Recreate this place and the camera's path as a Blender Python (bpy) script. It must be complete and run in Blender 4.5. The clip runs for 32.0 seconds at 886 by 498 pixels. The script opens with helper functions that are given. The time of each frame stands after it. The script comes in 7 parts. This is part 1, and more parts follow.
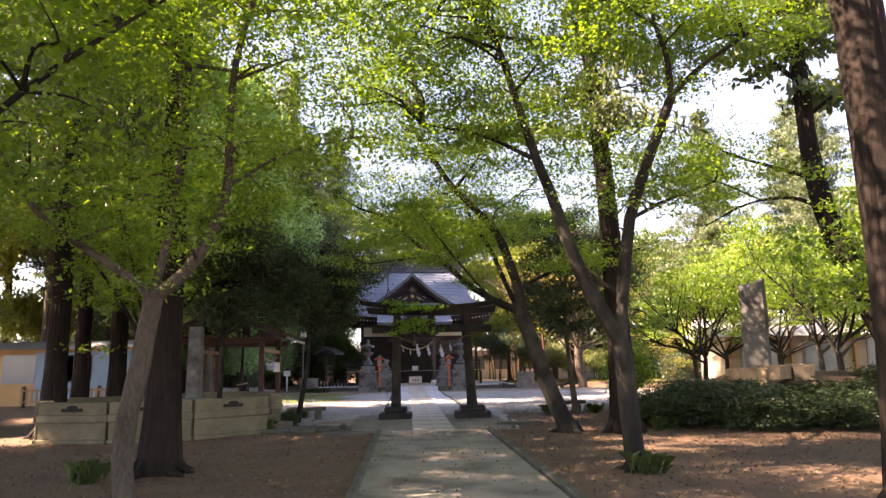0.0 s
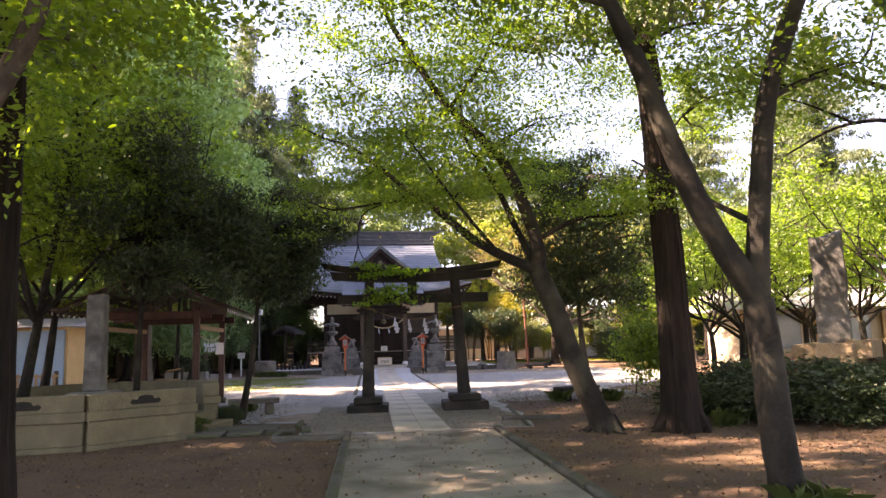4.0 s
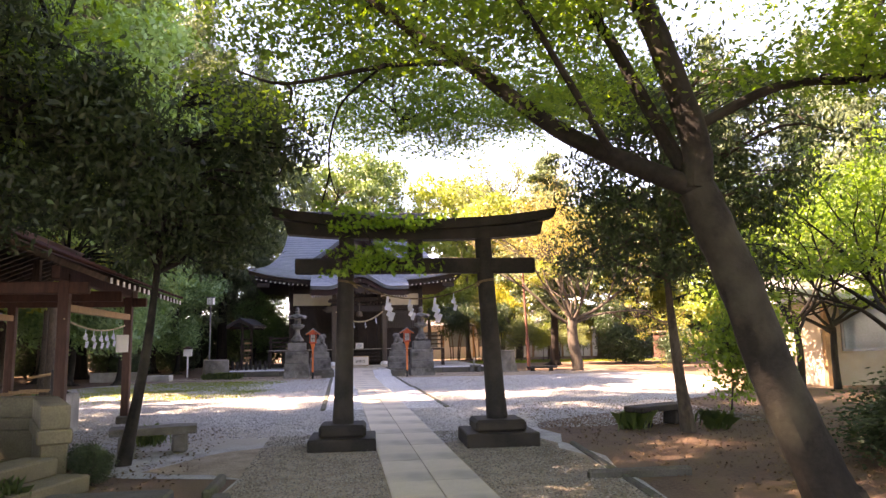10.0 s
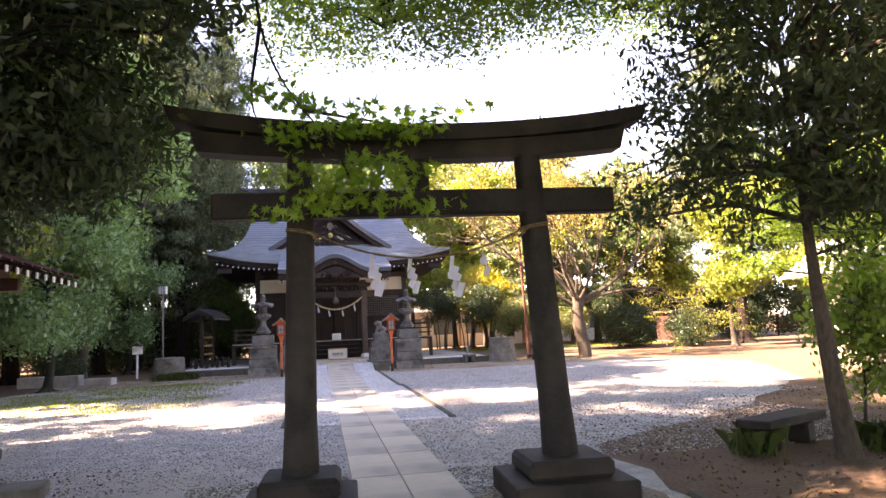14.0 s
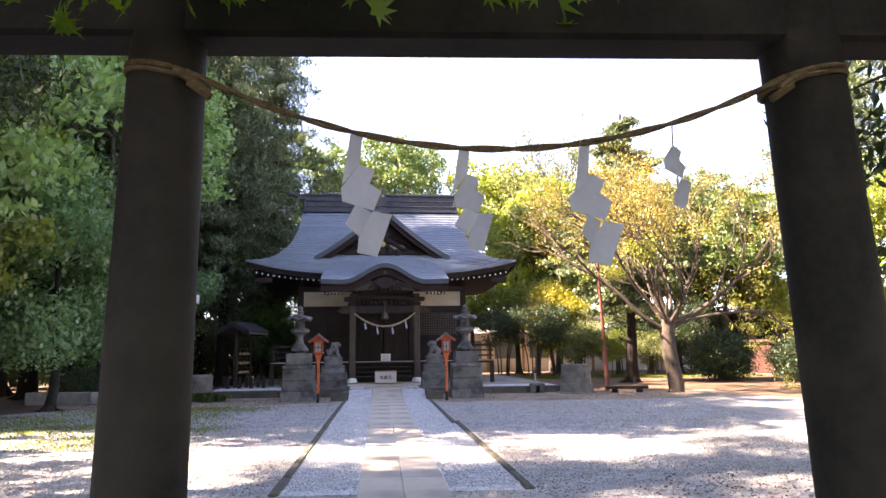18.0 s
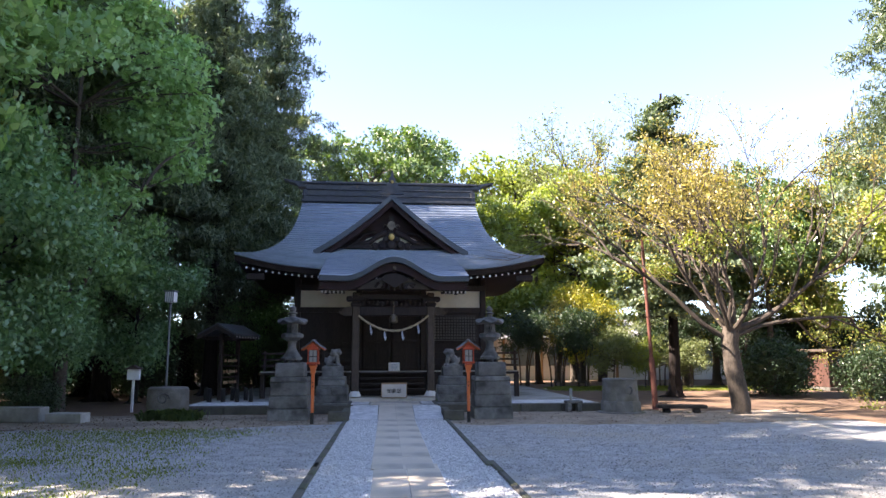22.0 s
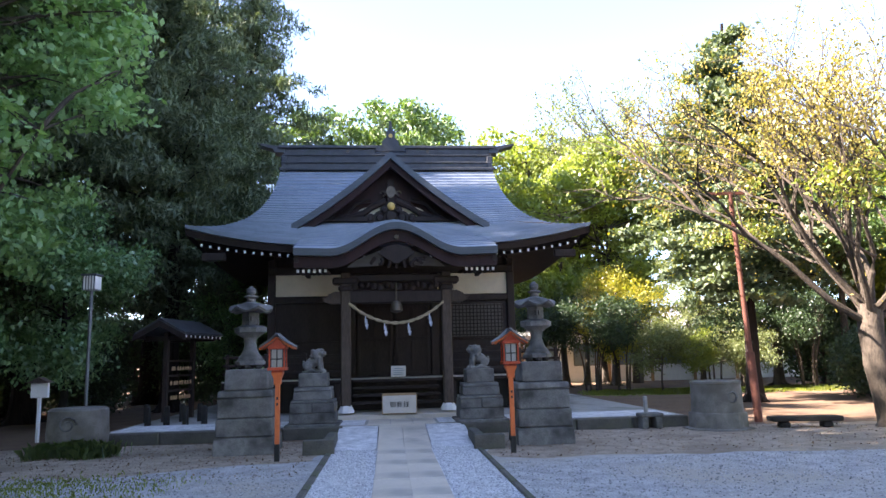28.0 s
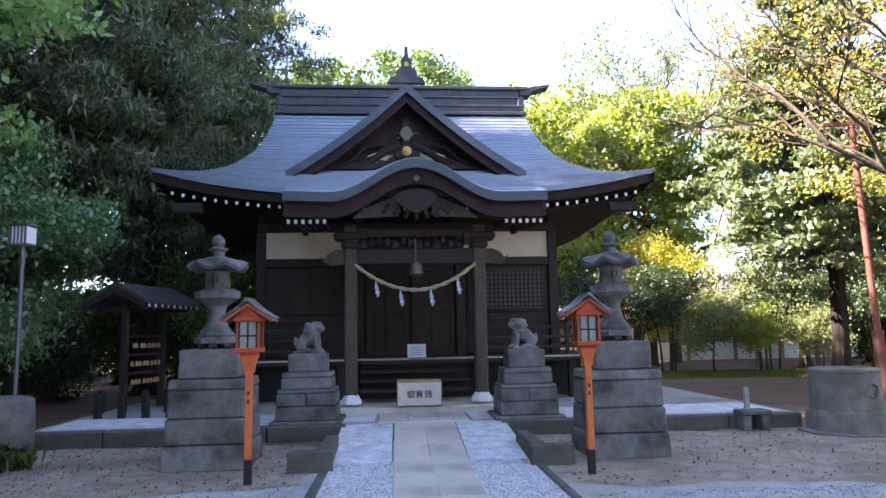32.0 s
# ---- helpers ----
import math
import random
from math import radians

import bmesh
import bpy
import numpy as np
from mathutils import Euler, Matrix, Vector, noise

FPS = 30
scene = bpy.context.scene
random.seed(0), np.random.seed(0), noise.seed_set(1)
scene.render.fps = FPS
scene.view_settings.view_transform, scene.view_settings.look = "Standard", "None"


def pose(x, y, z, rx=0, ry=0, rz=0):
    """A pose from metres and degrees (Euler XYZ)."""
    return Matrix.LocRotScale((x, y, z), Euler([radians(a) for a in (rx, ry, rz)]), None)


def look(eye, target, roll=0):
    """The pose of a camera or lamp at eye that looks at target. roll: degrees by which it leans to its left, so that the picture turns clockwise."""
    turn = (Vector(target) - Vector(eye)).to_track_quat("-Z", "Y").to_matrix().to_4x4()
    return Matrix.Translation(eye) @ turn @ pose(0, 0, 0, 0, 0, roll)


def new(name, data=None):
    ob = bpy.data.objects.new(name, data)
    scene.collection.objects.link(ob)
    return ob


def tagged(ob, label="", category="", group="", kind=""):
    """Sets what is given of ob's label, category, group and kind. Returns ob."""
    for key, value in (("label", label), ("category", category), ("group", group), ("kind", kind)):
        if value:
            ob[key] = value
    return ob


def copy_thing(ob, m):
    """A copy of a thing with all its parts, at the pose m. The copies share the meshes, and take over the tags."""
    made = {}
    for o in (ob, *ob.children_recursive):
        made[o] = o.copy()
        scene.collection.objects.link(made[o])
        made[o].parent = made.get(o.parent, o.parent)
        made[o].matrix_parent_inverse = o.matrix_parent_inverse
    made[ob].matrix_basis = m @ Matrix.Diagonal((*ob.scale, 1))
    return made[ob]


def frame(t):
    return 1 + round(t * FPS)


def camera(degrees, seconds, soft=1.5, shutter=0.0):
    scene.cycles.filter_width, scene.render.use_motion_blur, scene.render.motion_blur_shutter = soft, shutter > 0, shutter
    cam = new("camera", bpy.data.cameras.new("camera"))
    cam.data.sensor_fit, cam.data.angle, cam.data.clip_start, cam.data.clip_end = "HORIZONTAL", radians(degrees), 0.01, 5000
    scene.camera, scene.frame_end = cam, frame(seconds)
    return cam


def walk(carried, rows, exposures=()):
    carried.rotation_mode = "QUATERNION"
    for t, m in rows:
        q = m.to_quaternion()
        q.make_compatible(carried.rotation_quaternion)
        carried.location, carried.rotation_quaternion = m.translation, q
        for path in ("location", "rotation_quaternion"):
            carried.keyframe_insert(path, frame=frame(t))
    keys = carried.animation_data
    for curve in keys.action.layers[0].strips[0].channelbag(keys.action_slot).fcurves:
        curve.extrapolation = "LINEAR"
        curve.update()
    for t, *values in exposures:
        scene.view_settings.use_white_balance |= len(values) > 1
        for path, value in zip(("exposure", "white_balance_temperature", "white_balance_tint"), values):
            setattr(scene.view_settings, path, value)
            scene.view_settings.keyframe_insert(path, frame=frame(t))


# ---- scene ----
cam = camera(64.8, 32.0)
PATH = [
    (0, (1.155, -18.623, 1.386), (1.079, -16.652, 1.713), -1),
    (0.5, (1.015, -18.128, 1.428), (0.953, -16.155, 1.747), -1.1),
    (1, (0.966, -17.634, 1.378), (0.912, -15.661, 1.698), -1.1),
    (1.5, (0.889, -17.168, 1.334), (0.838, -15.194, 1.651), -1.1),
    (2, (0.833, -16.664, 1.353), (0.785, -14.688, 1.658), -1.3),
    (2.5, (0.783, -16.196, 1.373), (0.744, -14.218, 1.661), -1.4),
    (3, (0.628, -15.722, 1.378), (0.617, -13.741, 1.654), -1.4),
    (3.5, (0.581, -15.23, 1.366), (0.593, -13.247, 1.635), -1.5),
    (5.5, (0.429, -13.285, 1.356), (0.471, -11.307, 1.649), -1.4),
    (6, (0.37, -12.805, 1.322), (0.402, -10.828, 1.625), -1.4),
    (6.5, (0.312, -12.333, 1.328), (0.342, -10.356, 1.625), -1.5),
    (7, (0.273, -11.886, 1.341), (0.303, -9.906, 1.626), -1.2),
    (7.5, (0.223, -11.411, 1.346), (0.259, -9.43, 1.618), -0.9),
    (8, (0.185, -10.934, 1.328), (0.234, -8.952, 1.592), -0.8),
    (8.5, (0.122, -10.472, 1.321), (0.181, -8.489, 1.578), -0.8),
    (9, (0.064, -10.012, 1.313), (0.137, -8.031, 1.571), -0.8),
    (9.5, (-0, -9.548, 1.329), (0.087, -7.566, 1.586), -0.9),
    (10, (-0.039, -9.092, 1.337), (0.064, -7.113, 1.6), -1),
    (10.5, (-0.039, -8.623, 1.349), (0.075, -6.645, 1.617), -1.2),
    (11, (-0.057, -8.138, 1.345), (0.061, -6.161, 1.619), -1.4),
    (11.5, (-0.044, -7.688, 1.353), (0.068, -5.71, 1.623), -1.5),
    (12, (-0.069, -7.223, 1.349), (0.036, -5.243, 1.611), -1.7),
    (12.5, (-0.107, -6.723, 1.325), (0.002, -4.742, 1.578), -1.8),
    (13, (-0.177, -6.226, 1.315), (-0.052, -4.245, 1.562), -1.9),
    (13.5, (-0.211, -5.733, 1.328), (-0.063, -3.752, 1.563), -2.3),
    (14, (-0.203, -5.27, 1.35), (-0.036, -3.289, 1.576), -2.6),
    (14.5, (-0.218, -4.828, 1.316), (-0.038, -2.849, 1.542), -2.4),
    (16.5, (0.017, -2.972, 1.34), (0.09, -0.993, 1.622), -1.7),
    (17, (-0.015, -2.572, 1.353), (0.026, -0.593, 1.638), -1.5),
    (17.5, (-0.012, -2.129, 1.348), (-0.002, -0.149, 1.634), -1.0),
    (18, (-0.059, -1.695, 1.36), (-0.066, 0.283, 1.653), -0.8),
    (18.5, (-0.090, -1.210, 1.372), (-0.115, 0.766, 1.680), -0.4),
    (19, (-0.105, -0.800, 1.395), (-0.150, 1.173, 1.715), -0.1),
    (19.5, (-0.200, -0.390, 1.450), (-0.244, 1.585, 1.764), -0.1),
    (20, (-0.281, -0.0, 1.505), (-0.327, 1.973, 1.823), -0.1),
    (20.5, (-0.353, 0.469, 1.523), (-0.399, 2.442, 1.84), 0.1),
    (21, (-0.358, 0.931, 1.526), (-0.403, 2.905, 1.84), 0.1),
    (21.5, (-0.405, 1.387, 1.546), (-0.442, 3.362, 1.854), 0),
    (22, (-0.442, 1.835, 1.553), (-0.469, 3.812, 1.855), -0.2),
    (22.5, (-0.519, 2.295, 1.547), (-0.538, 4.273, 1.841), -0.50),
    (23, (-0.589, 2.759, 1.515), (-0.611, 4.738, 1.805), -0.70),
    (23.5, (-0.531, 3.223, 1.489), (-0.573, 5.201, 1.773), -0.90),
    (24, (-0.595, 3.667, 1.482), (-0.651, 5.647, 1.757), -0.80),
    (24.5, (-0.639, 4.171, 1.456), (-0.698, 6.151, 1.728), -0.80),
    (25, (-0.67, 4.632, 1.443), (-0.722, 6.612, 1.714), -0.90),
    (25.5, (-0.735, 5.089, 1.428), (-0.778, 7.07, 1.705), -1.10),
    (27.5, (-0.948, 6.901, 1.441), (-0.967, 8.877, 1.749), -1.50),
    (28, (-0.952, 7.361, 1.476), (-0.978, 9.336, 1.787), -1.50),
    (28.5, (-0.986, 7.817, 1.479), (-1.022, 9.792, 1.79), -1.50),
    (29, (-1.061, 8.267, 1.495), (-1.105, 10.242, 1.8), -1.30),
    (29.5, (-1.126, 8.719, 1.49), (-1.174, 10.696, 1.784), -1.00),
    (30, (-1.206, 9.146, 1.489), (-1.259, 11.126, 1.771), -0.70),
    (30.5, (-1.298, 9.558, 1.466), (-1.346, 11.538, 1.738), -0.70),
    (31, (-1.353, 9.996, 1.486), (-1.399, 11.978, 1.746), -0.80),
    (31.5, (-1.391, 10.423, 1.503), (-1.44, 12.407, 1.755), -1.10),
    (32, (-1.43, 10.847, 1.516), (-1.482, 12.831, 1.759), -1.10),
]
walk(cam, [(t, look(a, b, r)) for t, a, b, r in PATH],
     exposures=[(0, 3.2, 8400, 34), (4, 3.3, 8700, 35), (6, 3.5, 9000, 36), (9, 3.7, 9000, 36), (14, 3.75, 8700, 36), (18, 3.4, 7700, 31), (21, 2.85, 6500, 20), (25, 3.05, 6500, 20), (28, 3.28, 6500, 20), (32, 3.55, 6600, 23)])

# ---- light ----
SUN_EL, SUN_AZ = 42.0, -100.0          # the sun stands over the woods on the west side
world = bpy.data.worlds.new("sky")
scene.world = world
world.use_nodes = True
wn = world.node_tree
sky = wn.nodes.new("ShaderNodeTexSky")
sky.sky_type, sky.sun_disc = "NISHITA", False
sky.sun_elevation, sky.sun_rotation = radians(SUN_EL), radians(SUN_AZ)
wn.nodes["Background"].inputs[1].default_value = 0.084
sky.dust_density, sky.air_density, sky.altitude = 0.1, 1.0, 2500
sky.ozone_density = 2.5
haze = wn.nodes.new("ShaderNodeHueSaturation")
haze.inputs["Saturation"].default_value = 0.86
wn.links.new(sky.outputs[0], haze.inputs["Color"])
wn.links.new(haze.outputs[0], wn.nodes["Background"].inputs[0])
sun = new("sun", bpy.data.lights.new("sun", "SUN"))
sun.data.energy, sun.data.angle, sun.data.color = 4.5, radians(0.5), (1.0, 0.90, 0.75)
az, el = radians(SUN_AZ), radians(SUN_EL)
sun.matrix_world = look((math.sin(az) * math.cos(el) * 60, math.cos(az) * math.cos(el) * 60, math.sin(el) * 60), (0, 0, 0))


# ---- materials ----
def mat(name, color, color2=None, rough=0.8, scale=6.0, fine=60.0, bump=0.3, metal=0.0, spec=0.3, per_object=0.0, stretch=(1, 1, 1), stain=None, stain_scale=1.2, dist=0.01):
    m = bpy.data.materials.new(name)
    m.use_nodes = True
    nt = m.node_tree
    b = nt.nodes["Principled BSDF"]
    color2 = color2 or tuple(c * 0.65 for c in color)
    tc = nt.nodes.new("ShaderNodeTexCoord")
    mp = nt.nodes.new("ShaderNodeMapping")
    mp.inputs["Scale"].default_value = stretch
    nt.links.new(tc.outputs["Object"], mp.inputs[0])
    big, small = nt.nodes.new("ShaderNodeTexNoise"), nt.nodes.new("ShaderNodeTexNoise")
    for n, sc, d in ((big, scale, 4), (small, fine, 3)):
        n.inputs["Scale"].default_value, n.inputs["Detail"].default_value = sc, d
        nt.links.new(mp.outputs[0], n.inputs["Vector"])
    add = nt.nodes.new("ShaderNodeMath")
    add.operation = "MULTIPLY_ADD"
    add.inputs[1].default_value = 0.5
    nt.links.new(small.outputs[0], add.inputs[0])
    half = nt.nodes.new("ShaderNodeMath")
    half.operation = "MULTIPLY"
    half.inputs[1].default_value = 0.5
    nt.links.new(big.outputs[0], half.inputs[0])
    nt.links.new(half.outputs[0], add.inputs[2])
    ramp = nt.nodes.new("ShaderNodeValToRGB")
    ramp.color_ramp.elements[0].position, ramp.color_ramp.elements[1].position = 0.36, 0.64
    ramp.color_ramp.elements[0].color, ramp.color_ramp.elements[1].color = (*color2, 1), (*color, 1)
    nt.links.new(add.outputs[0], ramp.inputs[0])
    col = ramp.outputs[0]
    if stain:
        st = nt.nodes.new("ShaderNodeTexNoise")
        st.inputs["Scale"].default_value, st.inputs["Detail"].default_value = stain_scale, 6
        nt.links.new(tc.outputs["Object"], st.inputs["Vector"])
        sr = nt.nodes.new("ShaderNodeValToRGB")
        sr.color_ramp.elements[0].position, sr.color_ramp.elements[1].position = 0.48, 0.66
        nt.links.new(st.outputs[0], sr.inputs[0])
        mx = nt.nodes.new("ShaderNodeMix")
        mx.data_type = "RGBA"
        nt.links.new(sr.outputs[0], mx.inputs[0])
        nt.links.new(col, mx.inputs[6])
        mx.inputs[7].default_value = (*stain, 1)
        col = mx.outputs[2]
    if per_object:
        oi = nt.nodes.new("ShaderNodeObjectInfo")
        mr = nt.nodes.new("ShaderNodeMapRange")
        mr.inputs[3].default_value, mr.inputs[4].default_value = 1 - per_object, 1 + per_object
        nt.links.new(oi.outputs["Random"], mr.inputs[0])
        hs = nt.nodes.new("ShaderNodeHueSaturation")
        nt.links.new(mr.outputs[0], hs.inputs["Value"])
        nt.links.new(col, hs.inputs["Color"])
        col = hs.outputs[0]
    nt.links.new(col, b.inputs["Base Color"])
    b.inputs["Roughness"].default_value, b.inputs["Metallic"].default_value = rough, metal
    b.inputs["Specular IOR Level"].default_value = spec
    if bump:
        bp = nt.nodes.new("ShaderNodeBump")
        bp.inputs["Strength"].default_value, bp.inputs["Distance"].default_value = bump, dist
        nt.links.new(add.outputs[0], bp.inputs["Height"])
        nt.links.new(bp.outputs[0], b.inputs["Normal"])
    return m


def leaf_mat(name, color, color2, translucent=0.45, gloss=0.06, thin=None):
    m = bpy.data.materials.new(name)
    m.use_nodes = True
    nt = m.node_tree
    nt.nodes.clear()
    out = nt.nodes.new("ShaderNodeOutputMaterial")
    geo = nt.nodes.new("ShaderNodeNewGeometry")
    ramp = nt.nodes.new("ShaderNodeValToRGB")
    ramp.color_ramp.elements[0].color, ramp.color_ramp.elements[1].color = (*color2, 1), (*color, 1)
    nt.links.new(geo.outputs["Random Per Island"], ramp.inputs[0])
    d, t, g = (nt.nodes.new("ShaderNodeBsdf" + k) for k in ("Diffuse", "Translucent", "Glossy"))
    warm = nt.nodes.new("ShaderNodeMix")
    warm.data_type, warm.blend_type = "RGBA", "MULTIPLY"
    warm.inputs[0].default_value = 1.0
    warm.inputs[7].default_value = (*(thin or (1.3, 1.35, 0.5)), 1)
    nt.links.new(ramp.outputs[0], warm.inputs[6])
    nt.links.new(ramp.outputs[0], d.inputs[0])
    nt.links.new(warm.outputs[2], t.inputs[0])
    g.inputs["Roughness"].default_value = 0.45
    a, c = nt.nodes.new("ShaderNodeMixShader"), nt.nodes.new("ShaderNodeMixShader")
    a.inputs[0].default_value, c.inputs[0].default_value = translucent, gloss
    nt.links.new(d.outputs[0], a.inputs[1]), nt.links.new(t.outputs[0], a.inputs[2])
    nt.links.new(a.outputs[0], c.inputs[1]), nt.links.new(g.outputs[0], c.inputs[2])
    nt.links.new(c.outputs[0], out.inputs[0])
    return m


M_SOIL = mat("forest_soil", (0.185, 0.118, 0.08), (0.095, 0.061, 0.043), 0.95, 1.2, 25, 0.8, stain=(0.15, 0.10, 0.06), dist=0.04)
M_GRAVEL = mat("gravel", (0.50, 0.50, 0.49), (0.23, 0.23, 0.23), 0.9, 3, 55, 1.0, stain=(0.38, 0.35, 0.30), stain_scale=0.35, dist=0.03)
M_EARTH = mat("earthy_gravel", (0.42, 0.35, 0.275), (0.2, 0.16, 0.115), 0.95, 4, 60, 1.0, stain=(0.2, 0.16, 0.12), stain_scale=0.8, dist=0.03)
M_WHITE_GRAVEL = mat("white_gravel", (0.80, 0.80, 0.80), (0.36, 0.37, 0.385), 0.85, 6, 70, 1.0, dist=0.02)
M_SLAB = mat("concrete_slab", (0.61, 0.545, 0.45), (0.48, 0.43, 0.35), 0.8, 2.5, 90, 0.2, stain=(0.36, 0.33, 0.285), per_object=0.06)
M_CONCRETE = mat("old_concrete", (0.34, 0.305, 0.255), (0.22, 0.197, 0.165), 0.9, 1.5, 70, 0.4, stain=(0.13, 0.115, 0.09))
M_KERB = mat("mossy_kerb_stone", (0.13, 0.122, 0.105), (0.065, 0.063, 0.053), 0.9, 5, 60, 0.6, stain=(0.08, 0.09, 0.05))
M_STONE = mat("lantern_stone", (0.20, 0.197, 0.188), (0.105, 0.104, 0.10), 0.88, 7, 60, 0.6, stain=(0.05, 0.05, 0.047), stain_scale=2.2, per_object=0.16)
M_LIGHTSTONE = mat("pale_granite", (0.42, 0.41, 0.38), (0.27, 0.265, 0.25), 0.8, 8, 90, 0.4, stain=(0.2, 0.2, 0.18), per_object=0.06)
M_TORII = mat("weathered_torii_stone", (0.024, 0.022, 0.02), (0.011, 0.0105, 0.01), 0.75, 4, 40, 0.4, stain=(0.04, 0.034, 0.028), stain_scale=2)
M_DARKWOOD = mat("dark_stained_wood", (0.036, 0.025, 0.022), (0.017, 0.012, 0.0105), 0.6, 4, 30, 0.3, stretch=(1, 1, 0.25), per_object=0.12)
M_GREYWOOD = mat("weathered_wood", (0.10, 0.076, 0.058), (0.052, 0.039, 0.031), 0.75, 5, 40, 0.4, stretch=(1, 1, 0.2), per_object=0.12)
M_PALEWOOD = mat("pale_wood", (0.42, 0.27, 0.15), (0.28, 0.18, 0.10), 0.7, 5, 40, 0.3, stretch=(1, 1, 0.2))
M_PLASTER = mat("cream_plaster", (0.72, 0.66, 0.52), (0.62, 0.56, 0.43), 0.85, 3, 60, 0.1)
M_COPPER = mat("slate_blue_sheet_roof", (0.235, 0.275, 0.345), (0.17, 0.205, 0.26), 0.33, 2.5, 40, 0.08, metal=0.45, spec=0.5, per_object=0.10)
M_RIDGE = mat("dark_ridge_tile", (0.075, 0.08, 0.09), (0.04, 0.043, 0.05), 0.45, 5, 50, 0.2, metal=0.2)
M_WHITE = mat("white_paint", (0.8, 0.8, 0.78), (0.7, 0.7, 0.68), 0.6, 5, 60, 0.05)
# white paper tinted blue-grey: the shade on the streamers is in the colour
M_PAPER = mat("shaded_white_paper", (0.56, 0.60, 0.73), (0.50, 0.54, 0.66), 0.7, 5, 60, 0.03)
M_ROPE = mat("straw_rope", (0.20, 0.145, 0.08), (0.09, 0.065, 0.04), 0.9, 30, 150, 0.6)
M_ROPE_PALE = mat("pale_straw_rope", (0.50, 0.42, 0.28), (0.32, 0.26, 0.17), 0.9, 30, 150, 0.6)
M_RED = mat("vermilion_paint", (0.5, 0.085, 0.035), (0.36, 0.055, 0.025), 0.45, 6, 60, 0.1, per_object=0.05)
M_ORANGE = mat("orange_post_paint", (0.66, 0.17, 0.05), (0.5, 0.11, 0.035), 0.5, 5, 60, 0.1)
M_BLACK = mat("black_paint_and_shade", (0.02, 0.02, 0.02), (0.012, 0.012, 0.012), 0.5, 5, 60, 0.1)
M_GOLD = mat("gilt_metal", (0.55, 0.38, 0.12), (0.35, 0.24, 0.08), 0.4, 8, 60, 0.1, metal=0.8)
M_BRONZE = mat("dull_bronze", (0.16, 0.13, 0.10), (0.08, 0.07, 0.055), 0.45, 8, 60, 0.2, metal=0.6)
M_STEEL = mat("grey_steel", (0.22, 0.23, 0.24), (0.14, 0.15, 0.16), 0.45, 6, 60, 0.1, metal=0.7)
M_RUST = mat("rust_red_pole", (0.17, 0.065, 0.045), (0.10, 0.04, 0.03), 0.7, 6, 60, 0.3)
M_BARK = mat("cedar_bark", (0.024, 0.0165, 0.013), (0.0075, 0.0057, 0.005), 0.95, 6, 22, 1.0, stretch=(1, 1, 0.12), dist=0.05)
M_MAPLE = mat("maple_bark", (0.023, 0.0205, 0.018), (0.010, 0.009, 0.008), 0.9, 3, 28, 0.6, stain=(0.05, 0.047, 0.035), stain_scale=2, dist=0.02)
M_GREYBARK = mat("grey_bark", (0.105, 0.085, 0.067), (0.045, 0.037, 0.03), 0.92, 4, 30, 0.8, stretch=(1, 1, 0.4), dist=0.03)
M_IRONBROWN = mat("red_brown_sheet_roof", (0.16, 0.07, 0.055), (0.09, 0.045, 0.04), 0.5, 3, 40, 0.1)
M_REDWOOD = mat("red_brown_wood", (0.095, 0.046, 0.034), (0.05, 0.025, 0.019), 0.65, 4, 30, 0.3, stretch=(1, 1, 0.2), per_object=0.1)
M_GREYSTONE = mat("grey_monument_stone", (0.225, 0.212, 0.19), (0.105, 0.098, 0.086), 0.85, 4, 70, 0.5, stain=(0.11, 0.105, 0.085), stain_scale=2.5)
M_DARKRED = mat("dark_red_wood", (0.036, 0.014, 0.014), (0.017, 0.0075, 0.0075), 0.6, 4, 30, 0.2, stretch=(1, 1, 0.25))
M_SCREEN = mat("paper_and_shaded_plaster", (0.17, 0.16, 0.145), (0.12, 0.112, 0.10), 0.85, 3, 40, 0.05)
M_WEATHERED = mat("sun_bleached_board", (0.42, 0.40, 0.37), (0.3, 0.28, 0.26), 0.8, 5, 40, 0.3)
M_EDGE = mat("roof_edge_sheet", (0.10, 0.115, 0.13), (0.06, 0.07, 0.08), 0.4, 3, 40, 0.1, metal=0.4, stretch=(0.2, 1, 12))
L_MAPLE = leaf_mat("maple_leaves", (0.21, 0.33, 0.045), (0.09, 0.18, 0.03), 0.58)
L_DARK = leaf_mat("dark_evergreen_leaves", (0.058, 0.10, 0.042), (0.022, 0.042, 0.021), 0.3, 0.05)
L_CEDAR = leaf_mat("cedar_needles", (0.17, 0.215, 0.125), (0.075, 0.11, 0.07), 0.25, 0.03)
L_SPRING = leaf_mat("spring_leaves", (0.28, 0.32, 0.055), (0.16, 0.22, 0.045), 0.45)
L_BRONZE = leaf_mat("bronze_young_leaves", (0.36, 0.29, 0.075), (0.25, 0.22, 0.05), 0.4)
L_GREEN = leaf_mat("broad_leaves", (0.13, 0.2, 0.05), (0.06, 0.12, 0.035), 0.3, 0.08)
L_YELLOW = leaf_mat("yellow_green_leaves", (0.42, 0.36, 0.04), (0.27, 0.28, 0.032), 0.45)
L_NEAR = leaf_mat("hanging_maple_leaves", (0.22, 0.38, 0.05), (0.12, 0.25, 0.035), 0.5, 0.03)
L_GREYGREEN = leaf_mat("pale_young_leaves", (0.22, 0.25, 0.11), (0.13, 0.165, 0.075), 0.35, 0.03)
L_TEAL = leaf_mat("light_teal_leaves", (0.30, 0.46, 0.20), (0.17, 0.31, 0.13), 0.4, 0.05)
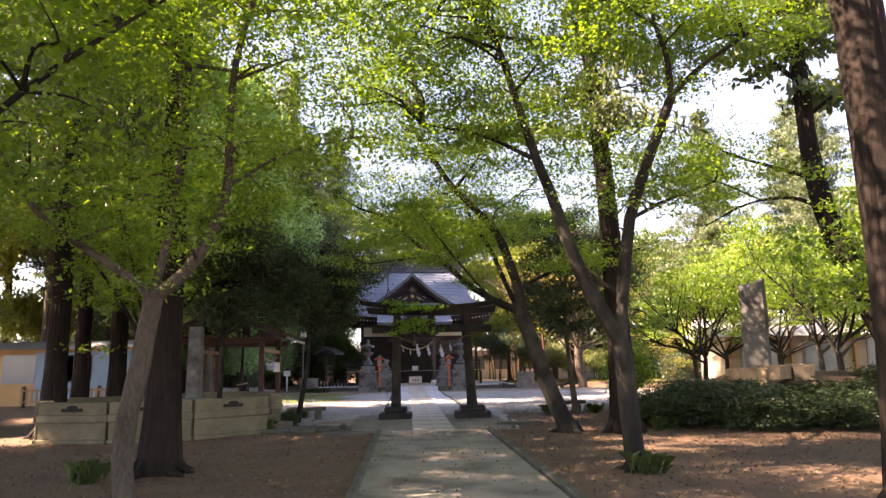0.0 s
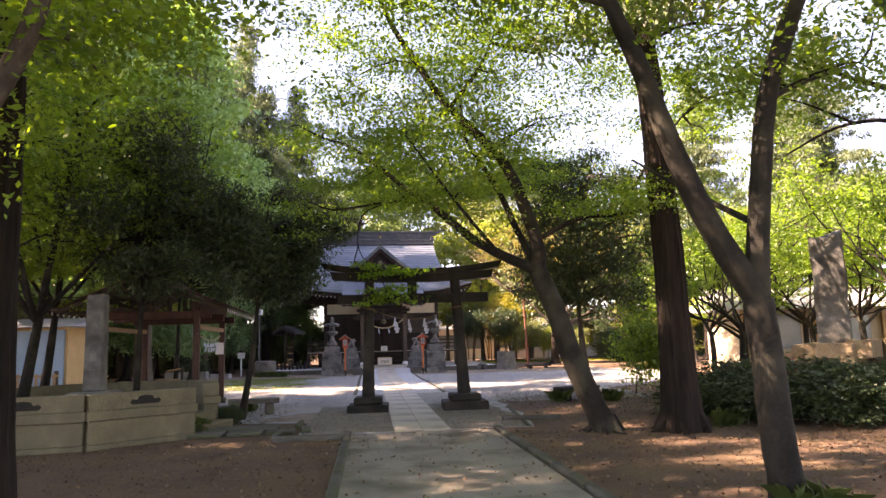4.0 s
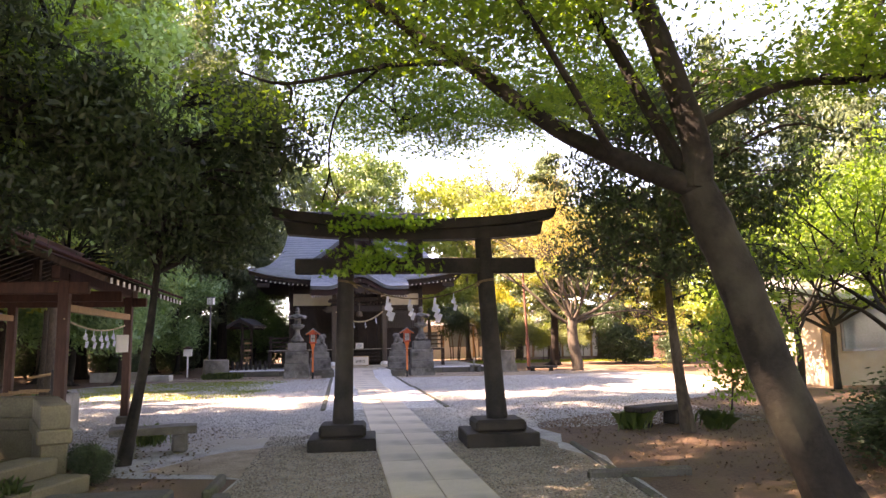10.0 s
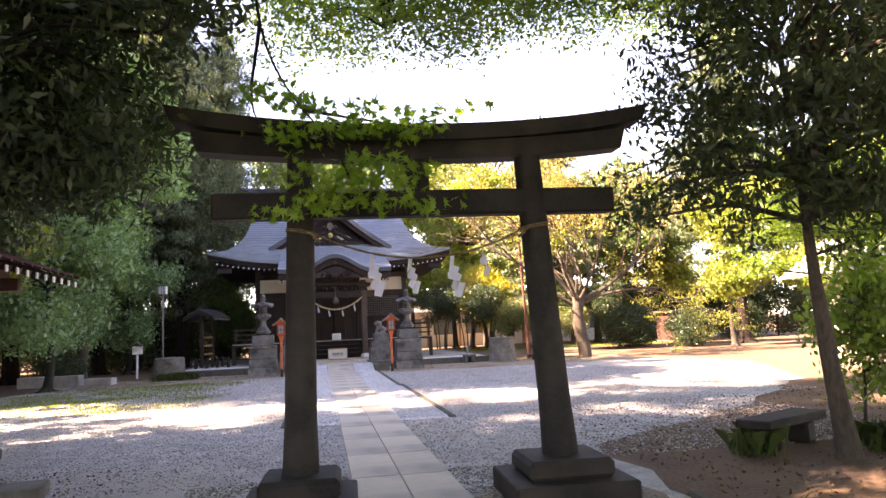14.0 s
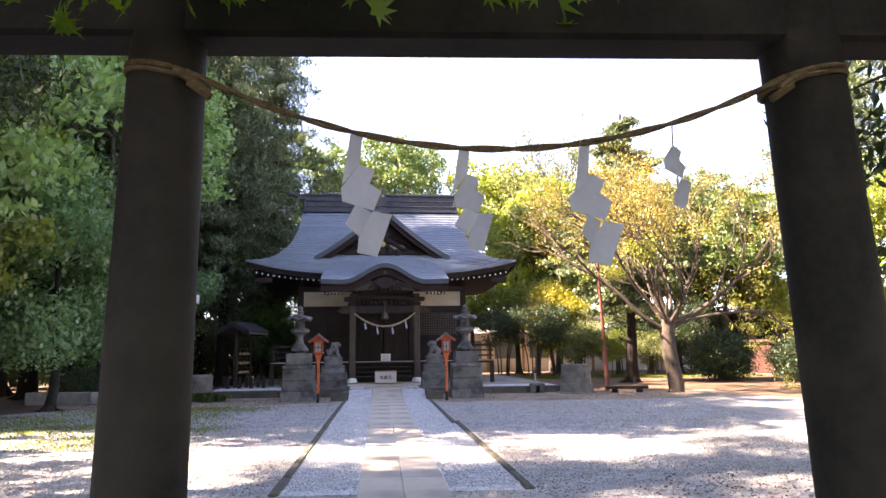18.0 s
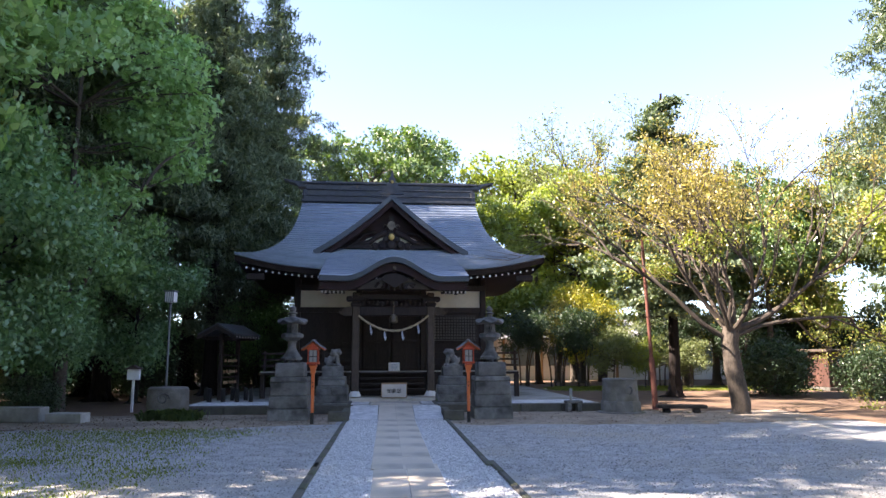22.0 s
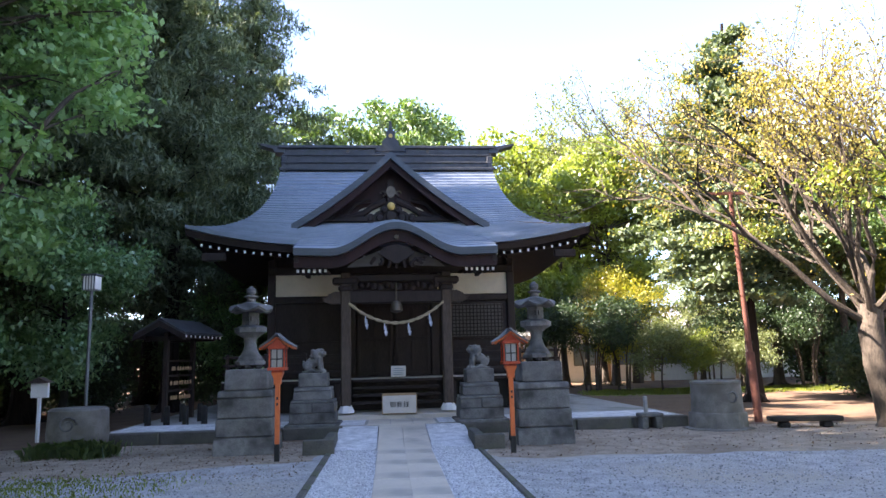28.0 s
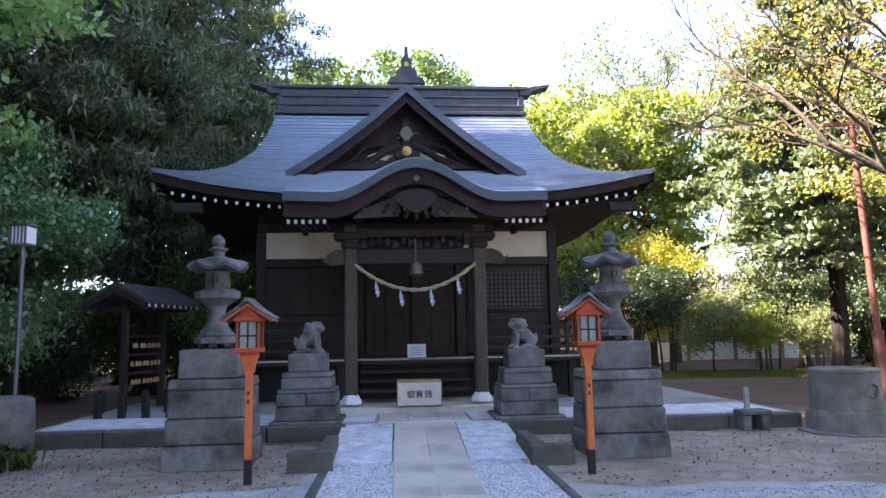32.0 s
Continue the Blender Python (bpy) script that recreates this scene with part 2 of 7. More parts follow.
L_BLUEGREEN = leaf_mat("blue_green_leaves", (0.19, 0.34, 0.14), (0.10, 0.22, 0.10), 0.38, 0.08)


# ---- builders ----
def thing(name, label, category, at=(0, 0, 0), rz=0.0, group="", kind=""):
    ob = new(name)
    ob.matrix_world = pose(*at, 0, 0, rz)
    return tagged(ob, label, category, group, kind)


def mesh_of(bm, name, material, smooth=True):
    me = bpy.data.meshes.new(name)
    bm.normal_update()
    bm.to_mesh(me)
    bm.free()
    me.materials.append(material)
    if smooth:
        me.shade_smooth()
        me.set_sharp_from_angle(angle=radians(35))
    return me


def part(name, bm, material, parent=None, label="", smooth=True):
    me = bm if isinstance(bm, bpy.types.Mesh) else mesh_of(bm, name, material, smooth)
    ob = new(name, me)
    if parent:
        ob.parent = parent
    return tagged(ob, label)


def raw(verts, faces, name, material):
    """A mesh from arrays: faces all of one corner count."""
    me = bpy.data.meshes.new(name)
    v, f = np.asarray(verts, dtype=np.float32), np.asarray(faces, dtype=np.int32)
    k = f.shape[1]
    me.vertices.add(len(v)), me.vertices.foreach_set("co", v.ravel())
    me.loops.add(f.size), me.loops.foreach_set("vertex_index", f.ravel())
    me.polygons.add(len(f)), me.polygons.foreach_set("loop_start", np.arange(0, f.size, k, dtype=np.int32))
    me.update(calc_edges=True)
    me.materials.append(material)
    return me


def box(sx, sy, sz, at=(0, 0, 0), bevel=0.0, top=None, rz=0.0, bm=None):
    """A box standing on at; top: how much narrower it is above, as a factor pair."""
    bm = bm or bmesh.new()
    g = bmesh.ops.create_cube(bm, size=1.0)
    vs = g["verts"]
    for v in vs:
        k = top if (top and v.co.z > 0) else (1, 1)
        v.co = Vector((v.co.x * sx * k[0], v.co.y * sy * k[1], (v.co.z + 0.5) * sz))
    if bevel:
        es = list({e for v in vs for e in v.link_edges})
        r = bmesh.ops.bevel(bm, geom=es, offset=bevel, segments=1, affect="EDGES")
        vs = [v for v in bm.verts if v.is_valid and (v in set(r["verts"]))] or vs
    bmesh.ops.transform(bm, matrix=pose(*at, 0, 0, rz), verts=vs)
    return bm


def lathe(profile, n=16, at=(0, 0, 0), bm=None, turn=0.0, square=False):
    """Rings of (radius, height) joined into a turned body."""
    bm = bm or bmesh.new()
    rings = []
    for r, z in profile:
        k = r / math.cos(math.pi / n) if square else r
        rings.append([bm.verts.new((at[0] + k * math.cos(2 * math.pi * i / n + turn), at[1] + k * math.sin(2 * math.pi * i / n + turn), at[2] + z)) for i in range(n)])
    for a, b in zip(rings, rings[1:]):
        for i in range(n):
            bm.faces.new((a[i], a[(i + 1) % n], b[(i + 1) % n], b[i]))
    bm.faces.new(rings[0][::-1]), bm.faces.new(rings[-1])
    return bm


def tube(pts, radii, n=8, bm=None, wob=0.0, rng=random):
    """A limb along points."""
    bm = bm or bmesh.new()
    pts = [Vector(p) for p in pts]
    last = []
    for i, p in enumerate(pts):
        d = (pts[min(i + 1, len(pts) - 1)] - pts[max(i - 1, 0)]).normalized()
        a = d.orthogonal().normalized() if abs(d.z) < 0.9 else (Vector((1, 0, 0)) - d * d.x).normalized()
        if abs(d.z) < 0.9:
            a = d.cross(Vector((0, 0, 1))).normalized()
        b = d.cross(a)
        r = radii[i] if isinstance(radii, (list, tuple)) else radii
        ring = [bm.verts.new(p + (a * math.cos(2 * math.pi * k / n) + b * math.sin(2 * math.pi * k / n)) * r * (1 + rng.uniform(-wob, wob))) for k in range(n)]
        if last:
            # pick the twist that joins the rings best
            s = min(range(n), key=lambda q: (ring[q].co - last[0].co).length)
            for k in range(n):
                bm.faces.new((last[k], last[(k + 1) % n], ring[(k + 1 + s) % n], ring[(k + s) % n]))
            ring = ring[s:] + ring[:s]
        else:
            bm.faces.new(ring[::-1])
        last = ring
    bm.faces.new(last)
    return bm


def smooth_path(pts, n=4):
    """Points along a smooth curve through pts."""
    P = [Vector(p) for p in pts]
    P = [P[0] * 2 - P[1]] + P + [P[-1] * 2 - P[-2]]
    out = []
    for i in range(1, len(P) - 2):
        for k in range(n):
            t = k / n
            a, b, c, d = P[i - 1], P[i], P[i + 1], P[i + 2]
            out.append(0.5 * ((2 * b) + (c - a) * t + (2 * a - 5 * b + 4 * c - d) * t * t + (3 * b - a - 3 * c + d) * t ** 3))
    return out + [P[-2]]


def prism(outline, depth, axis="y", at=(0, 0, 0), bm=None):
    """An outline in x,z pushed along y, or in x,y pushed along z."""
    bm = bm or bmesh.new()
    f = lambda p, d: (at[0] + p[0], at[1] + d, at[2] + p[1]) if axis == "y" else ((at[0] + p[0], at[1] + p[1], at[2] + d) if axis == "z" else (at[0] + d, at[1] + p[0], at[2] + p[1]))
    a, b = [bm.verts.new(f(p, 0)) for p in outline], [bm.verts.new(f(p, depth)) for p in outline]
    n = len(outline)
    for i in range(n):
        bm.faces.new((a[i], a[(i + 1) % n], b[(i + 1) % n], b[i]))
    bm.faces.new(a[::-1]), bm.faces.new(b)
    bmesh.ops.recalc_face_normals(bm, faces=bm.faces[:])
    return bm


LEAF = np.array([(-0.5, 0, 0.03), (0, -0.28, 0), (0.5, 0, 0.03), (0, 0.28, 0)], dtype=np.float32)


def leaves(centres, size, material, rng, flat=0.6, name="crown", shape=LEAF):
    """One small blade at each centre, turned at random; flat: how nearly level they lie."""
    c = np.asarray(centres, dtype=np.float32)
    n, k = len(c), len(shape)
    yaw, tilt, roll = rng.uniform(0, 2 * np.pi, n), rng.normal(0, 1.2 * (1 - flat) + 0.25, n), rng.normal(0, 1.2 * (1 - flat) + 0.25, n)
    s = size * rng.uniform(0.65, 1.3, n)
    p = np.repeat(shape[None], n, 0) * s[:, None, None]
    y, z = p[:, :, 1] * np.cos(roll)[:, None] - p[:, :, 2] * np.sin(roll)[:, None], p[:, :, 1] * np.sin(roll)[:, None] + p[:, :, 2] * np.cos(roll)[:, None]
    x, z = p[:, :, 0] * np.cos(tilt)[:, None] + z * np.sin(tilt)[:, None], -p[:, :, 0] * np.sin(tilt)[:, None] + z * np.cos(tilt)[:, None]
    v = np.stack([x * np.cos(yaw)[:, None] - y * np.sin(yaw)[:, None], x * np.sin(yaw)[:, None] + y * np.cos(yaw)[:, None], z], 2) + c[:, None]
    f = np.arange(n * k).reshape(n, k)
    return raw(v.reshape(-1, 3), f, name, material)


def blob(centres, radius, count, rng, squash=0.6):
    """Points scattered in clumps round the centres."""
    c = np.repeat(np.asarray(centres, dtype=np.float32), count, 0)
    r = np.repeat(np.broadcast_to(np.asarray(radius, dtype=np.float32), (len(centres),)), count)
    d = rng.normal(0, 0.5, (len(c), 3))
    d[:, 2] *= squash
    return c + d * r[:, None]


def branches(bm, stem, r0, targets, rng, n=5, bend=0.15):
    """A limb from the nearest lower place of the stem to each target; gives the limbs' points."""
    out = []
    for t in targets:
        t = Vector(t)
        best = min(stem, key=lambda q: (q - t).length + max(0, (q.z - t.z)) * 2.5 + (t.z - q.z) * 0.35)
        L = (t - best).length
        if L < 0.15:
            continue
        mid1 = best.lerp(t, 0.35) + Vector((rng.normal(0, bend * L * 0.4), rng.normal(0, bend * L * 0.4), L * 0.10 + rng.normal(0, bend * L * 0.3)))
        mid2 = best.lerp(t, 0.7) + Vector((rng.normal(0, bend * L * 0.4), rng.normal(0, bend * L * 0.4), L * 0.08 + rng.normal(0, bend * L * 0.3)))
        p = smooth_path([best, mid1, mid2, t], 3)
        rr = min(r0 * 0.5, 0.012 + 0.011 * L)
        tube(p, [rr * (1 - 0.85 * i / (len(p) - 1)) for i in range(len(p))], n, bm)
        out.append(p)
    return out

# ---- plan: the approach runs on a line turned a little west of north ----
TH = radians(5.3)


def site(u, v, z=0.0):
    """A place given across and along the approach, from the gate."""
    x, y = u * math.cos(TH) - v * math.sin(TH), u * math.sin(TH) + v * math.cos(TH)
    return (*inner(x, y), z) if v > 12 else (x, y, z)


def inner(x, y):
    """Places round the hall, drawn in by a fortieth."""
    return (x * 0.9755 - 0.03, y * 0.9755 - 0.13) if y > 12 else (x, y)


TURN = 5.3


def sheet(outline, z, name, material, label, wob=0.0, step=0.6, seed=1):
    """A level patch of ground with an uneven border."""
    rng = random.Random(seed)
    pts = []
    for a, b in zip(outline, outline[1:] + outline[:1]):
        n = max(1, int(math.dist(a, b) / step))
        for i in range(n):
            t = i / n
            pts.append((a[0] + (b[0] - a[0]) * t + rng.uniform(-wob, wob), a[1] + (b[1] - a[1]) * t + rng.uniform(-wob, wob)))
    bm = bmesh.new()
    f = bm.faces.new([bm.verts.new((*site(*p)[:2], z)) for p in pts])
    bmesh.ops.triangulate(bm, faces=[f])
    bmesh.ops.recalc_face_normals(bm, faces=bm.faces[:])
    if sum(f.normal.z for f in bm.faces) < 0:
        bmesh.ops.reverse_faces(bm, faces=bm.faces[:])
    return tagged(part(name, bm, material, smooth=False), label, "ground", kind="structure")


bm = bmesh.new()
bmesh.ops.create_grid(bm, x_segments=2, y_segments=2, size=900)
tagged(part("ground", bm, M_SOIL, smooth=False), "bare brown forest soil with leaf litter", "ground", kind="structure")
sheet([(-10, 3.2), (-6, 1.0), (-3.0, -1.2), (-1.9, -1.6), (-1.9, -3.4), (1.7, -3.4), (2.0, -1.9), (2.2, 2.2), (5.5, 4.5), (9, 8), (12, 14), (11, 19), (6.5, 21.2), (-6.5, 20.6), (-9.5, 17), (-11, 10)],
      0.006, "ground_gravel", M_GRAVEL, "grey gravel forecourt with worn earthy patches", 0.12)
sheet([(-1.85, -3.3), (1.7, -3.3), (1.9, -1.6), (1.85, 0.4), (1.1, 0.9), (0.5, 0.3), (-0.5, 0.2), (-1.3, 0.7), (-2.4, 0.3), (-3.0, -1.0), (-1.9, -1.6)], 0.010, "ground_earth_gravel", M_EARTH, "trodden brownish gravel round the gate", 0.10, 0.35, 7)
for k, (a, b) in enumerate(((-9.5, -1.45), (1.45, 11))):
    sheet([(a, 18.6), (a * 0.5 + b * 0.5, 18.0), (b, 18.9), (b, 21.8), (a, 22.3)], 0.0095, "ground_earth_gravel", M_EARTH, "trodden brownish gravel before the hall", 0.25, 0.5, 11 + k)
sheet([(-1.2, 5.4), (1.2, 5.4), (1.22, 21.9), (-1.22, 21.9)], 0.012, "ground_white_gravel", M_WHITE_GRAVEL, "white crushed stone strips beside the paved path", 0.02)


# ---- gate ----
def build_torii(at, rz):
    t = thing("torii_gate", "dark weathered stone torii gate on stepped plinths", "gate", at, rz)
    for x, w, h, w2, h2, top, r0, r1 in ((-0.99, 0.84, 0.16, 0.59, 0.155, -0.945, 0.127, 0.10), (1.03, 0.93, 0.18, 0.66, 0.15, 0.895, 0.132, 0.107)):
        p = part("plinth", box(w, w, h + 0.04, (x, 0, -0.04), 0.014), M_TORII, t)
        part("plinth_step", box(w2, w2, h2, (x, 0, h), 0.035), M_TORII, p)
        z0, z1 = h + h2, 2.73
        k = [i / 6 for i in range(7)]
        part("pillar", tube([Vector((x + (top - x) * q, 0, z0 + (z1 - z0) * q)) for q in k], [r0 + (r1 - r0) * q + (0.012 if q == 0 else 0) for q in k], 28), M_TORII, t)
    part("tie_beam", box(3.22, 0.16, 0.205, (-0.01, 0, 2.25), 0.014), M_TORII, t)
    part("strut", box(0.20, 0.14, 0.26, (-0.03, 0, 2.45), 0.01), M_TORII, t)
    bm = bmesh.new()
    n = 24
    for lo, hi, half, dep, e in ((0.0, 0.15, 1.75, 0.20, 0.10), (0.15, 0.28, 1.94, 0.27, 0.16)):
        ring = []
        for i in range(n + 1):
            k = -1 + 2 * i / n
            lift = e * abs(k) ** 2.2
            x0, x1 = k * (half - 0.05) - 0.02, k * half - 0.02
            ring.append([bm.verts.new(q) for q in ((x0, -dep / 2, 2.70 + lo + lift * (0.8 if lo == 0 else 1)), (x0, dep / 2, 2.70 + lo + lift * (0.8 if lo == 0 else 1)), (x1, dep / 2, 2.70 + hi + lift), (x1, -dep / 2, 2.70 + hi + lift))])
        for a, b in zip(ring, ring[1:]):
            for j in range(4):
                bm.faces.new((a[j], b[j], b[(j + 1) % 4], a[(j + 1) % 4]))
        bm.faces.new(ring[0]), bm.faces.new(ring[-1][::-1])
    bmesh.ops.recalc_face_normals(bm, faces=bm.faces[:])
    part("lintel", bm, M_TORII, t, smooth=False)
    return t


STREAMER = (((-0.04, 0.03), (0.06, 0.03), (0.03, -0.24), (-0.11, -0.43)),
            ((0.03, -0.24), (0.15, -0.30), (0.11, -0.41), (0.20, -0.48), (0.14, -0.63), (-0.10, -0.54), (-0.11, -0.43)),
            ((0.0, -0.58), (0.14, -0.63), (0.03, -0.84), (-0.09, -0.75)),
            ((0.14, -0.63), (0.28, -0.67), (0.17, -1.0), (0.02, -0.96), (0.03, -0.84)))


def zigzag(w, h):
    """A folded paper streamer hanging from the origin: overlapping slanted folds of one strip, h long."""
    bm = bmesh.new()
    for k, fold in enumerate(STREAMER):
        old = set(bm.verts)
        prism([(x * h * w, z * h) for x, z in fold], 0.0012, "y", (0, 0.004 * (k % 2) - 0.002 * k, 0), bm)
        cx, tilt = sum(x for x, z in fold) / len(fold) * h * w, (0.25, -0.45, 0.5, -0.5)[k]
        for v in bm.verts:
            if v not in old:
                v.co.y += (v.co.x - cx) * tilt
    return bm


def build_rope(name, label, a, b, sag, r, material, papers, w, h, at=(0, 0, 0), rz=0.0):
    """A twisted straw rope between two places with paper streamers."""
    t = thing(name, label, "rope", at, rz)
    a, b = Vector(a), Vector(b)
    line = [a.lerp(b, i / 40) - Vector((0, 0, sag * 4 * (i / 40) * (1 - i / 40))) for i in range(41)]
    for s in (0, math.pi):
        pts = [p + Vector((0, math.cos(i * 0.9 + s), math.sin(i * 0.9 + s))) * r * 0.55 for i, p in enumerate(line)]
        part("strand", tube(pts, r * 0.7, 7), material, t)
    for k, turn, *big in papers:
        p = line[round(k * 40)]
        g = big[0] if big else 1.0
        o = part("streamer", zigzag(w, h * g), M_PAPER, t, "folded white paper streamer", smooth=False)
        o.matrix_local = pose(p.x, p.y, p.z - r * 0.5, 0, 0, turn)
    return t


GATE, GATE_TURN = (0.10, 0.27, 0), 3.0
build_torii(GATE, GATE_TURN)
rope = build_rope("sacred_rope", "thin twisted straw rope with white paper streamers between gate pillars", (-0.86, -0.125, 2.125), (0.80, -0.125, 2.115), 0.215, 0.0085, M_ROPE,
                  ((0.275, 10), (0.458, -12, 0.84), (0.652, 12), (0.80, 48, 0.7)), 1.0, 0.335, GATE, GATE_TURN)
for x, r in ((-0.952, 0.112), (0.922, 0.119)):
    for dz in (0.0, 0.017):
        part("loop", tube([(x + r * math.cos(q * 0.3142), r * math.sin(q * 0.3142), 2.135 + dz + 0.02 * math.cos(q * 0.3142) * (1 if x > 0 else -1)) for q in range(21)], 0.008, 6), M_ROPE, rope)
    k = 1 if x < 0 else -1
    part("knot", tube(smooth_path([(x + k * r * 0.5, -0.115, 2.13), (x + k * r * 0.95, -0.13, 2.10), (x + k * r * 1.15, -0.125, 2.075), (x + k * r * 0.9, -0.13, 2.09), (x + k * r * 1.4, -0.125, 2.05)], 3), 0.012, 6), M_ROPE, rope)


# ---- shrine ----
def main_roof(x, t, under=0.0):
    """The front slope: x from -1 to 1 across, t from eave to ridge."""
    half = 5.45 - 1.7 * (1 - (1 - t) ** 2.2) + 0.1 * t
    z = 4.42 + 0.52 * abs(x) ** 3 * (1 - t) ** 3 + 3.75 * (0.55 * t + 0.45 * t ** 2)
    return Vector((x * half, 1.7 + 6.2 * t, z - under))


def grid_mesh(f, nu, nv, name="", bm=None):
    bm = bm or bmesh.new()
    g = [[bm.verts.new(f(i / nu, j / nv)) for i in range(nu + 1)] for j in range(nv + 1)]
    for j in range(nv):
        for i in range(nu):
            bm.faces.new((g[j][i], g[j][i + 1], g[j + 1][i + 1], g[j + 1][i]))
    return bm


def porch_curve(x):
    """The wavy front edge of the porch roof: height over half width 2.3."""
    a = abs(x)
    return 3.90 + 0.58 * (0.5 + 0.5 * math.cos(min(1, a / 1.5) * math.pi)) + 0.03 * max(0, a - 1.6)


def build_shrine(at, rz):
    t = thing("shrine_hall", "dark wooden shrine hall with slate-blue sheet roof and curved porch gable", "shrine", at, rz)
    # roof: courses of sheet metal, each lapping the one below
    roof = part("roof", grid_mesh(lambda a, b: main_roof(2 * a - 1, b, 0.05), 24, 12), M_COPPER, t)
    back = part("roof_back", grid_mesh(lambda a, b: (lambda p: Vector((p.x, 15.8 - p.y, p.z)))(main_roof(1 - 2 * a, b, 0.05)), 12, 8), M_COPPER, roof)
    for s in (-1, 1):
        f = lambda a, b, s=s: (lambda p: Vector((p.x, p.y + (15.8 - 2 * p.y) * a, p.z)))(main_roof(s, b, 0.05))
        bm = grid_mesh(f, 10, 10)
        bmesh.ops.recalc_face_normals(bm, faces=bm.faces[:])
        part("roof_side", bm, M_COPPER, roof)
    n = 34
    for k in range(n):
        a, b = k / n, (k + 1) / n
        bm = bmesh.new()
        rows = [[bm.verts.new(main_roof(-1 + 2 * i / 20, tt) + Vector((0, 0, lift))) for i in range(21)] for tt, lift in ((a, -0.03), (a, 0.052), (b, 0.0))]
        for r, q in zip(rows, rows[1:]):
            for i in range(20):
                bm.faces.new((r[i], r[i + 1], q[i + 1], q[i]))
        part("roof_course", bm, M_COPPER, roof, smooth=False)
    # eaves: fascia, soffit and two ranks of rafters
    bm = grid_mesh(lambda a, b: main_roof(2 * a - 1, 0, 0.05 + 0.17 * b) + Vector((0, 0.05 + 0.05 * b, 0)), 30, 1)
    part("fascia", bm, M_DARKWOOD, t)
    for s in (-1, 1):
        e = main_roof(s, 0)
        g = lambda a, b, e=e: Vector((e.x - 0.04 * b * (1 if e.x > 0 else -1), e.y + 12.3 * a, e.z - 0.05 - 0.2 * b - 0.35 * math.sin(math.pi * a)))
        part("fascia", grid_mesh(g, 12, 1), M_DARKWOOD, t)
    part("soffit", grid_mesh(lambda a, b: Vector(((2 * a - 1) * (5.2 - 1.7 * b), 1.85 + 1.6 * b, 4.22 + 0.38 * abs(2 * a - 1) ** 3 * (1 - b) + 0.12 * b)), 24, 2), M_DARKWOOD, t)
    for s in (-1, 1):
        part("soffit", grid_mesh(lambda a, b, s=s: Vector((s * (5.2 - 1.9 * b), 1.85 + 12 * a, 4.6 - 0.4 * math.sin(math.pi * a) - 0.1 * b)), 12, 2), M_DARKWOOD, t)
    me = mesh_of(box(0.058, 1.3, 0.07, (0, 0.65, 0)), "rafter", M_DARKWOOD, False)
    me.materials.append(M_WHITE)
    for p in me.polygons:
        if p.normal.y < -0.9:
            p.material_index = 1
    for k in range(46):
        x = -5.05 + k * 10.1 / 45
        r = part("rafter", me, None, t)
        r.matrix_local = pose(x, 1.87, 4.10 + 0.38 * (abs(x) / 5.2) ** 3, 6, 0, 0)
    # ridge
    ridge = part("ridge", box(7.4, 0.36, 0.8, (0, 7.9, 8.0)), M_RIDGE, t)
    for (w, h, z, d) in ((7.75, 0.10, 8.0, 0.72), (7.55, 0.16, 8.1, 0.56), (7.65, 0.05, 8.26, 0.64), (7.5, 0.22, 8.31, 0.48), (7.6, 0.05, 8.53, 0.58), (7.45, 0.22, 8.58, 0.42), (7.9, 0.10, 8.80, 0.6)):
        part("ridge_course", box(w, d, h, (0, 7.9, z), 0.015), M_RIDGE, ridge)
    for s in (-1, 1):
        part("ridge_end", prism([(0, 0), (0.34 * s, 0.02), (0.40 * s, 0.14), (0.95 * s, 0.30), (0.98 * s, 0.36), (0.35 * s, 0.26), (0, 0.22)], 0.5, "y", (s * 3.72, 7.65, 8.64)), M_RIDGE, ridge)
        part("ridge_end_tile", box(0.24, 0.6, 0.8, (s * 3.72, 7.9, 7.75), 0.05), M_RIDGE, ridge)
        part("ridge_crest", lathe([(0.06, 0), (0.06, 0.03)], 14), M_BRONZE, ridge).matrix_local = pose(s * 1.45, 7.66, 8.69, 90, 0, 0)
    # the triangular gable on the front slope
    gable = part("gable_roof", bmesh.new(), M_COPPER, t)
    def rake(k):
        return Vector((2.92 * k, 3.7, 7.38 - 2.12 * (1.25 * k - 0.25 * k * k)))
    for s in (-1, 1):
        f = lambda a, b, s=s: (lambda p: Vector((s * p.x, p.y - 0.25 + (4.0 * (1 - a) + 0.9) * b, p.z + 0.02)))(rake(a))
        bm = grid_mesh(f, 12, 6)
        bmesh.ops.recalc_face_normals(bm, faces=bm.faces[:])
        part("gable_slope", bm, M_COPPER, gable)
        bm = bmesh.new()
        rows = []
        for i in range(13):
            p = rake(i / 12)
            rows.append([bm.verts.new((s * p.x, p.y - 0.28 + dy, p.z + dz)) for dy, dz in ((0, 0.06), (0.14, 0.06), (0.14, -0.16), (0, -0.16))])
        for a, b in zip(rows, rows[1:]):
            for j in range(4):
                bm.faces.new((a[j], b[j], b[(j + 1) % 4], a[(j + 1) % 4]))
        bmesh.ops.recalc_face_normals(bm, faces=bm.faces[:])
        part("barge_board", bm, M_EDGE, gable)
        bm = bmesh.new()
        rows = []
        for i in range(13):
            p = rake(i / 12)
            rows.append([bm.verts.new((s * p.x, p.y - 0.16 + dy, p.z + dz)) for dy, dz in ((0, -0.155), (0.10, -0.155), (0.10, -0.38), (0, -0.38))])
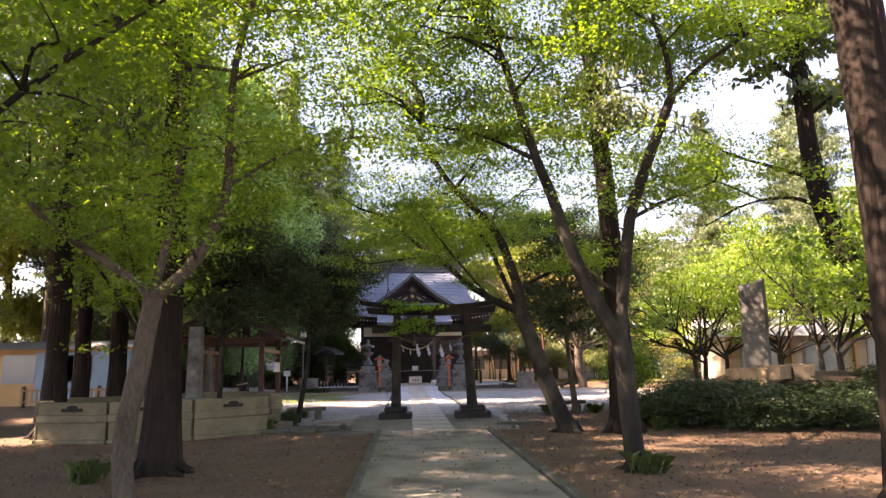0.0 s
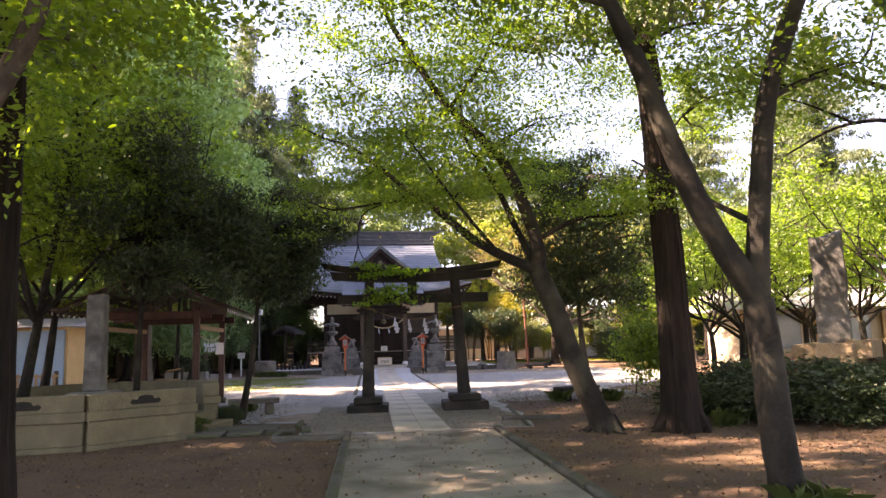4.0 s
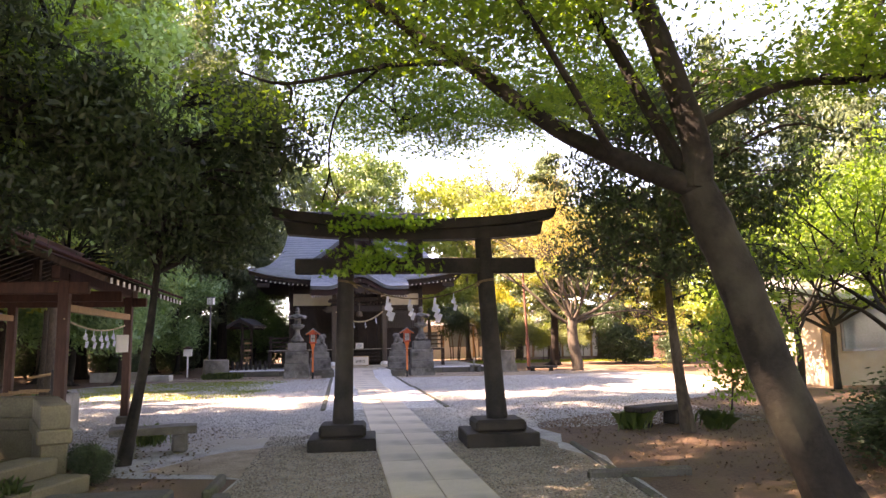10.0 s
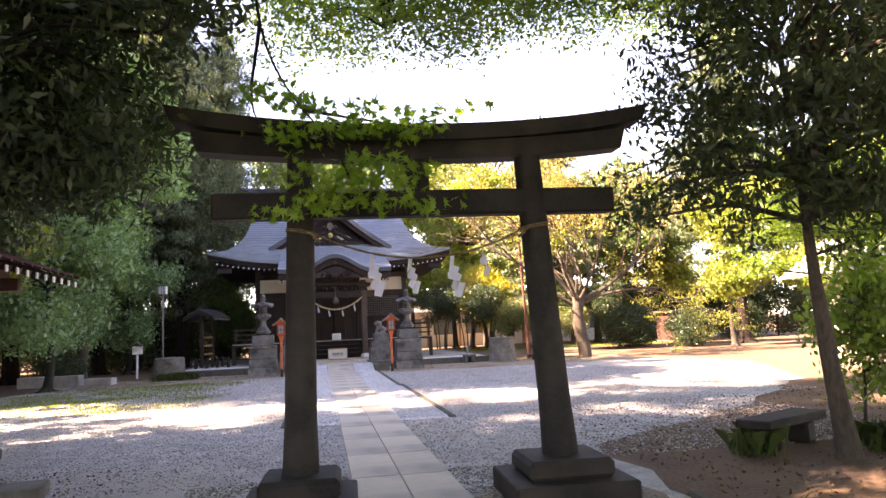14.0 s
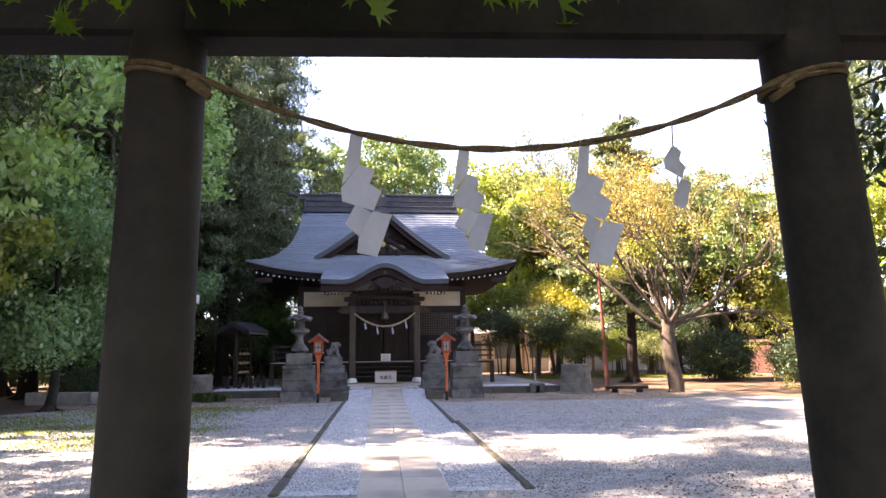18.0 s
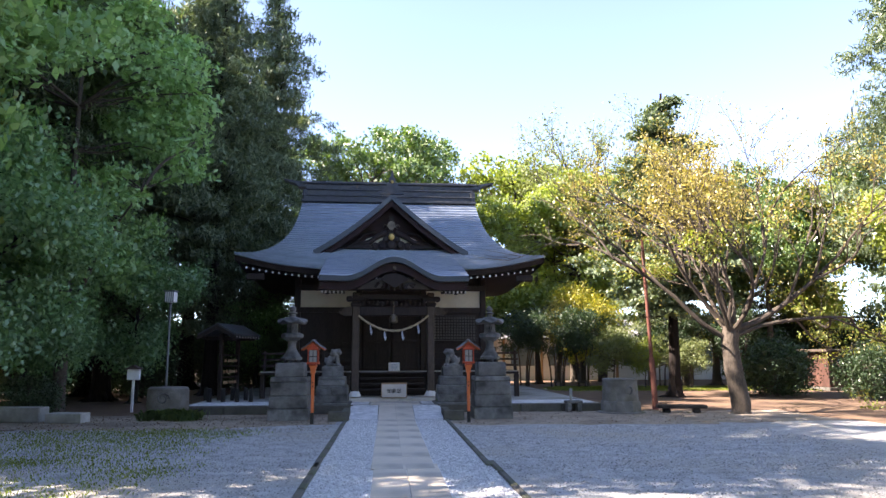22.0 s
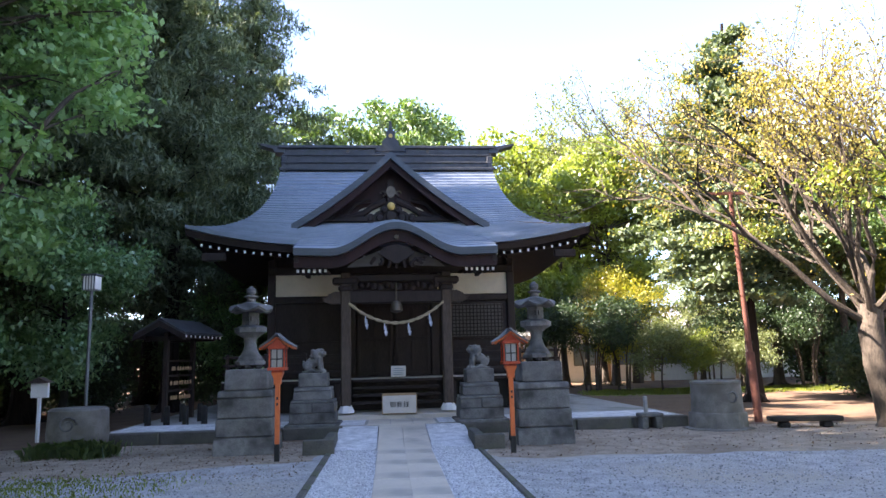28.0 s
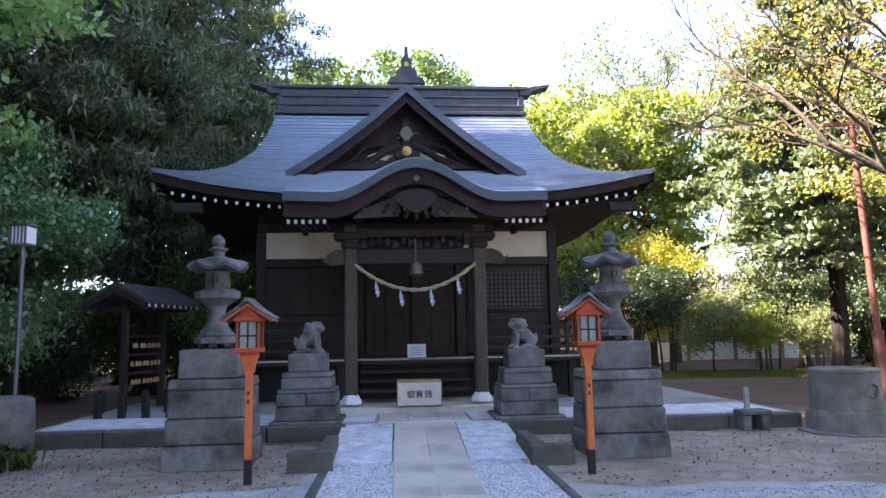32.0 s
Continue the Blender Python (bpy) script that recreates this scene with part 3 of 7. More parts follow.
        for a, b in zip(rows, rows[1:]):
            for j in range(4):
                bm.faces.new((a[j], b[j], b[(j + 1) % 4], a[(j + 1) % 4]))
        bmesh.ops.recalc_face_normals(bm, faces=bm.faces[:])
        part("inner_barge_board", bm, M_DARKRED, gable)
    part("gable_panel", prism([(-2.45, 5.3), (2.45, 5.3), (0, 7.1)], 0.1, "y", (0, 4.1, 0)), M_DARKRED, gable)
    for s in (-1, 1):
        part("gable_plaster", prism([(s * 0.22, 5.66), (s * 1.15, 5.62), (s * 0.95, 5.84), (s * 0.22, 6.12)], 0.03, "y", (0, 4.05, 0)), M_PLASTER, gable)
        part("gable_scroll", tube(smooth_path([(s * 0.15, 3.98, 6.08), (s * 0.55, 3.98, 5.92), (s * 0.85, 3.98, 5.72), (s * 1.25, 3.98, 5.62), (s * 1.6, 3.98, 5.66)]), [0.11, 0.11, 0.1, 0.1, 0.1, 0.09, 0.09, 0.09, 0.1, 0.1, 0.09, 0.08, 0.07, 0.07, 0.06, 0.05, 0.04], 8), M_DARKWOOD, gable)
        part("gable_scroll", tube([(s * (0.24 + 0.07 * math.cos(q * 0.6)), 3.95, 6.3 + 0.07 * math.sin(q * 0.6)) for q in range(9)], 0.025, 6), M_BRONZE, gable)
    part("gable_tie", box(4.1, 0.12, 0.14, (0, 3.98, 5.48)), M_DARKWOOD, gable)
    part("gable_post", box(0.2, 0.12, 1.2, (0, 3.96, 5.5)), M_DARKWOOD, gable)
    part("gable_crest", lathe([(0.115, 0), (0.12, 0.03), (0.05, 0.06)], 14), M_GOLD, gable).matrix_local = pose(0, 3.88, 5.90, 90, 0, 0)
    part("gable_crest_ring", lathe([(0.16, 0), (0.17, 0.04), (0.12, 0.05)], 16), M_DARKWOOD, gable).matrix_local = pose(0, 3.92, 5.90, 90, 0, 0)
    part("gable_pendant", prism([(-0.05, 0), (-0.17, 0.16), (-0.11, 0.30), (0, 0.36), (0.11, 0.30), (0.17, 0.16), (0.05, 0)], 0.06, "y", (0, 3.86, 6.16)), M_BRONZE, gable)
    for x, z, r in ((0, 5.62, 0.30), (-0.34, 5.58, 0.20), (0.34, 5.58, 0.20), (-0.62, 5.55, 0.15), (0.62, 5.55, 0.15), (-0.2, 5.8, 0.14), (0.2, 5.8, 0.14)):
        part("gable_carving", lathe([(0.0, 0.09), (r * 0.45, 0.085), (r * 0.6, 0.03), (r, 0.03), (r, 0)], 14), M_DARKWOOD, gable).matrix_local = pose(x, 3.93, z, 90, 0, 0)
    for s in (-1, 1):
        part("gable_carving", tube(smooth_path([(s * 1.75, 3.95, 5.5), (s * 1.3, 3.95, 5.75), (s * 1.05, 3.95, 6.0), (s * 0.6, 3.95, 6.1)], 3), 0.06, 6), M_DARKWOOD, gable)
    part("gable_finial", prism([(-0.46, 0), (0.46, 0), (0.42, 0.10), (0.26, 0.16), (0.24, 0.30), (0.12, 0.40), (0.13, 0.56), (0.05, 0.66), (0.035, 0.88), (-0.035, 0.88), (-0.05, 0.66), (-0.13, 0.56), (-0.12, 0.40), (-0.24, 0.30), (-0.26, 0.16), (-0.42, 0.10)], 0.18, "y", (0, 3.36, 7.42)), M_RIDGE, gable)
    part("finial_crest", lathe([(0.06, 0), (0.06, 0.03)], 12), M_GOLD, gable).matrix_local = pose(0, 3.36, 7.86, 90, 0, 0)
    # porch roof with the wavy front
    def porch(a, b):
        x = (2 * a - 1) * (2.32 + 0.0 * b)
        z0 = porch_curve(x)
        zb = 4.95 + 0.30 * (1 - abs(2 * a - 1))
        return Vector((x, -1.0 + 3.7 * b, z0 + (zb - z0) * b ** 0.9))
    pr = part("porch_roof", grid_mesh(lambda a, b: porch(a, b) - Vector((0, 0, 0.04)), 40, 8), M_COPPER, t)
    for k in range(15):
        bm = bmesh.new()
        rows = [[bm.verts.new(porch(i / 40, bb) + Vector((0, 0, lift))) for i in range(41)] for bb, lift in ((k / 15, -0.035), (k / 15, 0.02), ((k + 1) / 15, 0.0))]
        for r, q in zip(rows, rows[1:]):
            for i in range(40):
                bm.faces.new((r[i], r[i + 1], q[i + 1], q[i]))
        part("roof_course", bm, M_COPPER, pr, smooth=False)
    for dep, z0, z1, y, m, nm in ((0.20, 0.005, -0.15, -1.02, M_EDGE, "porch_edge"), (0.12, -0.16, -0.40, -0.88, M_DARKRED, "porch_barge_board")):
        bm = bmesh.new()
        rows = []
        for i in range(41):
            x = (2 * i / 40 - 1) * 2.32
            z = porch_curve(x)
            rows.append([bm.verts.new((x, y + dy, z + dz)) for dy, dz in ((0, z0), (dep, z0), (dep, z1), (0, z1))])
        for a, b in zip(rows, rows[1:]):
            for j in range(4):
                bm.faces.new((a[j], b[j], b[(j + 1) % 4], a[(j + 1) % 4]))
        bm.faces.new(rows[0]), bm.faces.new(rows[-1][::-1])
        bmesh.ops.recalc_face_normals(bm, faces=bm.faces[:])
        part(nm, bm, m, pr)
    for s in (-1, 1):
        part("porch_side_board", box(0.10, 3.0, 0.22, (s * 2.27, 0.6, 3.62)), M_DARKWOOD, pr)
        for k in range(6):
            r = part("rafter", me, None, t)
            r.matrix_local = pose(s * (1.62 + k * 0.125), -0.75, 3.42, 4, 0, 0)
    part("porch_crest", lathe([(0.058, 0), (0.05, 0.04)], 14), M_BRONZE, pr).matrix_local = pose(0, -0.90, 4.16, 90, 0, 0)
    part("porch_pendant", prism([(-0.05, 0), (-0.42, 0.22), (-0.30, 0.36), (0, 0.42), (0.30, 0.36), (0.42, 0.22), (0.05, 0)], 0.08, "y", (0, -0.80, 3.60)), M_DARKWOOD, pr)
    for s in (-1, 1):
        # pale plaster in the darker screen grey: the porch roof's shade is in the colour
        part("shaded_porch_plaster", prism([(s * 0.3, 3.60), (s * 1.15, 3.56), (s * 0.95, 3.72), (s * 0.45, 3.92), (s * 0.3, 3.95)], 0.03, "y", (0, -0.45, 0)), M_SCREEN, pr)
        part("hip_beam_end", box(0.62, 0.16, 0.22, (s * 4.75, 1.98, 4.08), 0.03), M_DARKWOOD, t)
    for q in range(7):
        part("porch_carving", tube(smooth_path([((q - 3) * 0.2, -0.7, 3.55 + 0.05 * math.cos(q)), ((q - 3) * 0.16, -0.74, 3.66 + 0.08 * math.cos(q * 1.9)), ((q - 3) * 0.2 + 0.06, -0.72, 3.78 - 0.03 * abs(q - 3))], 3), 0.04, 6), M_DARKWOOD, pr)
    # porch frame
    for s in (-1, 1):
        pl = part("porch_pillar", box(0.23, 0.23, 3.0, (s * 1.2, 0, 0.50), 0.025), M_GREYWOOD, t)
        part("pillar_shoe", lathe([(0.20, 0), (0.20, 0.05), (0.13, 0.16)], 8, (s * 1.2, 0, 0.36), turn=math.pi / 8), M_WHITE, pl, "white painted pillar shoe")
        part("bracket", box(0.62, 0.30, 0.16, (s * 1.2, 0, 3.22), 0.04), M_DARKWOOD, pl)
        part("bracket", box(0.34, 0.30, 0.14, (s * 1.2, 0, 3.06), 0.04), M_DARKWOOD, pl)
        part("carved_nosing", prism([(s * 0.1, 0), (s * 0.34, -0.03), (s * 0.50, 0.04), (s * 0.56, 0.15), (s * 0.48, 0.10), (s * 0.40, 0.20), (s * 0.26, 0.26), (s * 0.1, 0.26)], 0.16, "y", (s * 1.2, -0.08, 2.80)), M_GREYWOOD, pl)
    part("rainbow_beam", box(2.3, 0.17, 0.30, (0, 0, 2.78), 0.03), M_DARKWOOD, t)
    part("carved_beam", box(2.5, 0.16, 0.16, (0, -0.02, 3.28), 0.02), M_DARKWOOD, t)
    rng = random.Random(5)
    for k in range(14):
        x = -0.98 + k * 0.15
        part("carving", lathe([(0.02, -0.08), (0.085 + rng.uniform(-0.02, 0.03), 0), (0.05, 0.07), (0.015, 0.10)], 8), M_DARKWOOD, t).matrix_local = pose(x, -0.06, 3.17 + rng.uniform(-0.03, 0.04), 60 + rng.uniform(-30, 30), rng.uniform(-40, 40), 0)
    # hall body
    body = part("wall", box(6.8, 8.5, 2.30, (0, 7.45, 1.0)), M_DARKWOOD, t)
    part("upper_wall", box(6.76, 8.4, 1.0, (0, 7.45, 3.85)), M_DARKWOOD, body)
    for s in (-1, 1):
        if s > 0:
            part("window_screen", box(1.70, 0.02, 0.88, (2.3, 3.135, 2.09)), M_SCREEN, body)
        part("plaster_band", box(2.14, 0.06, 0.58, (s * 2.29, 3.19, 3.26)), M_PLASTER, body, "cream plaster panel")
        part("corner_post", box(0.22, 0.22, 3.3, (s * 3.41, 3.2, 0.95), 0.02), M_DARKWOOD, body)
        part("inner_post", box(0.22, 0.22, 3.3, (s * 1.18, 3.2, 0.95), 0.02), M_DARKWOOD, body)
        part("lintel", box(2.14, 0.12, 0.16, (s * 2.29, 3.16, 3.08)), M_DARKWOOD, body)
        part("window_frame", box(1.84, 0.08, 1.0, (s * 2.3, 3.17, 2.03)), M_DARKWOOD, body)
        for k in range(17 if s > 0 else 0):
            part("lattice_bar", box(0.028, 0.035, 0.86, (s * 2.3 - 0.82 + k * 0.1025, 3.11, 2.10)), M_DARKWOOD, body)
        for k in range(9 if s > 0 else 0):
            part("lattice_bar", box(1.70, 0.03, 0.026, (s * 2.3, 3.115, 2.12 + k * 0.1)), M_DARKWOOD, body)
        for k in range(5):
            part("wall_board", box(1.92, 0.03, 0.17, (s * 2.29, 3.18, 1.10 + k * 0.18), 0.006), M_DARKWOOD, body)
        door = part("door", box(1.02, 0.07, 2.05, (s * 0.53, 3.16, 1.05), 0.008), M_DARKWOOD, t)
        for k in range(3):
            part("door_rail", box(0.98, 0.03, 0.08, (s * 0.53, 3.115, 1.10 + k * 0.93), 0.006), M_DARKWOOD, door)
        for k in range(3):
            part("door_stile", box(0.07, 0.028, 1.95, (s * (0.08 + 0.45 * k), 3.117, 1.08), 0.006), M_DARKWOOD, door)
    part("head_beam", box(7.0, 0.2, 0.22, (0, 3.16, 3.84), 0.02), M_DARKWOOD, body)
    part("transom", box(2.2, 0.1, 0.55, (0, 3.18, 3.12)), M_DARKWOOD, body)
    # veranda with rail, steps and stone edge
    ver = part("veranda", box(8.8, 1.6, 0.10, (0, 2.4, 0.97), 0.01), M_DARKWOOD, t)
    for s in (-1, 1):
        part("veranda_side", box(1.1, 8.5, 0.10, (s * 3.85, 7.45, 0.97), 0.01), M_DARKWOOD, ver)
        for z in (1.22, 1.42, 1.62):
            part("rail", box(3.1, 0.06, 0.06, (s * 2.85, 1.72, z), 0.01), M_DARKWOOD, ver)
            part("rail", box(0.06, 8.0, 0.06, (s * 4.3, 5.6, z), 0.01), M_DARKWOOD, ver)
        for k in range(4):
            part("rail_post", box(0.08, 0.08, 0.66, (s * (1.35 + k * 0.98), 1.72, 1.07), 0.01), M_DARKWOOD, ver)
        for k in range(4):
            part("veranda_post", box(0.16, 0.16, 0.75, (s * (1.5 + k * 0.95), 1.78, 0.22), 0.015), M_DARKWOOD, ver)
    part("veranda_edge", box(8.8, 0.05, 0.035, (0, 1.58, 1.045)), M_WEATHERED, ver)
    # black sheet standing in for the deep shade beneath the veranda
    part("under_floor_shade", box(7.6, 0.08, 0.72, (0, 2.5, 0.24)), M_BLACK, ver)
    for k in range(4):
        part("step", box(2.15, 0.30, 0.06, (0, 0.55 + 0.28 * k, 0.50 + 0.16 * k), 0.01), M_DARKWOOD, t)
        part("step_riser", box(2.1, 0.03, 0.13, (0, 0.66 + 0.28 * k, 0.38 + 0.16 * k)), M_DARKWOOD, t)
    return t


SHRINE = site(0, 24.0)
hall = build_shrine((SHRINE[0] - 0.06, SHRINE[1], 0), TURN + 1.0)
hall.scale = (0.947, 0.98, 0.99)


# ---- paving ----
def slab_object(name, sx, sy, sz, at, material, label, category="paving", rz=TURN, bevel=0.012, group=""):
    ob = part(name, box(sx, sy, sz, (0, 0, 0), bevel), material)
    ob.matrix_world = pose(*at, 0, 0, rz)
    return tagged(ob, label, category, group, "structure")


pav = tagged(new("pavement_stone_path"), "paved path of pale concrete slabs in two rows", "pavement", kind="structure")
me = mesh_of(box(0.445, 1.19, 0.06, (0, 0, 0), 0.006), "slab", M_SLAB, False)
for k in range(21):
    for s in (-1, 1):
        o = part("slab", me, None, pav)
        o.matrix_local = pose(*site(s * 0.226, -3.4 + 1.2 * k + 0.6, -0.033 + random.uniform(-0.003, 0.003)), 0, 0, TURN + random.uniform(-0.2, 0.2))
for s in (-1, 1):
    for k in range(16):
        o = part("kerb_stone", box(0.105, 0.97, 0.10, (0, 0, 0), 0.02), M_KERB, pav)
        o.matrix_local = pose(*site(s * 1.26, 5.9 + k, -0.065), 0, 0, TURN)
apron = tagged(part("road_approach_path", box(2.25, 24, 0.10, (0, 0, 0), 0.02), M_CONCRETE), "worn concrete approach path through the trees", "path", kind="structure")
apron.matrix_world = pose(*site(-0.02, -15.6, -0.075), 0, 0, TURN)
for s in (-1, 1):
    for k in range(20):
        slab_object("kerb_path_edge", 0.11, 1.17, 0.13, site(s * 1.17, -26.9 + 1.2 * k, -0.06), M_KERB, "low mossy edging stone along the path", "kerb", bevel=0.02)
for (u, v, sx, sy) in ((-1.72, -4.0, 1.1, 0.13), (2.0, -2.35, 1.05, 0.14), (-2.25, -3.45, 0.13, 0.95), (-2.05, -2.1, 0.12, 0.8), (-3.0, -2.6, 1.3, 0.5), (1.9, -1.7, 0.11, 3.2)):
    slab_object("kerb_border", sx * (0.75 if sx < 0.2 else 1), sy * (0.75 if sy < 0.2 else 1), 0.11, site(u, v, -0.07 if sy > 3 else -0.025), M_KERB, "low dark edging stone round the gravel", "kerb", rz=TURN - (6 if sy > 3 else 0), bevel=0.02)
for x, y, w, d, a in ((-3.2, -3.35, 0.72, 0.42, 6), (-2.52, -3.27, 0.56, 0.40, 9), (-1.98, -3.18, 0.46, 0.38, 3), (-1.62, -2.95, 0.16, 0.55, 12)):
    slab_object("pavement_stepping_stone", w, d, 0.075, (x, y, -0.01), M_KERB, "flat worn stepping stone beside the enclosure", "paving", a, 0.02)
plat = tagged(part("floor_platform", box(11.6, 11.5, 0.24, (0, 5.75, 0), 0.02), M_LIGHTSTONE), "low stone platform in front of the hall", "platform", kind="structure")
plat.matrix_world = pose(*site(0, 22.3, -0.02), 0, 0, TURN)
me = mesh_of(box(1.14, 0.2, 0.24, (0, 0, 0), 0.02), "edge_stone", M_KERB, False)
for k in range(10):
    if k not in (4, 5):
        part("edge_stone", me, None, plat).matrix_local = pose(-5.2 + 1.156 * k, -0.06, 0.006)
part("platform_gravel", box(4.9, 1.3, 0.02, (-3.2, 0.85, 0.228)), M_WHITE_GRAVEL, plat)
part("platform_gravel", box(4.9, 1.3, 0.02, (3.2, 0.85, 0.228)), M_WHITE_GRAVEL, plat)
for x0, x1, dz, mm, nm in ((-1.22, -0.47, 0.0, M_WHITE_GRAVEL, "ramp_gravel"), (0.47, 1.22, 0.0, M_WHITE_GRAVEL, "ramp_gravel"), (-0.45, -0.003, 0.012, M_SLAB, "ramp_slab"), (0.003, 0.45, 0.012, M_SLAB, "ramp_slab")):
    part(nm, prism([(-2.4, -0.05), (0.04, -0.05), (0.04, 0.232 + dz), (-2.4, 0.012 + dz)], x1 - x0, "x", (x0, 0, 0)), mm, plat)
for k in range(3):
    part("landing_slab", box(0.45, 1.3, 0.02, (-0.46 + 0.46 * k, 0.66, 0.232), 0.006), M_SLAB, plat)
part("platform_landing", box(3.2, 1.6, 0.12, (0, 2.05, 0.22), 0.015), M_SLAB, plat)


# ---- stone furniture ----
def build_stone_lantern(at, rz):
    t = thing("stone_lantern", "tall weathered stone lantern on a stepped stone pedestal", "stone lantern", at, rz, "pair of stone lanterns")
    z = 0.0
    for w, h, tp in ((0.99, 0.30, 0.95), (0.93, 0.30, 0.98), (0.89, 0.33, 0.985), (0.90, 0.12, 0.94), (0.71, 0.35, 0.98)):
        part("pedestal_block", box(w - 0.006, w - 0.006, h - 0.008, (0, 0, z), 0.016, (1 - (1 - tp) * 0.4, tp)), M_STONE, t)
        z += h
    for k in range(6):
        part("foot", box(0.11, 0.09, 0.09, (0, -0.17, 0), 0.025, (0.8, 0.7)), M_STONE, t).matrix_local = pose(0, 0, z - 0.006, 0, 0, 60 * k)
    part("base_ring", lathe([(0.20, 0.05), (0.255, 0.06), (0.265, 0.11), (0.20, 0.155)], 6, (0, 0, z)), M_STONE, t)
    part("shaft", lathe([(0.215, 0), (0.205, 0.03), (0.15, 0.09), (0.115, 0.17), (0.10, 0.25), (0.105, 0.32), (0.13, 0.36)], 18, (0, 0, z + 0.15)), M_STONE, t)
    part("platform", lathe([(0.14, 0), (0.20, 0.05), (0.275, 0.085), (0.285, 0.16), (0.25, 0.175), (0.19, 0.20)], 6, (0, 0, z + 0.50)), M_STONE, t)
    part("fire_box", lathe([(0.155, 0), (0.15, 0.22)], 6, (0, 0, z + 0.69), turn=math.pi / 6), M_STONE, t)
    # solid fire box: black plates paint the dark inside of its openings
    for a in (-90, 90):
        part("opening_shade", box(0.08, 0.02, 0.08, (0, 0, 0)), M_BLACK, t).matrix_local = pose(0.132 * math.cos(radians(a)), 0.132 * math.sin(radians(a)), z + 0.765, 0, 0, a + 90)
    bm = lathe([(0.13, 0.03), (0.30, 0.0), (0.36, 0.0), (0.375, 0.035), (0.32, 0.085), (0.21, 0.15), (0.085, 0.185)], 24, (0, 0, z + 0.90))
    for v in bm.verts:
        r = math.hypot(v.co.x, v.co.y)
        if r > 0.25:
            v.co.z += 0.065 * abs(math.cos(3 * math.atan2(v.co.y, v.co.x))) ** 3 * (r - 0.2) / 0.16
            k = 0.93 + 0.07 * abs(math.cos(3 * math.atan2(v.co.y, v.co.x)))
            v.co.x, v.co.y = v.co.x * k, v.co.y * k
    part("cap", bm, M_STONE, t)
    part("jewel", lathe([(0.085, 0), (0.075, 0.06), (0.12, 0.085), (0.125, 0.10), (0.06, 0.12), (0.085, 0.17), (0.075, 0.22), (0.02, 0.27)], 14, (0, 0, z + 1.08)), M_STONE, t)
    grow_up = Matrix.Translation((0, 0, z)) @ Matrix.Diagonal((1.0, 1.0, 1.05, 1)) @ Matrix.Translation((0, 0, -z))
    for o in t.children:
        if not o.name.startswith("pedestal"):
            o.matrix_basis = grow_up @ o.matrix_basis
    return t


def build_guardian(at, rz, s):
    t = thing("guardian_lion_pedestal", "stepped dark stone pedestal of a guardian lion", "pedestal", at, rz, "pair of pedestals")
    z = 0.0
    for w, h, n in ((1.08, 0.06, 1), (0.90, 0.21, 1), (0.88, 0.19, 2), (0.86, 0.06, 1), (0.76, 0.17, 1), (0.74, 0.08, 1), (0.58, 0.28, 1)):
        for k in range(n):
            part("pedestal_block", box(w / n - 0.005, w * 0.95, h - 0.006, (-w / 2 + w / n * (k + 0.5), 0, z), 0.014, (0.99, 0.985)), M_STONE, t)
        z += h
    # seated lion, one plain body
    bm = bmesh.new()
    def ball(x, y, zz, rx, ry, rz_, turn=0.0):
        g = bmesh.ops.create_icosphere(bm, subdivisions=2, radius=1.0)
        m = Matrix.Rotation(turn, 3, "Y")
        for v in g["verts"]:
            v.co = Vector((x, y, zz)) + m @ Vector((v.co.x * rx, v.co.y * ry, v.co.z * rz_))
    box(0.44, 0.24, 0.035, (0, 0, 0), bm=bm)
    for sy in (-1, 1):
        ball(-0.11, sy * 0.075, 0.13, 0.10, 0.055, 0.11), ball(-0.04, sy * 0.09, 0.05, 0.10, 0.04, 0.035)
        ball(0.13, sy * 0.062, 0.16, 0.042, 0.042, 0.16, -0.12), ball(0.16, sy * 0.062, 0.05, 0.06, 0.042, 0.03)
        ball(0.05, sy * 0.085, 0.37, 0.075, 0.05, 0.095), ball(0.07, sy * 0.085, 0.445, 0.04, 0.022, 0.025)
    ball(-0.05, 0, 0.19, 0.15, 0.10, 0.10, -0.7), ball(0.04, 0, 0.27, 0.11, 0.10, 0.15, 0.35), ball(0.11, 0, 0.28, 0.07, 0.085, 0.10)
    ball(0.10, 0, 0.405, 0.115, 0.105, 0.085), ball(0.195, 0, 0.385, 0.06, 0.075, 0.055), ball(0.18, 0, 0.345, 0.05, 0.055, 0.03), ball(0.15, 0, 0.455, 0.06, 0.075, 0.035)
    for k in range(14):
        ball(0.02 + 0.05 * math.cos(k * 2.4), 0.085 * math.cos(k * 0.9), 0.28 + 0.013 * k, 0.05, 0.048, 0.045)
    ball(-0.21, 0, 0.15, 0.045, 0.05, 0.07, -0.3), ball(-0.225, 0, 0.22, 0.03, 0.035, 0.035), ball(-0.10, 0, 0.22, 0.12, 0.09, 0.07, -0.8)
    o = part("lion_statue", bm, M_STONE)
    rm = o.modifiers.new("fuse", "REMESH")
    rm.mode, rm.voxel_size, rm.use_smooth_shade = "VOXEL", 0.011, True
    o.matrix_world = pose(at[0], at[1], at[2] + z - 0.005, 0, 0, rz + (0 if s < 0 else 180) + (-14 if s < 0 else 14))
    tagged(o, "seated guardian lion carved in dark stone", "statue", "pair of guardian lions")


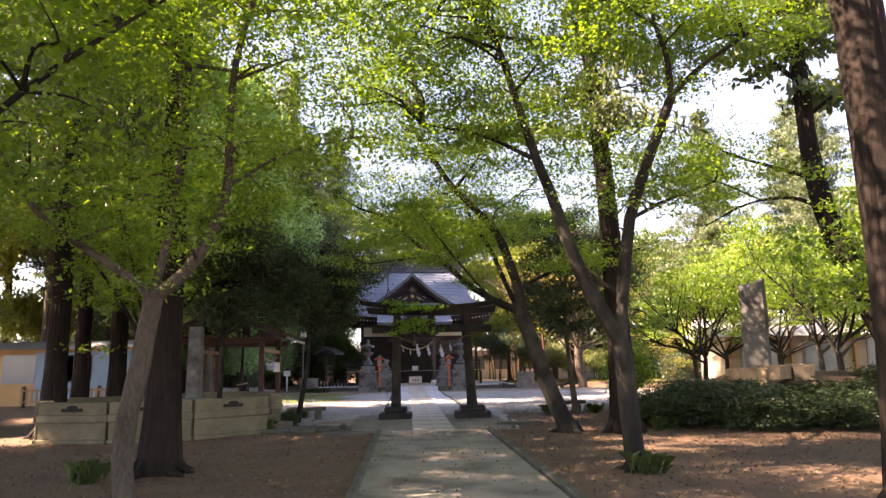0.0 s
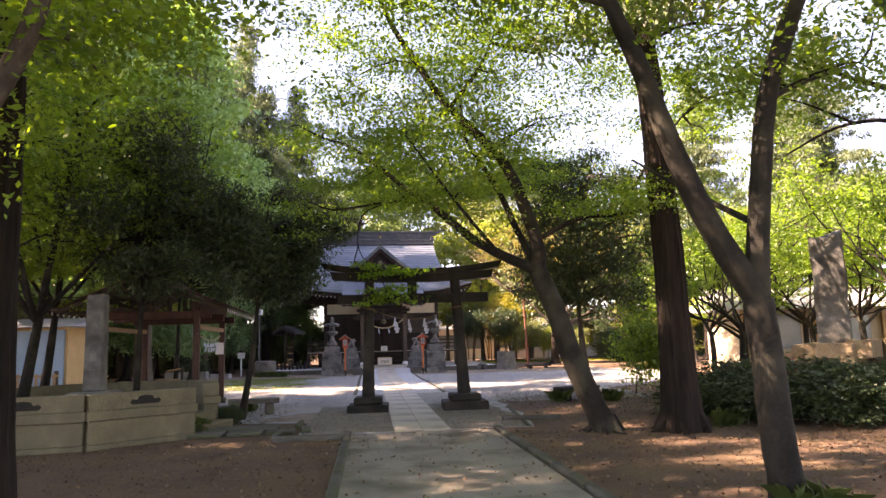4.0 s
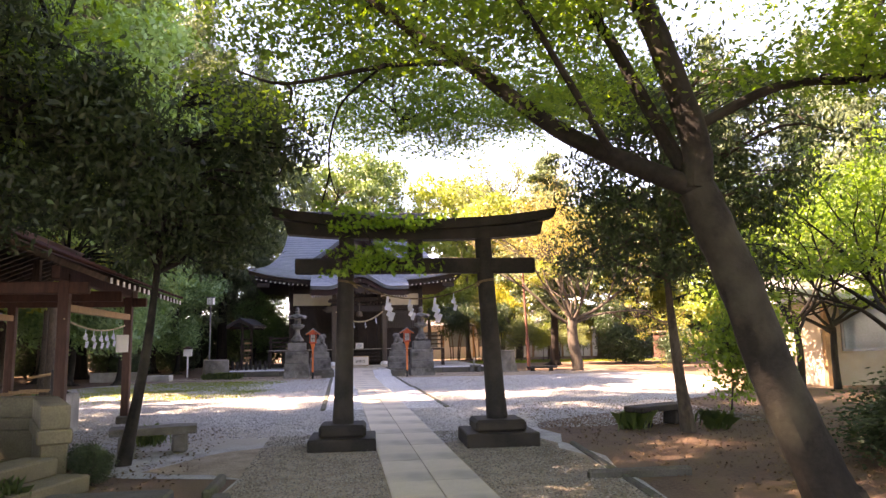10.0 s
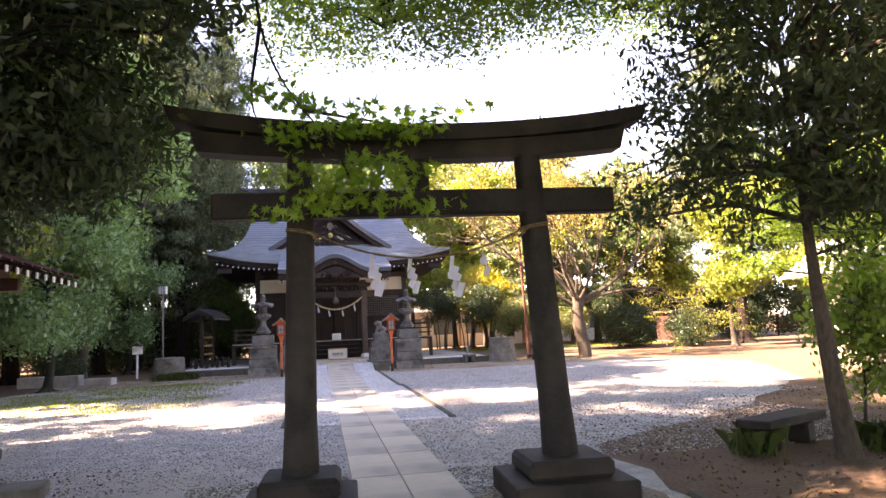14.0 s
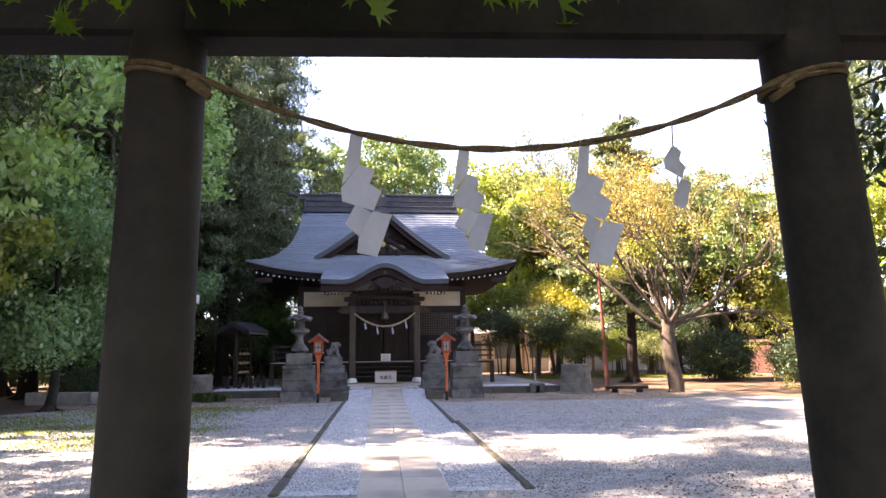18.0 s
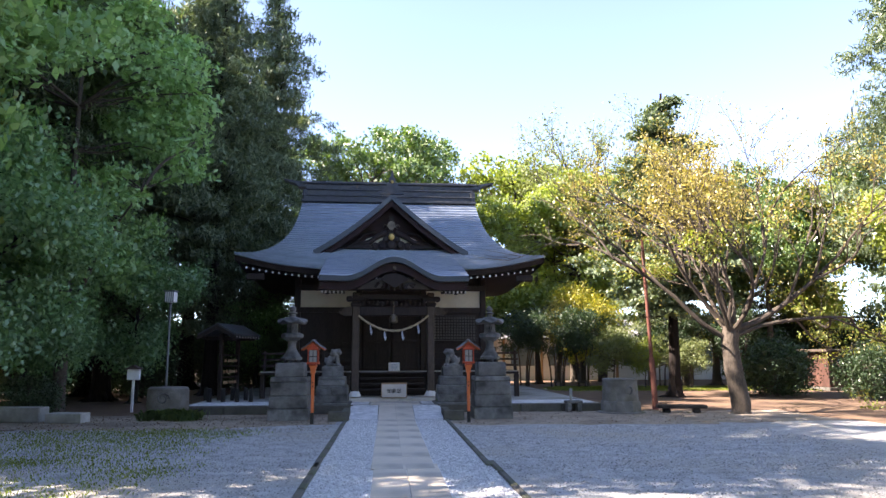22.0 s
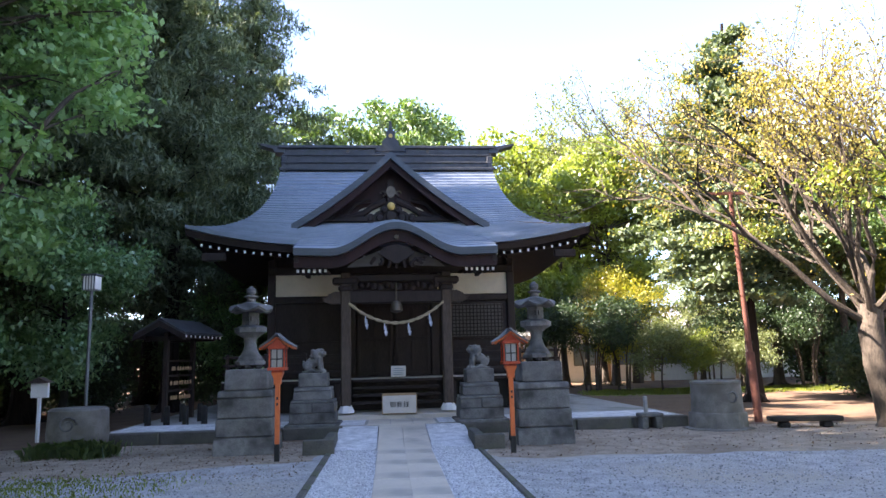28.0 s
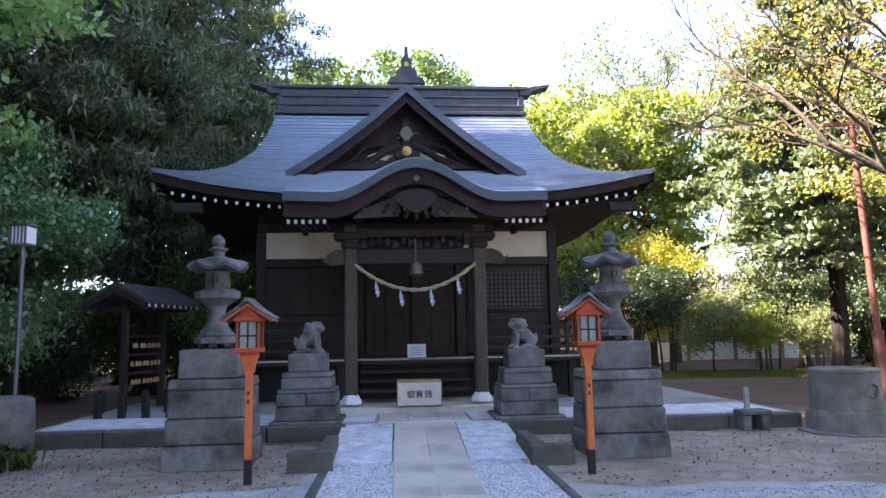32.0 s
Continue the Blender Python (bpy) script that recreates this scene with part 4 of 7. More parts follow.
def build_red_lantern(at, rz):
    t = thing("post_lantern", "vermilion wooden post lantern with small hipped roof", "lantern", at, rz, "pair of post lanterns")
    part("post_base", box(0.10, 0.10, 0.28, (0, 0, 0), 0.008), M_BLACK, t, "black painted foot")
    part("post", box(0.09, 0.09, 1.16, (0, 0, 0.28), 0.008), M_ORANGE, t)
    for z, w in ((1.40, 0.22), (1.455, 0.36), (1.80, 0.36)):
        part("collar", box(w, w, 0.05, (0, 0, z), 0.008, None), M_RED, t)
    for a in (-1, 1):
        for b in (-1, 1):
            part("brace", box(0.03, 0.03, 0.32, (a * 0.145, b * 0.145, 1.49), 0.004), M_RED, t)
    lb = part("lamp_box", box(0.26, 0.26, 0.29, (0, 0, 1.505)), mat("lantern_glass", (0.30, 0.30, 0.28), (0.22, 0.22, 0.205), 0.2, 3, 30, 0.02), t, "grey frosted lantern panes")
    for k in range(4):
        for x in (-0.118, 0, 0.118):
            part("bar", box(0.022, 0.012, 0.29, (0, 0, 0)), M_BLACK, lb).matrix_local = pose(*(Matrix.Rotation(math.pi / 2 * k, 3, "Z") @ Vector((x, -0.134, 1.505))), 0, 0, 90 * k)
        part("bar", box(0.27, 0.012, 0.018, (0, 0, 0)), M_BLACK, lb).matrix_local = pose(*(Matrix.Rotation(math.pi / 2 * k, 3, "Z") @ Vector((0, -0.134, 1.63))), 0, 0, 90 * k)
    roof = part("roof", prism([(-0.17, 0), (0.17, 0), (0, 0.15)], 0.30, "y", (0, -0.15, 1.83)), M_RED, t)
    for s in (-1, 1):
        f = lambda a, b, s=s: Vector((s * 0.36 * a, -0.24 + 0.48 * b, 2.03 - 0.23 * (1.35 * a - 0.35 * a * a)))
        bm = grid_mesh(f, 6, 1)
        bmesh.ops.solidify(bm, geom=bm.faces[:], thickness=0.022)
        bmesh.ops.recalc_face_normals(bm, faces=bm.faces[:])
        part("roof_sheet", bm, M_STEEL, roof, "grey sheet roof slope")
        for k in range(4):
            y = -0.21 + 0.14 * k
            part("roof_roll", tube([(s * 0.02, y, 2.04), (s * 0.18, y, 1.925), (s * 0.36, y, 1.835)], 0.012, 6), M_STEEL, roof)
        for y in (-0.20, 0.20):
            part("gable_board", tube([(0, y, 1.99), (s * 0.18, y, 1.885), (s * 0.34, y, 1.80)], 0.018, 4), M_ORANGE, roof)
    part("ridge", box(0.06, 0.52, 0.04, (0, 0, 2.02), 0.01), M_STEEL, roof)
    part("capital", lathe([(0.065, 0), (0.075, 0.1), (0.12, 0.19)], 4, (0, 0, 1.23), turn=math.pi / 4, square=True), M_ORANGE, t)
    t.scale = (0.77, 0.77, 0.94)
    for k in range(2):
        part("character", box(0.035, 0.004, 0.045, (0, -0.047, 0.98 - 0.09 * k)), M_BLACK, t)


for s in (-1, 1):
    build_stone_lantern(site(s * 2.57 - 0.12, 20.45), TURN)
    build_guardian(site(s * 1.73 - 0.08, 22.75, 0.22), TURN, s)
    build_red_lantern(site(s * 1.86 - 0.14, 19.12), TURN)
    slab_object("kerb_end_block", 0.50, 0.16, 0.24, site(s * 1.42, 19.75), M_KERB, "mossy kerb end block beside the path", "kerb")
    slab_object("kerb_end_block", 0.16, 1.2, 0.24, site(s * 1.28, 20.4), M_KERB, "mossy kerb end block beside the path", "kerb")


def build_offering_box(at, rz):
    t = thing("offering_box", "pale wooden offering box with black lettering", "offering box", at, rz)
    part("body", box(0.84, 0.42, 0.44, (0, 0, 0), 0.01), M_PALEWOOD, t)
    part("front_panel", box(0.80, 0.012, 0.40, (0, -0.214, 0.02), 0.003), mat("pale_box_front", (0.66, 0.60, 0.52), (0.56, 0.51, 0.44), 0.7, 5, 40, 0.1), t)
    for k in range(6):
        part("top_slat", box(0.80, 0.03, 0.02, (0, -0.17 + k * 0.066, 0.44), 0.003), M_PALEWOOD, t)
    for k, ch in enumerate("御賽銭"):
        c = bpy.data.curves.new("lettering", "FONT")
        c.body, c.size, c.extrude = ch, 0.15, 0.002
        c.align_x = "CENTER"
        c.materials.append(M_BLACK)
        o = new("lettering", c)
        o.parent = t
        o.matrix_local = pose(-0.16 + k * 0.16, -0.224, 0.16, 90, 0, 0)
    t.scale = (0.9, 0.9, 0.93)


build_offering_box(site(-0.03, 23.75, 0.33), TURN)
build_rope("sacred_rope", "thick straw rope with white paper streamers under the shrine porch", (-1.06, 0, 0.62), (1.06, 0, 0.62), 0.46, 0.032, M_ROPE_PALE,
           ((0.17, 0), (0.38, 0), (0.62, 0), (0.84, 0)), 0.8, 0.30, site(-0.06, 23.85, 2.14), TURN)
t = thing("shrine_bell", "round bronze bell hanging under the porch beam", "bell", site(-0.06, 23.8, 0), TURN)
part("bell", lathe([(0.02, 0.27), (0.085, 0.25), (0.125, 0.17), (0.135, 0.11), (0.14, 0.05), (0.11, 0.03), (0.04, 0)], 16, (0, 0, 2.52)), M_BRONZE, t)
part("hanger", tube([(0, 0, 2.77), (0, 0, 3.2)], 0.02, 6), M_BRONZE, t)
t = thing("notice_board", "small white notice in a frame on the shrine steps", "notice", site(-0.02, 25.42, 1.08), TURN)
part("panel", box(0.36, 0.02, 0.26, (0, 0, 0), 0.004), M_WHITE, t)
for k in range(4):
    part("text_line", box(0.26 - 0.05 * (k % 2), 0.004, 0.013, (0, -0.012, 0.05 + k * 0.045)), mat("blue_grey_ink", (0.25, 0.32, 0.42), (0.2, 0.26, 0.35), 0.7, 5, 30, 0), t)

# round carved stone, rough stone, bench, stake
t = thing("stone_drum", "round grey stone monument with a worn hollow", "monument", (*inner(4.26, 22.05), 0))
part("plinth", lathe([(0.66, -0.02), (0.66, 0.03), (0.60, 0.045)], 8, turn=math.pi / 8), M_GREYSTONE, t)
part("base", lathe([(0.545, 0.03), (0.54, 0.30), (0.525, 0.325), (0.46, 0.335)], 8, turn=math.pi / 8), M_GREYSTONE, t, "eight-sided lower course of the drum")
part("drum", lathe([(0.485, 0.32), (0.475, 0.55), (0.465, 0.86), (0.475, 0.875), (0.47, 0.91), (0.44, 0.925), (0.33, 0.925), (0.30, 0.88), (0.0, 0.87)], 32), M_GREYSTONE, t)
part("hollow", tube([(0.14 + 0.08 * math.cos(q * 0.7), -0.452, 0.62 + 0.1 * math.sin(q * 0.7)) for q in range(10)], 0.02, 6), M_STONE, t)


def rough_block(sx, sy, sz, seed, cut=3):
    bm = box(sx, sy, sz)
    bmesh.ops.subdivide_edges(bm, edges=bm.edges[:], cuts=cut, use_grid_fill=True)
    r = random.Random(seed)
    for v in bm.verts:
        n = noise.noise_vector(v.co * 2.2 + Vector((seed, 0, 0)))
        v.co += Vector((n.x * sx, n.y * sy, n.z * sz)) * 0.09 + Vector((r.uniform(-1, 1), r.uniform(-1, 1), r.uniform(-1, 1))) * 0.008
        if v.co.z < 0.02:
            v.co.z = 0
    return bm


t = thing("stone_drum", "pale round stone block with carved swirl and flat top", "monument", (*inner(-8.12, 21.15), 0), 8)
part("drum", lathe([(0.52, 0), (0.53, 0.3), (0.51, 0.72), (0.46, 0.76), (0.0, 0.765)], 28), M_GREYSTONE, t)
part("swirl", tube([(0.16 * (1 - q / 22) * math.cos(q * 0.6), -0.535 + 0.002 * q, 0.48 + 0.16 * (1 - q / 22) * math.sin(q * 0.6)) for q in range(18)], 0.018, 6), M_STONE, t)


def build_bench(name, label, at, rz, L, W, H, m, rough=False):
    t = thing(name, label, "bench", at, rz, "stone benches")
    part("seat", rough_block(L, W, 0.09, 3, 4) if rough else box(L, W, 0.09, (0, 0, 0), 0.015), m, t).matrix_local = pose(0, 0, H - 0.09)
    for s in (-1, 1):
        part("leg", box(0.2, W * 0.7, H - 0.09, (s * L * 0.3, 0, 0), 0.03, (0.9, 0.9)), m, t)


build_bench("stone_bench", "low dark stone bench by the thicket", (3.8, 1.75, 0), 32, 1.15, 0.36, 0.32, M_TORII)
build_bench("stone_bench", "low grey stone slab bench on two feet", (-3.28, 0.2, 0), 14, 1.05, 0.38, 0.33, M_GREYSTONE, True)
build_bench("stone_bench", "long low stone bench beside the drum monument", (*inner(5.9, 21.9), 0), -5, 1.3, 0.34, 0.22, M_TORII)
t = thing("stake_stand", "small stone stand with a thin stake", "stand", site(5.05, 22.0), TURN)
part("slab", box(0.46, 0.32, 0.07, (0, 0, 0.24), 0.015), M_STONE, t)
for x in (-0.14, 0.14):
    part("leg", box(0.13, 0.26, 0.245, (x, 0, 0), 0.015), M_STONE, t)
part("stake", box(0.07, 0.07, 0.33, (-0.05, 0.06, 0.305), 0.01), M_LIGHTSTONE, t)
t = thing("lamp_post", "tall thin grey lamp post with box lamp head", "street lamp", (*inner(-8.86, 22.79), 0))
part("pole", tube([(0, 0, 0), (0, 0, 3.1)], 0.035, 10), M_STEEL, t)
part("lamp_head", box(0.28, 0.28, 0.30, (0, 0, 3.12), 0.02), M_WHITE, t)
for k in range(5):
    part("lamp_bar", box(0.02, 0.30, 0.30, (-0.12 + k * 0.06, 0, 3.12)), M_STEEL, t)
part("lamp_cap", box(0.34, 0.34, 0.04, (0, 0, 3.42), 0.01), M_STEEL, t)
t = thing("sign_post", "small white sign box on a thin post", "sign", (*inner(-9.75, 22.6), 0))
part("post", box(0.06, 0.06, 0.95, (0, 0, 0), 0.005), M_WHITE, t)
part("panel", box(0.36, 0.08, 0.30, (0, 0, 0.9), 0.01), M_WHITE, t)
part("roof", prism([(-0.24, 0), (0.24, 0), (0, 0.12)], 0.22, "y", (0, -0.11, 1.2)), M_GREYWOOD, t)
t = thing("utility_pole", "thin rust-red metal pole with a short crossbar", "pole", (5.4, 22.55, 0))
part("pole", tube([(0, 0, 0), (-0.05, 0, 1.45), (-0.05, 0, 1.46), (-0.17, 0, 4.9)], [0.085, 0.085, 0.055, 0.05], 12), M_RUST, t)
part("crossbar", box(0.8, 0.06, 0.06, (-0.25, 0, 4.9)), M_RUST, t)


# ---- basin enclosure, water pavilion, monuments of the grove ----
def wall_run(t, a, b, h, w, m):
    a, b = Vector((*a, 0)), Vector((*b, 0))
    L, ang = (b - a).length, math.degrees(math.atan2(b.y - a.y, b.x - a.x))
    n = max(1, round(L / 1.6))
    for k in range(n):
        c = a.lerp(b, (k + 0.5) / n)
        part("footing", box(L / n + 0.02, w * 1.3, h * 0.10, (0, 0, 0), 0.012), m, t).matrix_local = pose(c.x, c.y, 0, 0, 0, ang)
        part("wall_block", box(L / n - 0.006, w, h * 0.42, (0, 0, 0), 0.012), m, t).matrix_local = pose(c.x, c.y, h * 0.10, 0, 0, ang)
        part("belt_course", box(L / n + 0.05, w * 1.3, h * 0.18, (0, 0, 0), 0.015), m, t).matrix_local = pose(c.x, c.y, h * 0.52, 0, 0, ang)
        part("wall_block", box(L / n - 0.006, w * 1.1, h * 0.30, (0, 0, 0), 0.012), m, t).matrix_local = pose(c.x, c.y, h * 0.70, 0, 0, ang)


M_BASIN = mat("buff_stone", (0.21, 0.185, 0.12), (0.12, 0.105, 0.07), 0.85, 3, 50, 0.4, stain=(0.11, 0.10, 0.07), per_object=0.07)
t = thing("stone_enclosure", "low octagonal buff stone enclosure with cap stones", "stone wall", (0, 0, 0))
wall_run(t, (-7.3, -4.9), (-5.9, -5.0), 0.78, 0.24, M_BASIN), wall_run(t, (-5.9, -5.0), (-4.45, -4.55), 0.78, 0.24, M_BASIN), wall_run(t, (-4.45, -4.55), (-3.35, -3.35), 0.78, 0.24, M_BASIN)
wall_run(t, (-3.5, -1.9), (-4.3, -0.5), 0.78, 0.24, M_BASIN), wall_run(t, (-4.3, -0.5), (-5.9, -0.3), 0.78, 0.24, M_BASIN), wall_run(t, (-7.3, -4.9), (-8.2, -3.2), 0.78, 0.24, M_BASIN), wall_run(t, (-8.2, -3.2), (-5.9, -0.3), 0.78, 0.24, M_BASIN)
for k in range(2):
    part("entry_step", box(1.0, 0.36, 0.16, (0, 0, 0), 0.015), M_BASIN, t).matrix_local = pose(-3.3 - 0.3 * k, -2.6, 0.16 * k, 0, 0, 80)
CLOUD = [(-0.20, 0.0), (0.20, 0.0), (0.235, 0.035), (0.20, 0.075), (0.13, 0.065), (0.10, 0.115), (0.0, 0.13), (-0.10, 0.115), (-0.13, 0.065), (-0.20, 0.075), (-0.235, 0.035)]
for (a, b) in (((-5.9, -5.0), (-4.45, -4.55)), ((-4.45, -4.55), (-3.35, -3.35)), ((-7.3, -4.9), (-5.9, -5.0))):
    g = math.degrees(math.atan2(b[1] - a[1], b[0] - a[0]))
    part("carved_cloud", prism(CLOUD, 0.012, "y", (0, -0.138, 0.60)), M_TORII, t, "dark carved cloud motif").matrix_local = pose((a[0] + b[0]) / 2, (a[1] + b[1]) / 2, 0, 0, 0, g)
t = thing("stone_pillar_monument", "tall inscribed grey stone pillar on a square base", "monument", (-4.95, -3.25, 0), 4)
part("base", box(0.95, 0.95, 0.5, (0, 0, 0), 0.03), M_STONE, t)
part("base", box(0.66, 0.66, 0.26, (0, 0, 0.5), 0.03), M_STONE, t)
part("pillar", box(0.29, 0.27, 1.55, (0, 0, 0.76), 0.02, (0.92, 0.92)), M_STONE, t)
for k in range(5):
    part("inscription", box(0.09, 0.006, 0.12, (0, -0.131, 1.0 + k * 0.24), 0.0), M_STONE, t)


def build_pavilion():
    t = thing("water_pavilion", "small open wooden water pavilion with red-brown sheet roof", "pavilion", (-5.75, 1.95, 0), 8)
    for x in (-0.95, 0.95):
        for y in (-1.7, 1.7):
            p = part("post", box(0.13, 0.13, 2.2, (x, y, 0.12), 0.01), M_REDWOOD, t)
            part("post_foot", box(0.24, 0.24, 0.14, (x, y, 0), 0.02), M_KERB, p)
    for x in (-0.95, 0.95):
        part("side_beam", box(0.11, 4.2, 0.17, (x, 0, 2.22), 0.01), M_REDWOOD, t)
        part("tie", box(0.09, 3.4, 0.10, (x, 0, 1.82), 0.01), M_PALEWOOD, t)
    for y in (-1.7, 0, 1.7):
        part("cross_beam", box(2.5, 0.11, 0.16, (0, y, 2.05), 0.01), M_REDWOOD, t)
        part("king_post", box(0.1, 0.1, 0.5, (0, y, 2.2), 0.01), M_GREYWOOD, t)
    roof = part("roof", bmesh.new(), M_IRONBROWN, t)
    for s in (-1, 1):
        f = lambda a, b, s=s: Vector((s * 1.75 * a, -2.5 + 5.0 * b, 2.95 - 0.72 * (1.2 * a - 0.2 * a * a)))
        bm = grid_mesh(f, 6, 8)
        bmesh.ops.solidify(bm, geom=bm.faces[:], thickness=0.05)
        bmesh.ops.recalc_face_normals(bm, faces=bm.faces[:])
        part("roof_slope", bm, M_IRONBROWN, roof)
        for k in range(17):
            y = -2.4 + k * 0.3
            part("roof_batten", tube([(s * 0.05, y, 2.97), (s * 0.9, y, 2.58), (s * 1.75, y, 2.25)], 0.022, 6), M_IRONBROWN, roof)
            r = part("rafter", box(1.75, 0.06, 0.07, (s * 0.87, 0, 0)), M_GREYWOOD, roof)
            r.matrix_local = Matrix.Translation((0, y, 2.82)) @ Matrix.Rotation(s * 0.39, 4, "Y")
            part("rafter_end", box(0.015, 0.06, 0.07, (s * 1.70, y, 2.13)), M_WHITE, roof)
    part("ridge_cap", box(0.2, 5.1, 0.12, (0, 0, 2.93), 0.03), M_IRONBROWN, roof)
    b = thing("water_basin", "rectangular stone water basin with bamboo rail", "basin", (-5.75, 1.95, 0), 8)
    bm = box(0.9, 1.7, 0.62, (0, 0, 0.0), 0.02)
    part("trough", bm, M_LIGHTSTONE, b)
    part("water", box(0.7, 1.5, 0.012, (0, 0, 0.615)), mat("basin_water", (0.03, 0.04, 0.04), (0.02, 0.03, 0.03), 0.05, 3, 20, 0.02, spec=0.5), b)
    part("rail", tube([(-0.3, -0.85, 0.66), (-0.3, 0.85, 0.66)], 0.025, 8), M_PALEWOOD, b)
    for k in range(3):
        part("ladle", tube([(-0.3, -0.4 + 0.4 * k, 0.70), (0.25, -0.38 + 0.4 * k, 0.69)], 0.012, 6), M_PALEWOOD, b)


build_pavilion()
t = thing("sign_sheet", "small white notice sheet tied to a pavilion post", "notice", (-5.0, 3.42, 1.25), 8)
part("sheet", box(0.20, 0.012, 0.30, (0, 0, 0)), M_WHITE, t)
t = thing("bamboo_spout", "bamboo water spout over the basin", "spout", (-5.4, 1.9, 0.6), 8)
part("upright", tube([(0, 0, 0), (0, 0, 0.42)], 0.03, 8), M_BLACK, t)
part("spout", tube([(0, 0, 0.36), (-0.35, 0, 0.30)], 0.022, 8), M_PALEWOOD, t)
build_rope("sacred_rope", "thin straw rope with paper streamers on the water pavilion", (-4.53, 0.32, 1.72), (-5.05, 3.62, 1.72), 0.12, 0.012, M_ROPE_PALE,
           ((0.3, 80), (0.42, 80), (0.54, 80), (0.66, 80), (0.78, 80)), 0.8, 0.28)

# small roofed rack for votive plaques beside the hall
t = thing("plaque_rack", "small roofed wooden rack hung with votive plaques", "rack", (-7.55, 24.2, 0.0), 84)
t.scale = (0.8, 0.85, 0.98)
for x in (-0.8, 0.8):
    part("post", box(0.13, 0.13, 2.3, (x, 0, 0), 0.01), M_DARKWOOD, t)
for z in (0.9, 1.25, 1.6):
    part("bar", box(1.6, 0.05, 0.05, (0, 0, z)), M_DARKWOOD, t)
for s in (-1, 1):
    part("roof_slope", prism([(0, 0.40), (s * 0.72, 0.06), (s * 0.72, 0.0), (0, 0.33)], 2.5, "x", (-1.25, 0, 2.22)), M_RIDGE, t)
    part("barge_board", prism([(0, 0.34), (s * 0.74, 0.0), (s * 0.74, -0.12), (0, 0.20)], 0.05, "x", (-1.27, 0, 2.22)), M_DARKWOOD, t)
    for k in range(9):
        part("rafter_end", box(0.05, 0.012, 0.05, (-1.1 + 0.275 * k, s * 0.70, 2.16)), M_WHITE, t)
    part("eave_beam", box(2.4, 0.08, 0.08, (0, s * 0.62, 2.14)), M_DARKWOOD, t)
for x in (-0.8, 0.8):
    part("tie", box(0.1, 1.3, 0.1, (x, 0, 2.1)), M_DARKWOOD, t)
rng = random.Random(8)
for k in range(24):
    part("plaque", prism([(-0.06, 0), (0.06, 0), (0.06, 0.07), (0, 0.1), (-0.06, 0.07)], 0.01, "y", (-0.55 + 0.16 * (k % 8) + rng.uniform(-0.03, 0.03), -0.05 - rng.uniform(0, 0.02), 0.72 + 0.34 * (k // 8))), M_PALEWOOD, t)
for k in range(9):
    o = part("stone_post", box(0.12, 0.12, 0.62, (0, 0, 0), 0.02, (0.9, 0.9)), M_TORII)
    o.matrix_world = pose(*site(-6.1 + 0.0 * k, 22.3 + k * 0.0, 0)) if k == 0 else pose(*inner(-8.2 + 0.42 * (k % 5), 23.4 + 0.9 * (k // 5)), 0, 0, 0, 5)
    tagged(o, "short square stone marker post", "stone post", "row of stone posts")

# standing stone on its rocks, mound
M_TANROCK = mat("tan_rock", (0.36, 0.27, 0.18), (0.2, 0.15, 0.1), 0.9, 4, 40, 0.6)
o = part("standing_stone", rough_block(0.50, 0.30, 2.05, 9, 4), M_STONE)
o.matrix_world = pose(7.6, -2.4, 1.08, 0, 0, -38)
tagged(o, "tall flat inscribed standing stone on a rocky mound", "monument")
for k, (x, y, z, s) in enumerate(((7.15, -2.75, 0.95, 0.42), (7.75, -2.95, 0.95, 0.5), (8.35, -2.75, 0.92, 0.55), (7.6, -2.4, 0.55, 1.1))):
    o = part("mound_rock", rough_block(s, s * 0.8, s * 0.6, 20 + k), M_TANROCK)
    o.matrix_world = pose(x, y, z, 0, 0, 40 * k)
    tagged(o, "weathered boulder on the shrub mound", "rock", "mound rocks")
bm = bmesh.new()
bmesh.ops.create_icosphere(bm, subdivisions=4, radius=1.0)
for v in bm.verts:
    k = 1 + 0.15 * noise.noise(v.co * 2)
    v.co = Vector((v.co.x * 3.2 * k, v.co.y * 1.7 * k, max(-0.1, v.co.z) * 1.15 * k))
o = part("ground_mound", bm, M_SOIL)
o.matrix_world = pose(8.2, -1.9, 0)
tagged(o, "low earth mound under dark shrubs", "mound", kind="structure")


# ---- trees ----
def gather(stem_pts, n=3):
    return smooth_path(stem_pts, n)


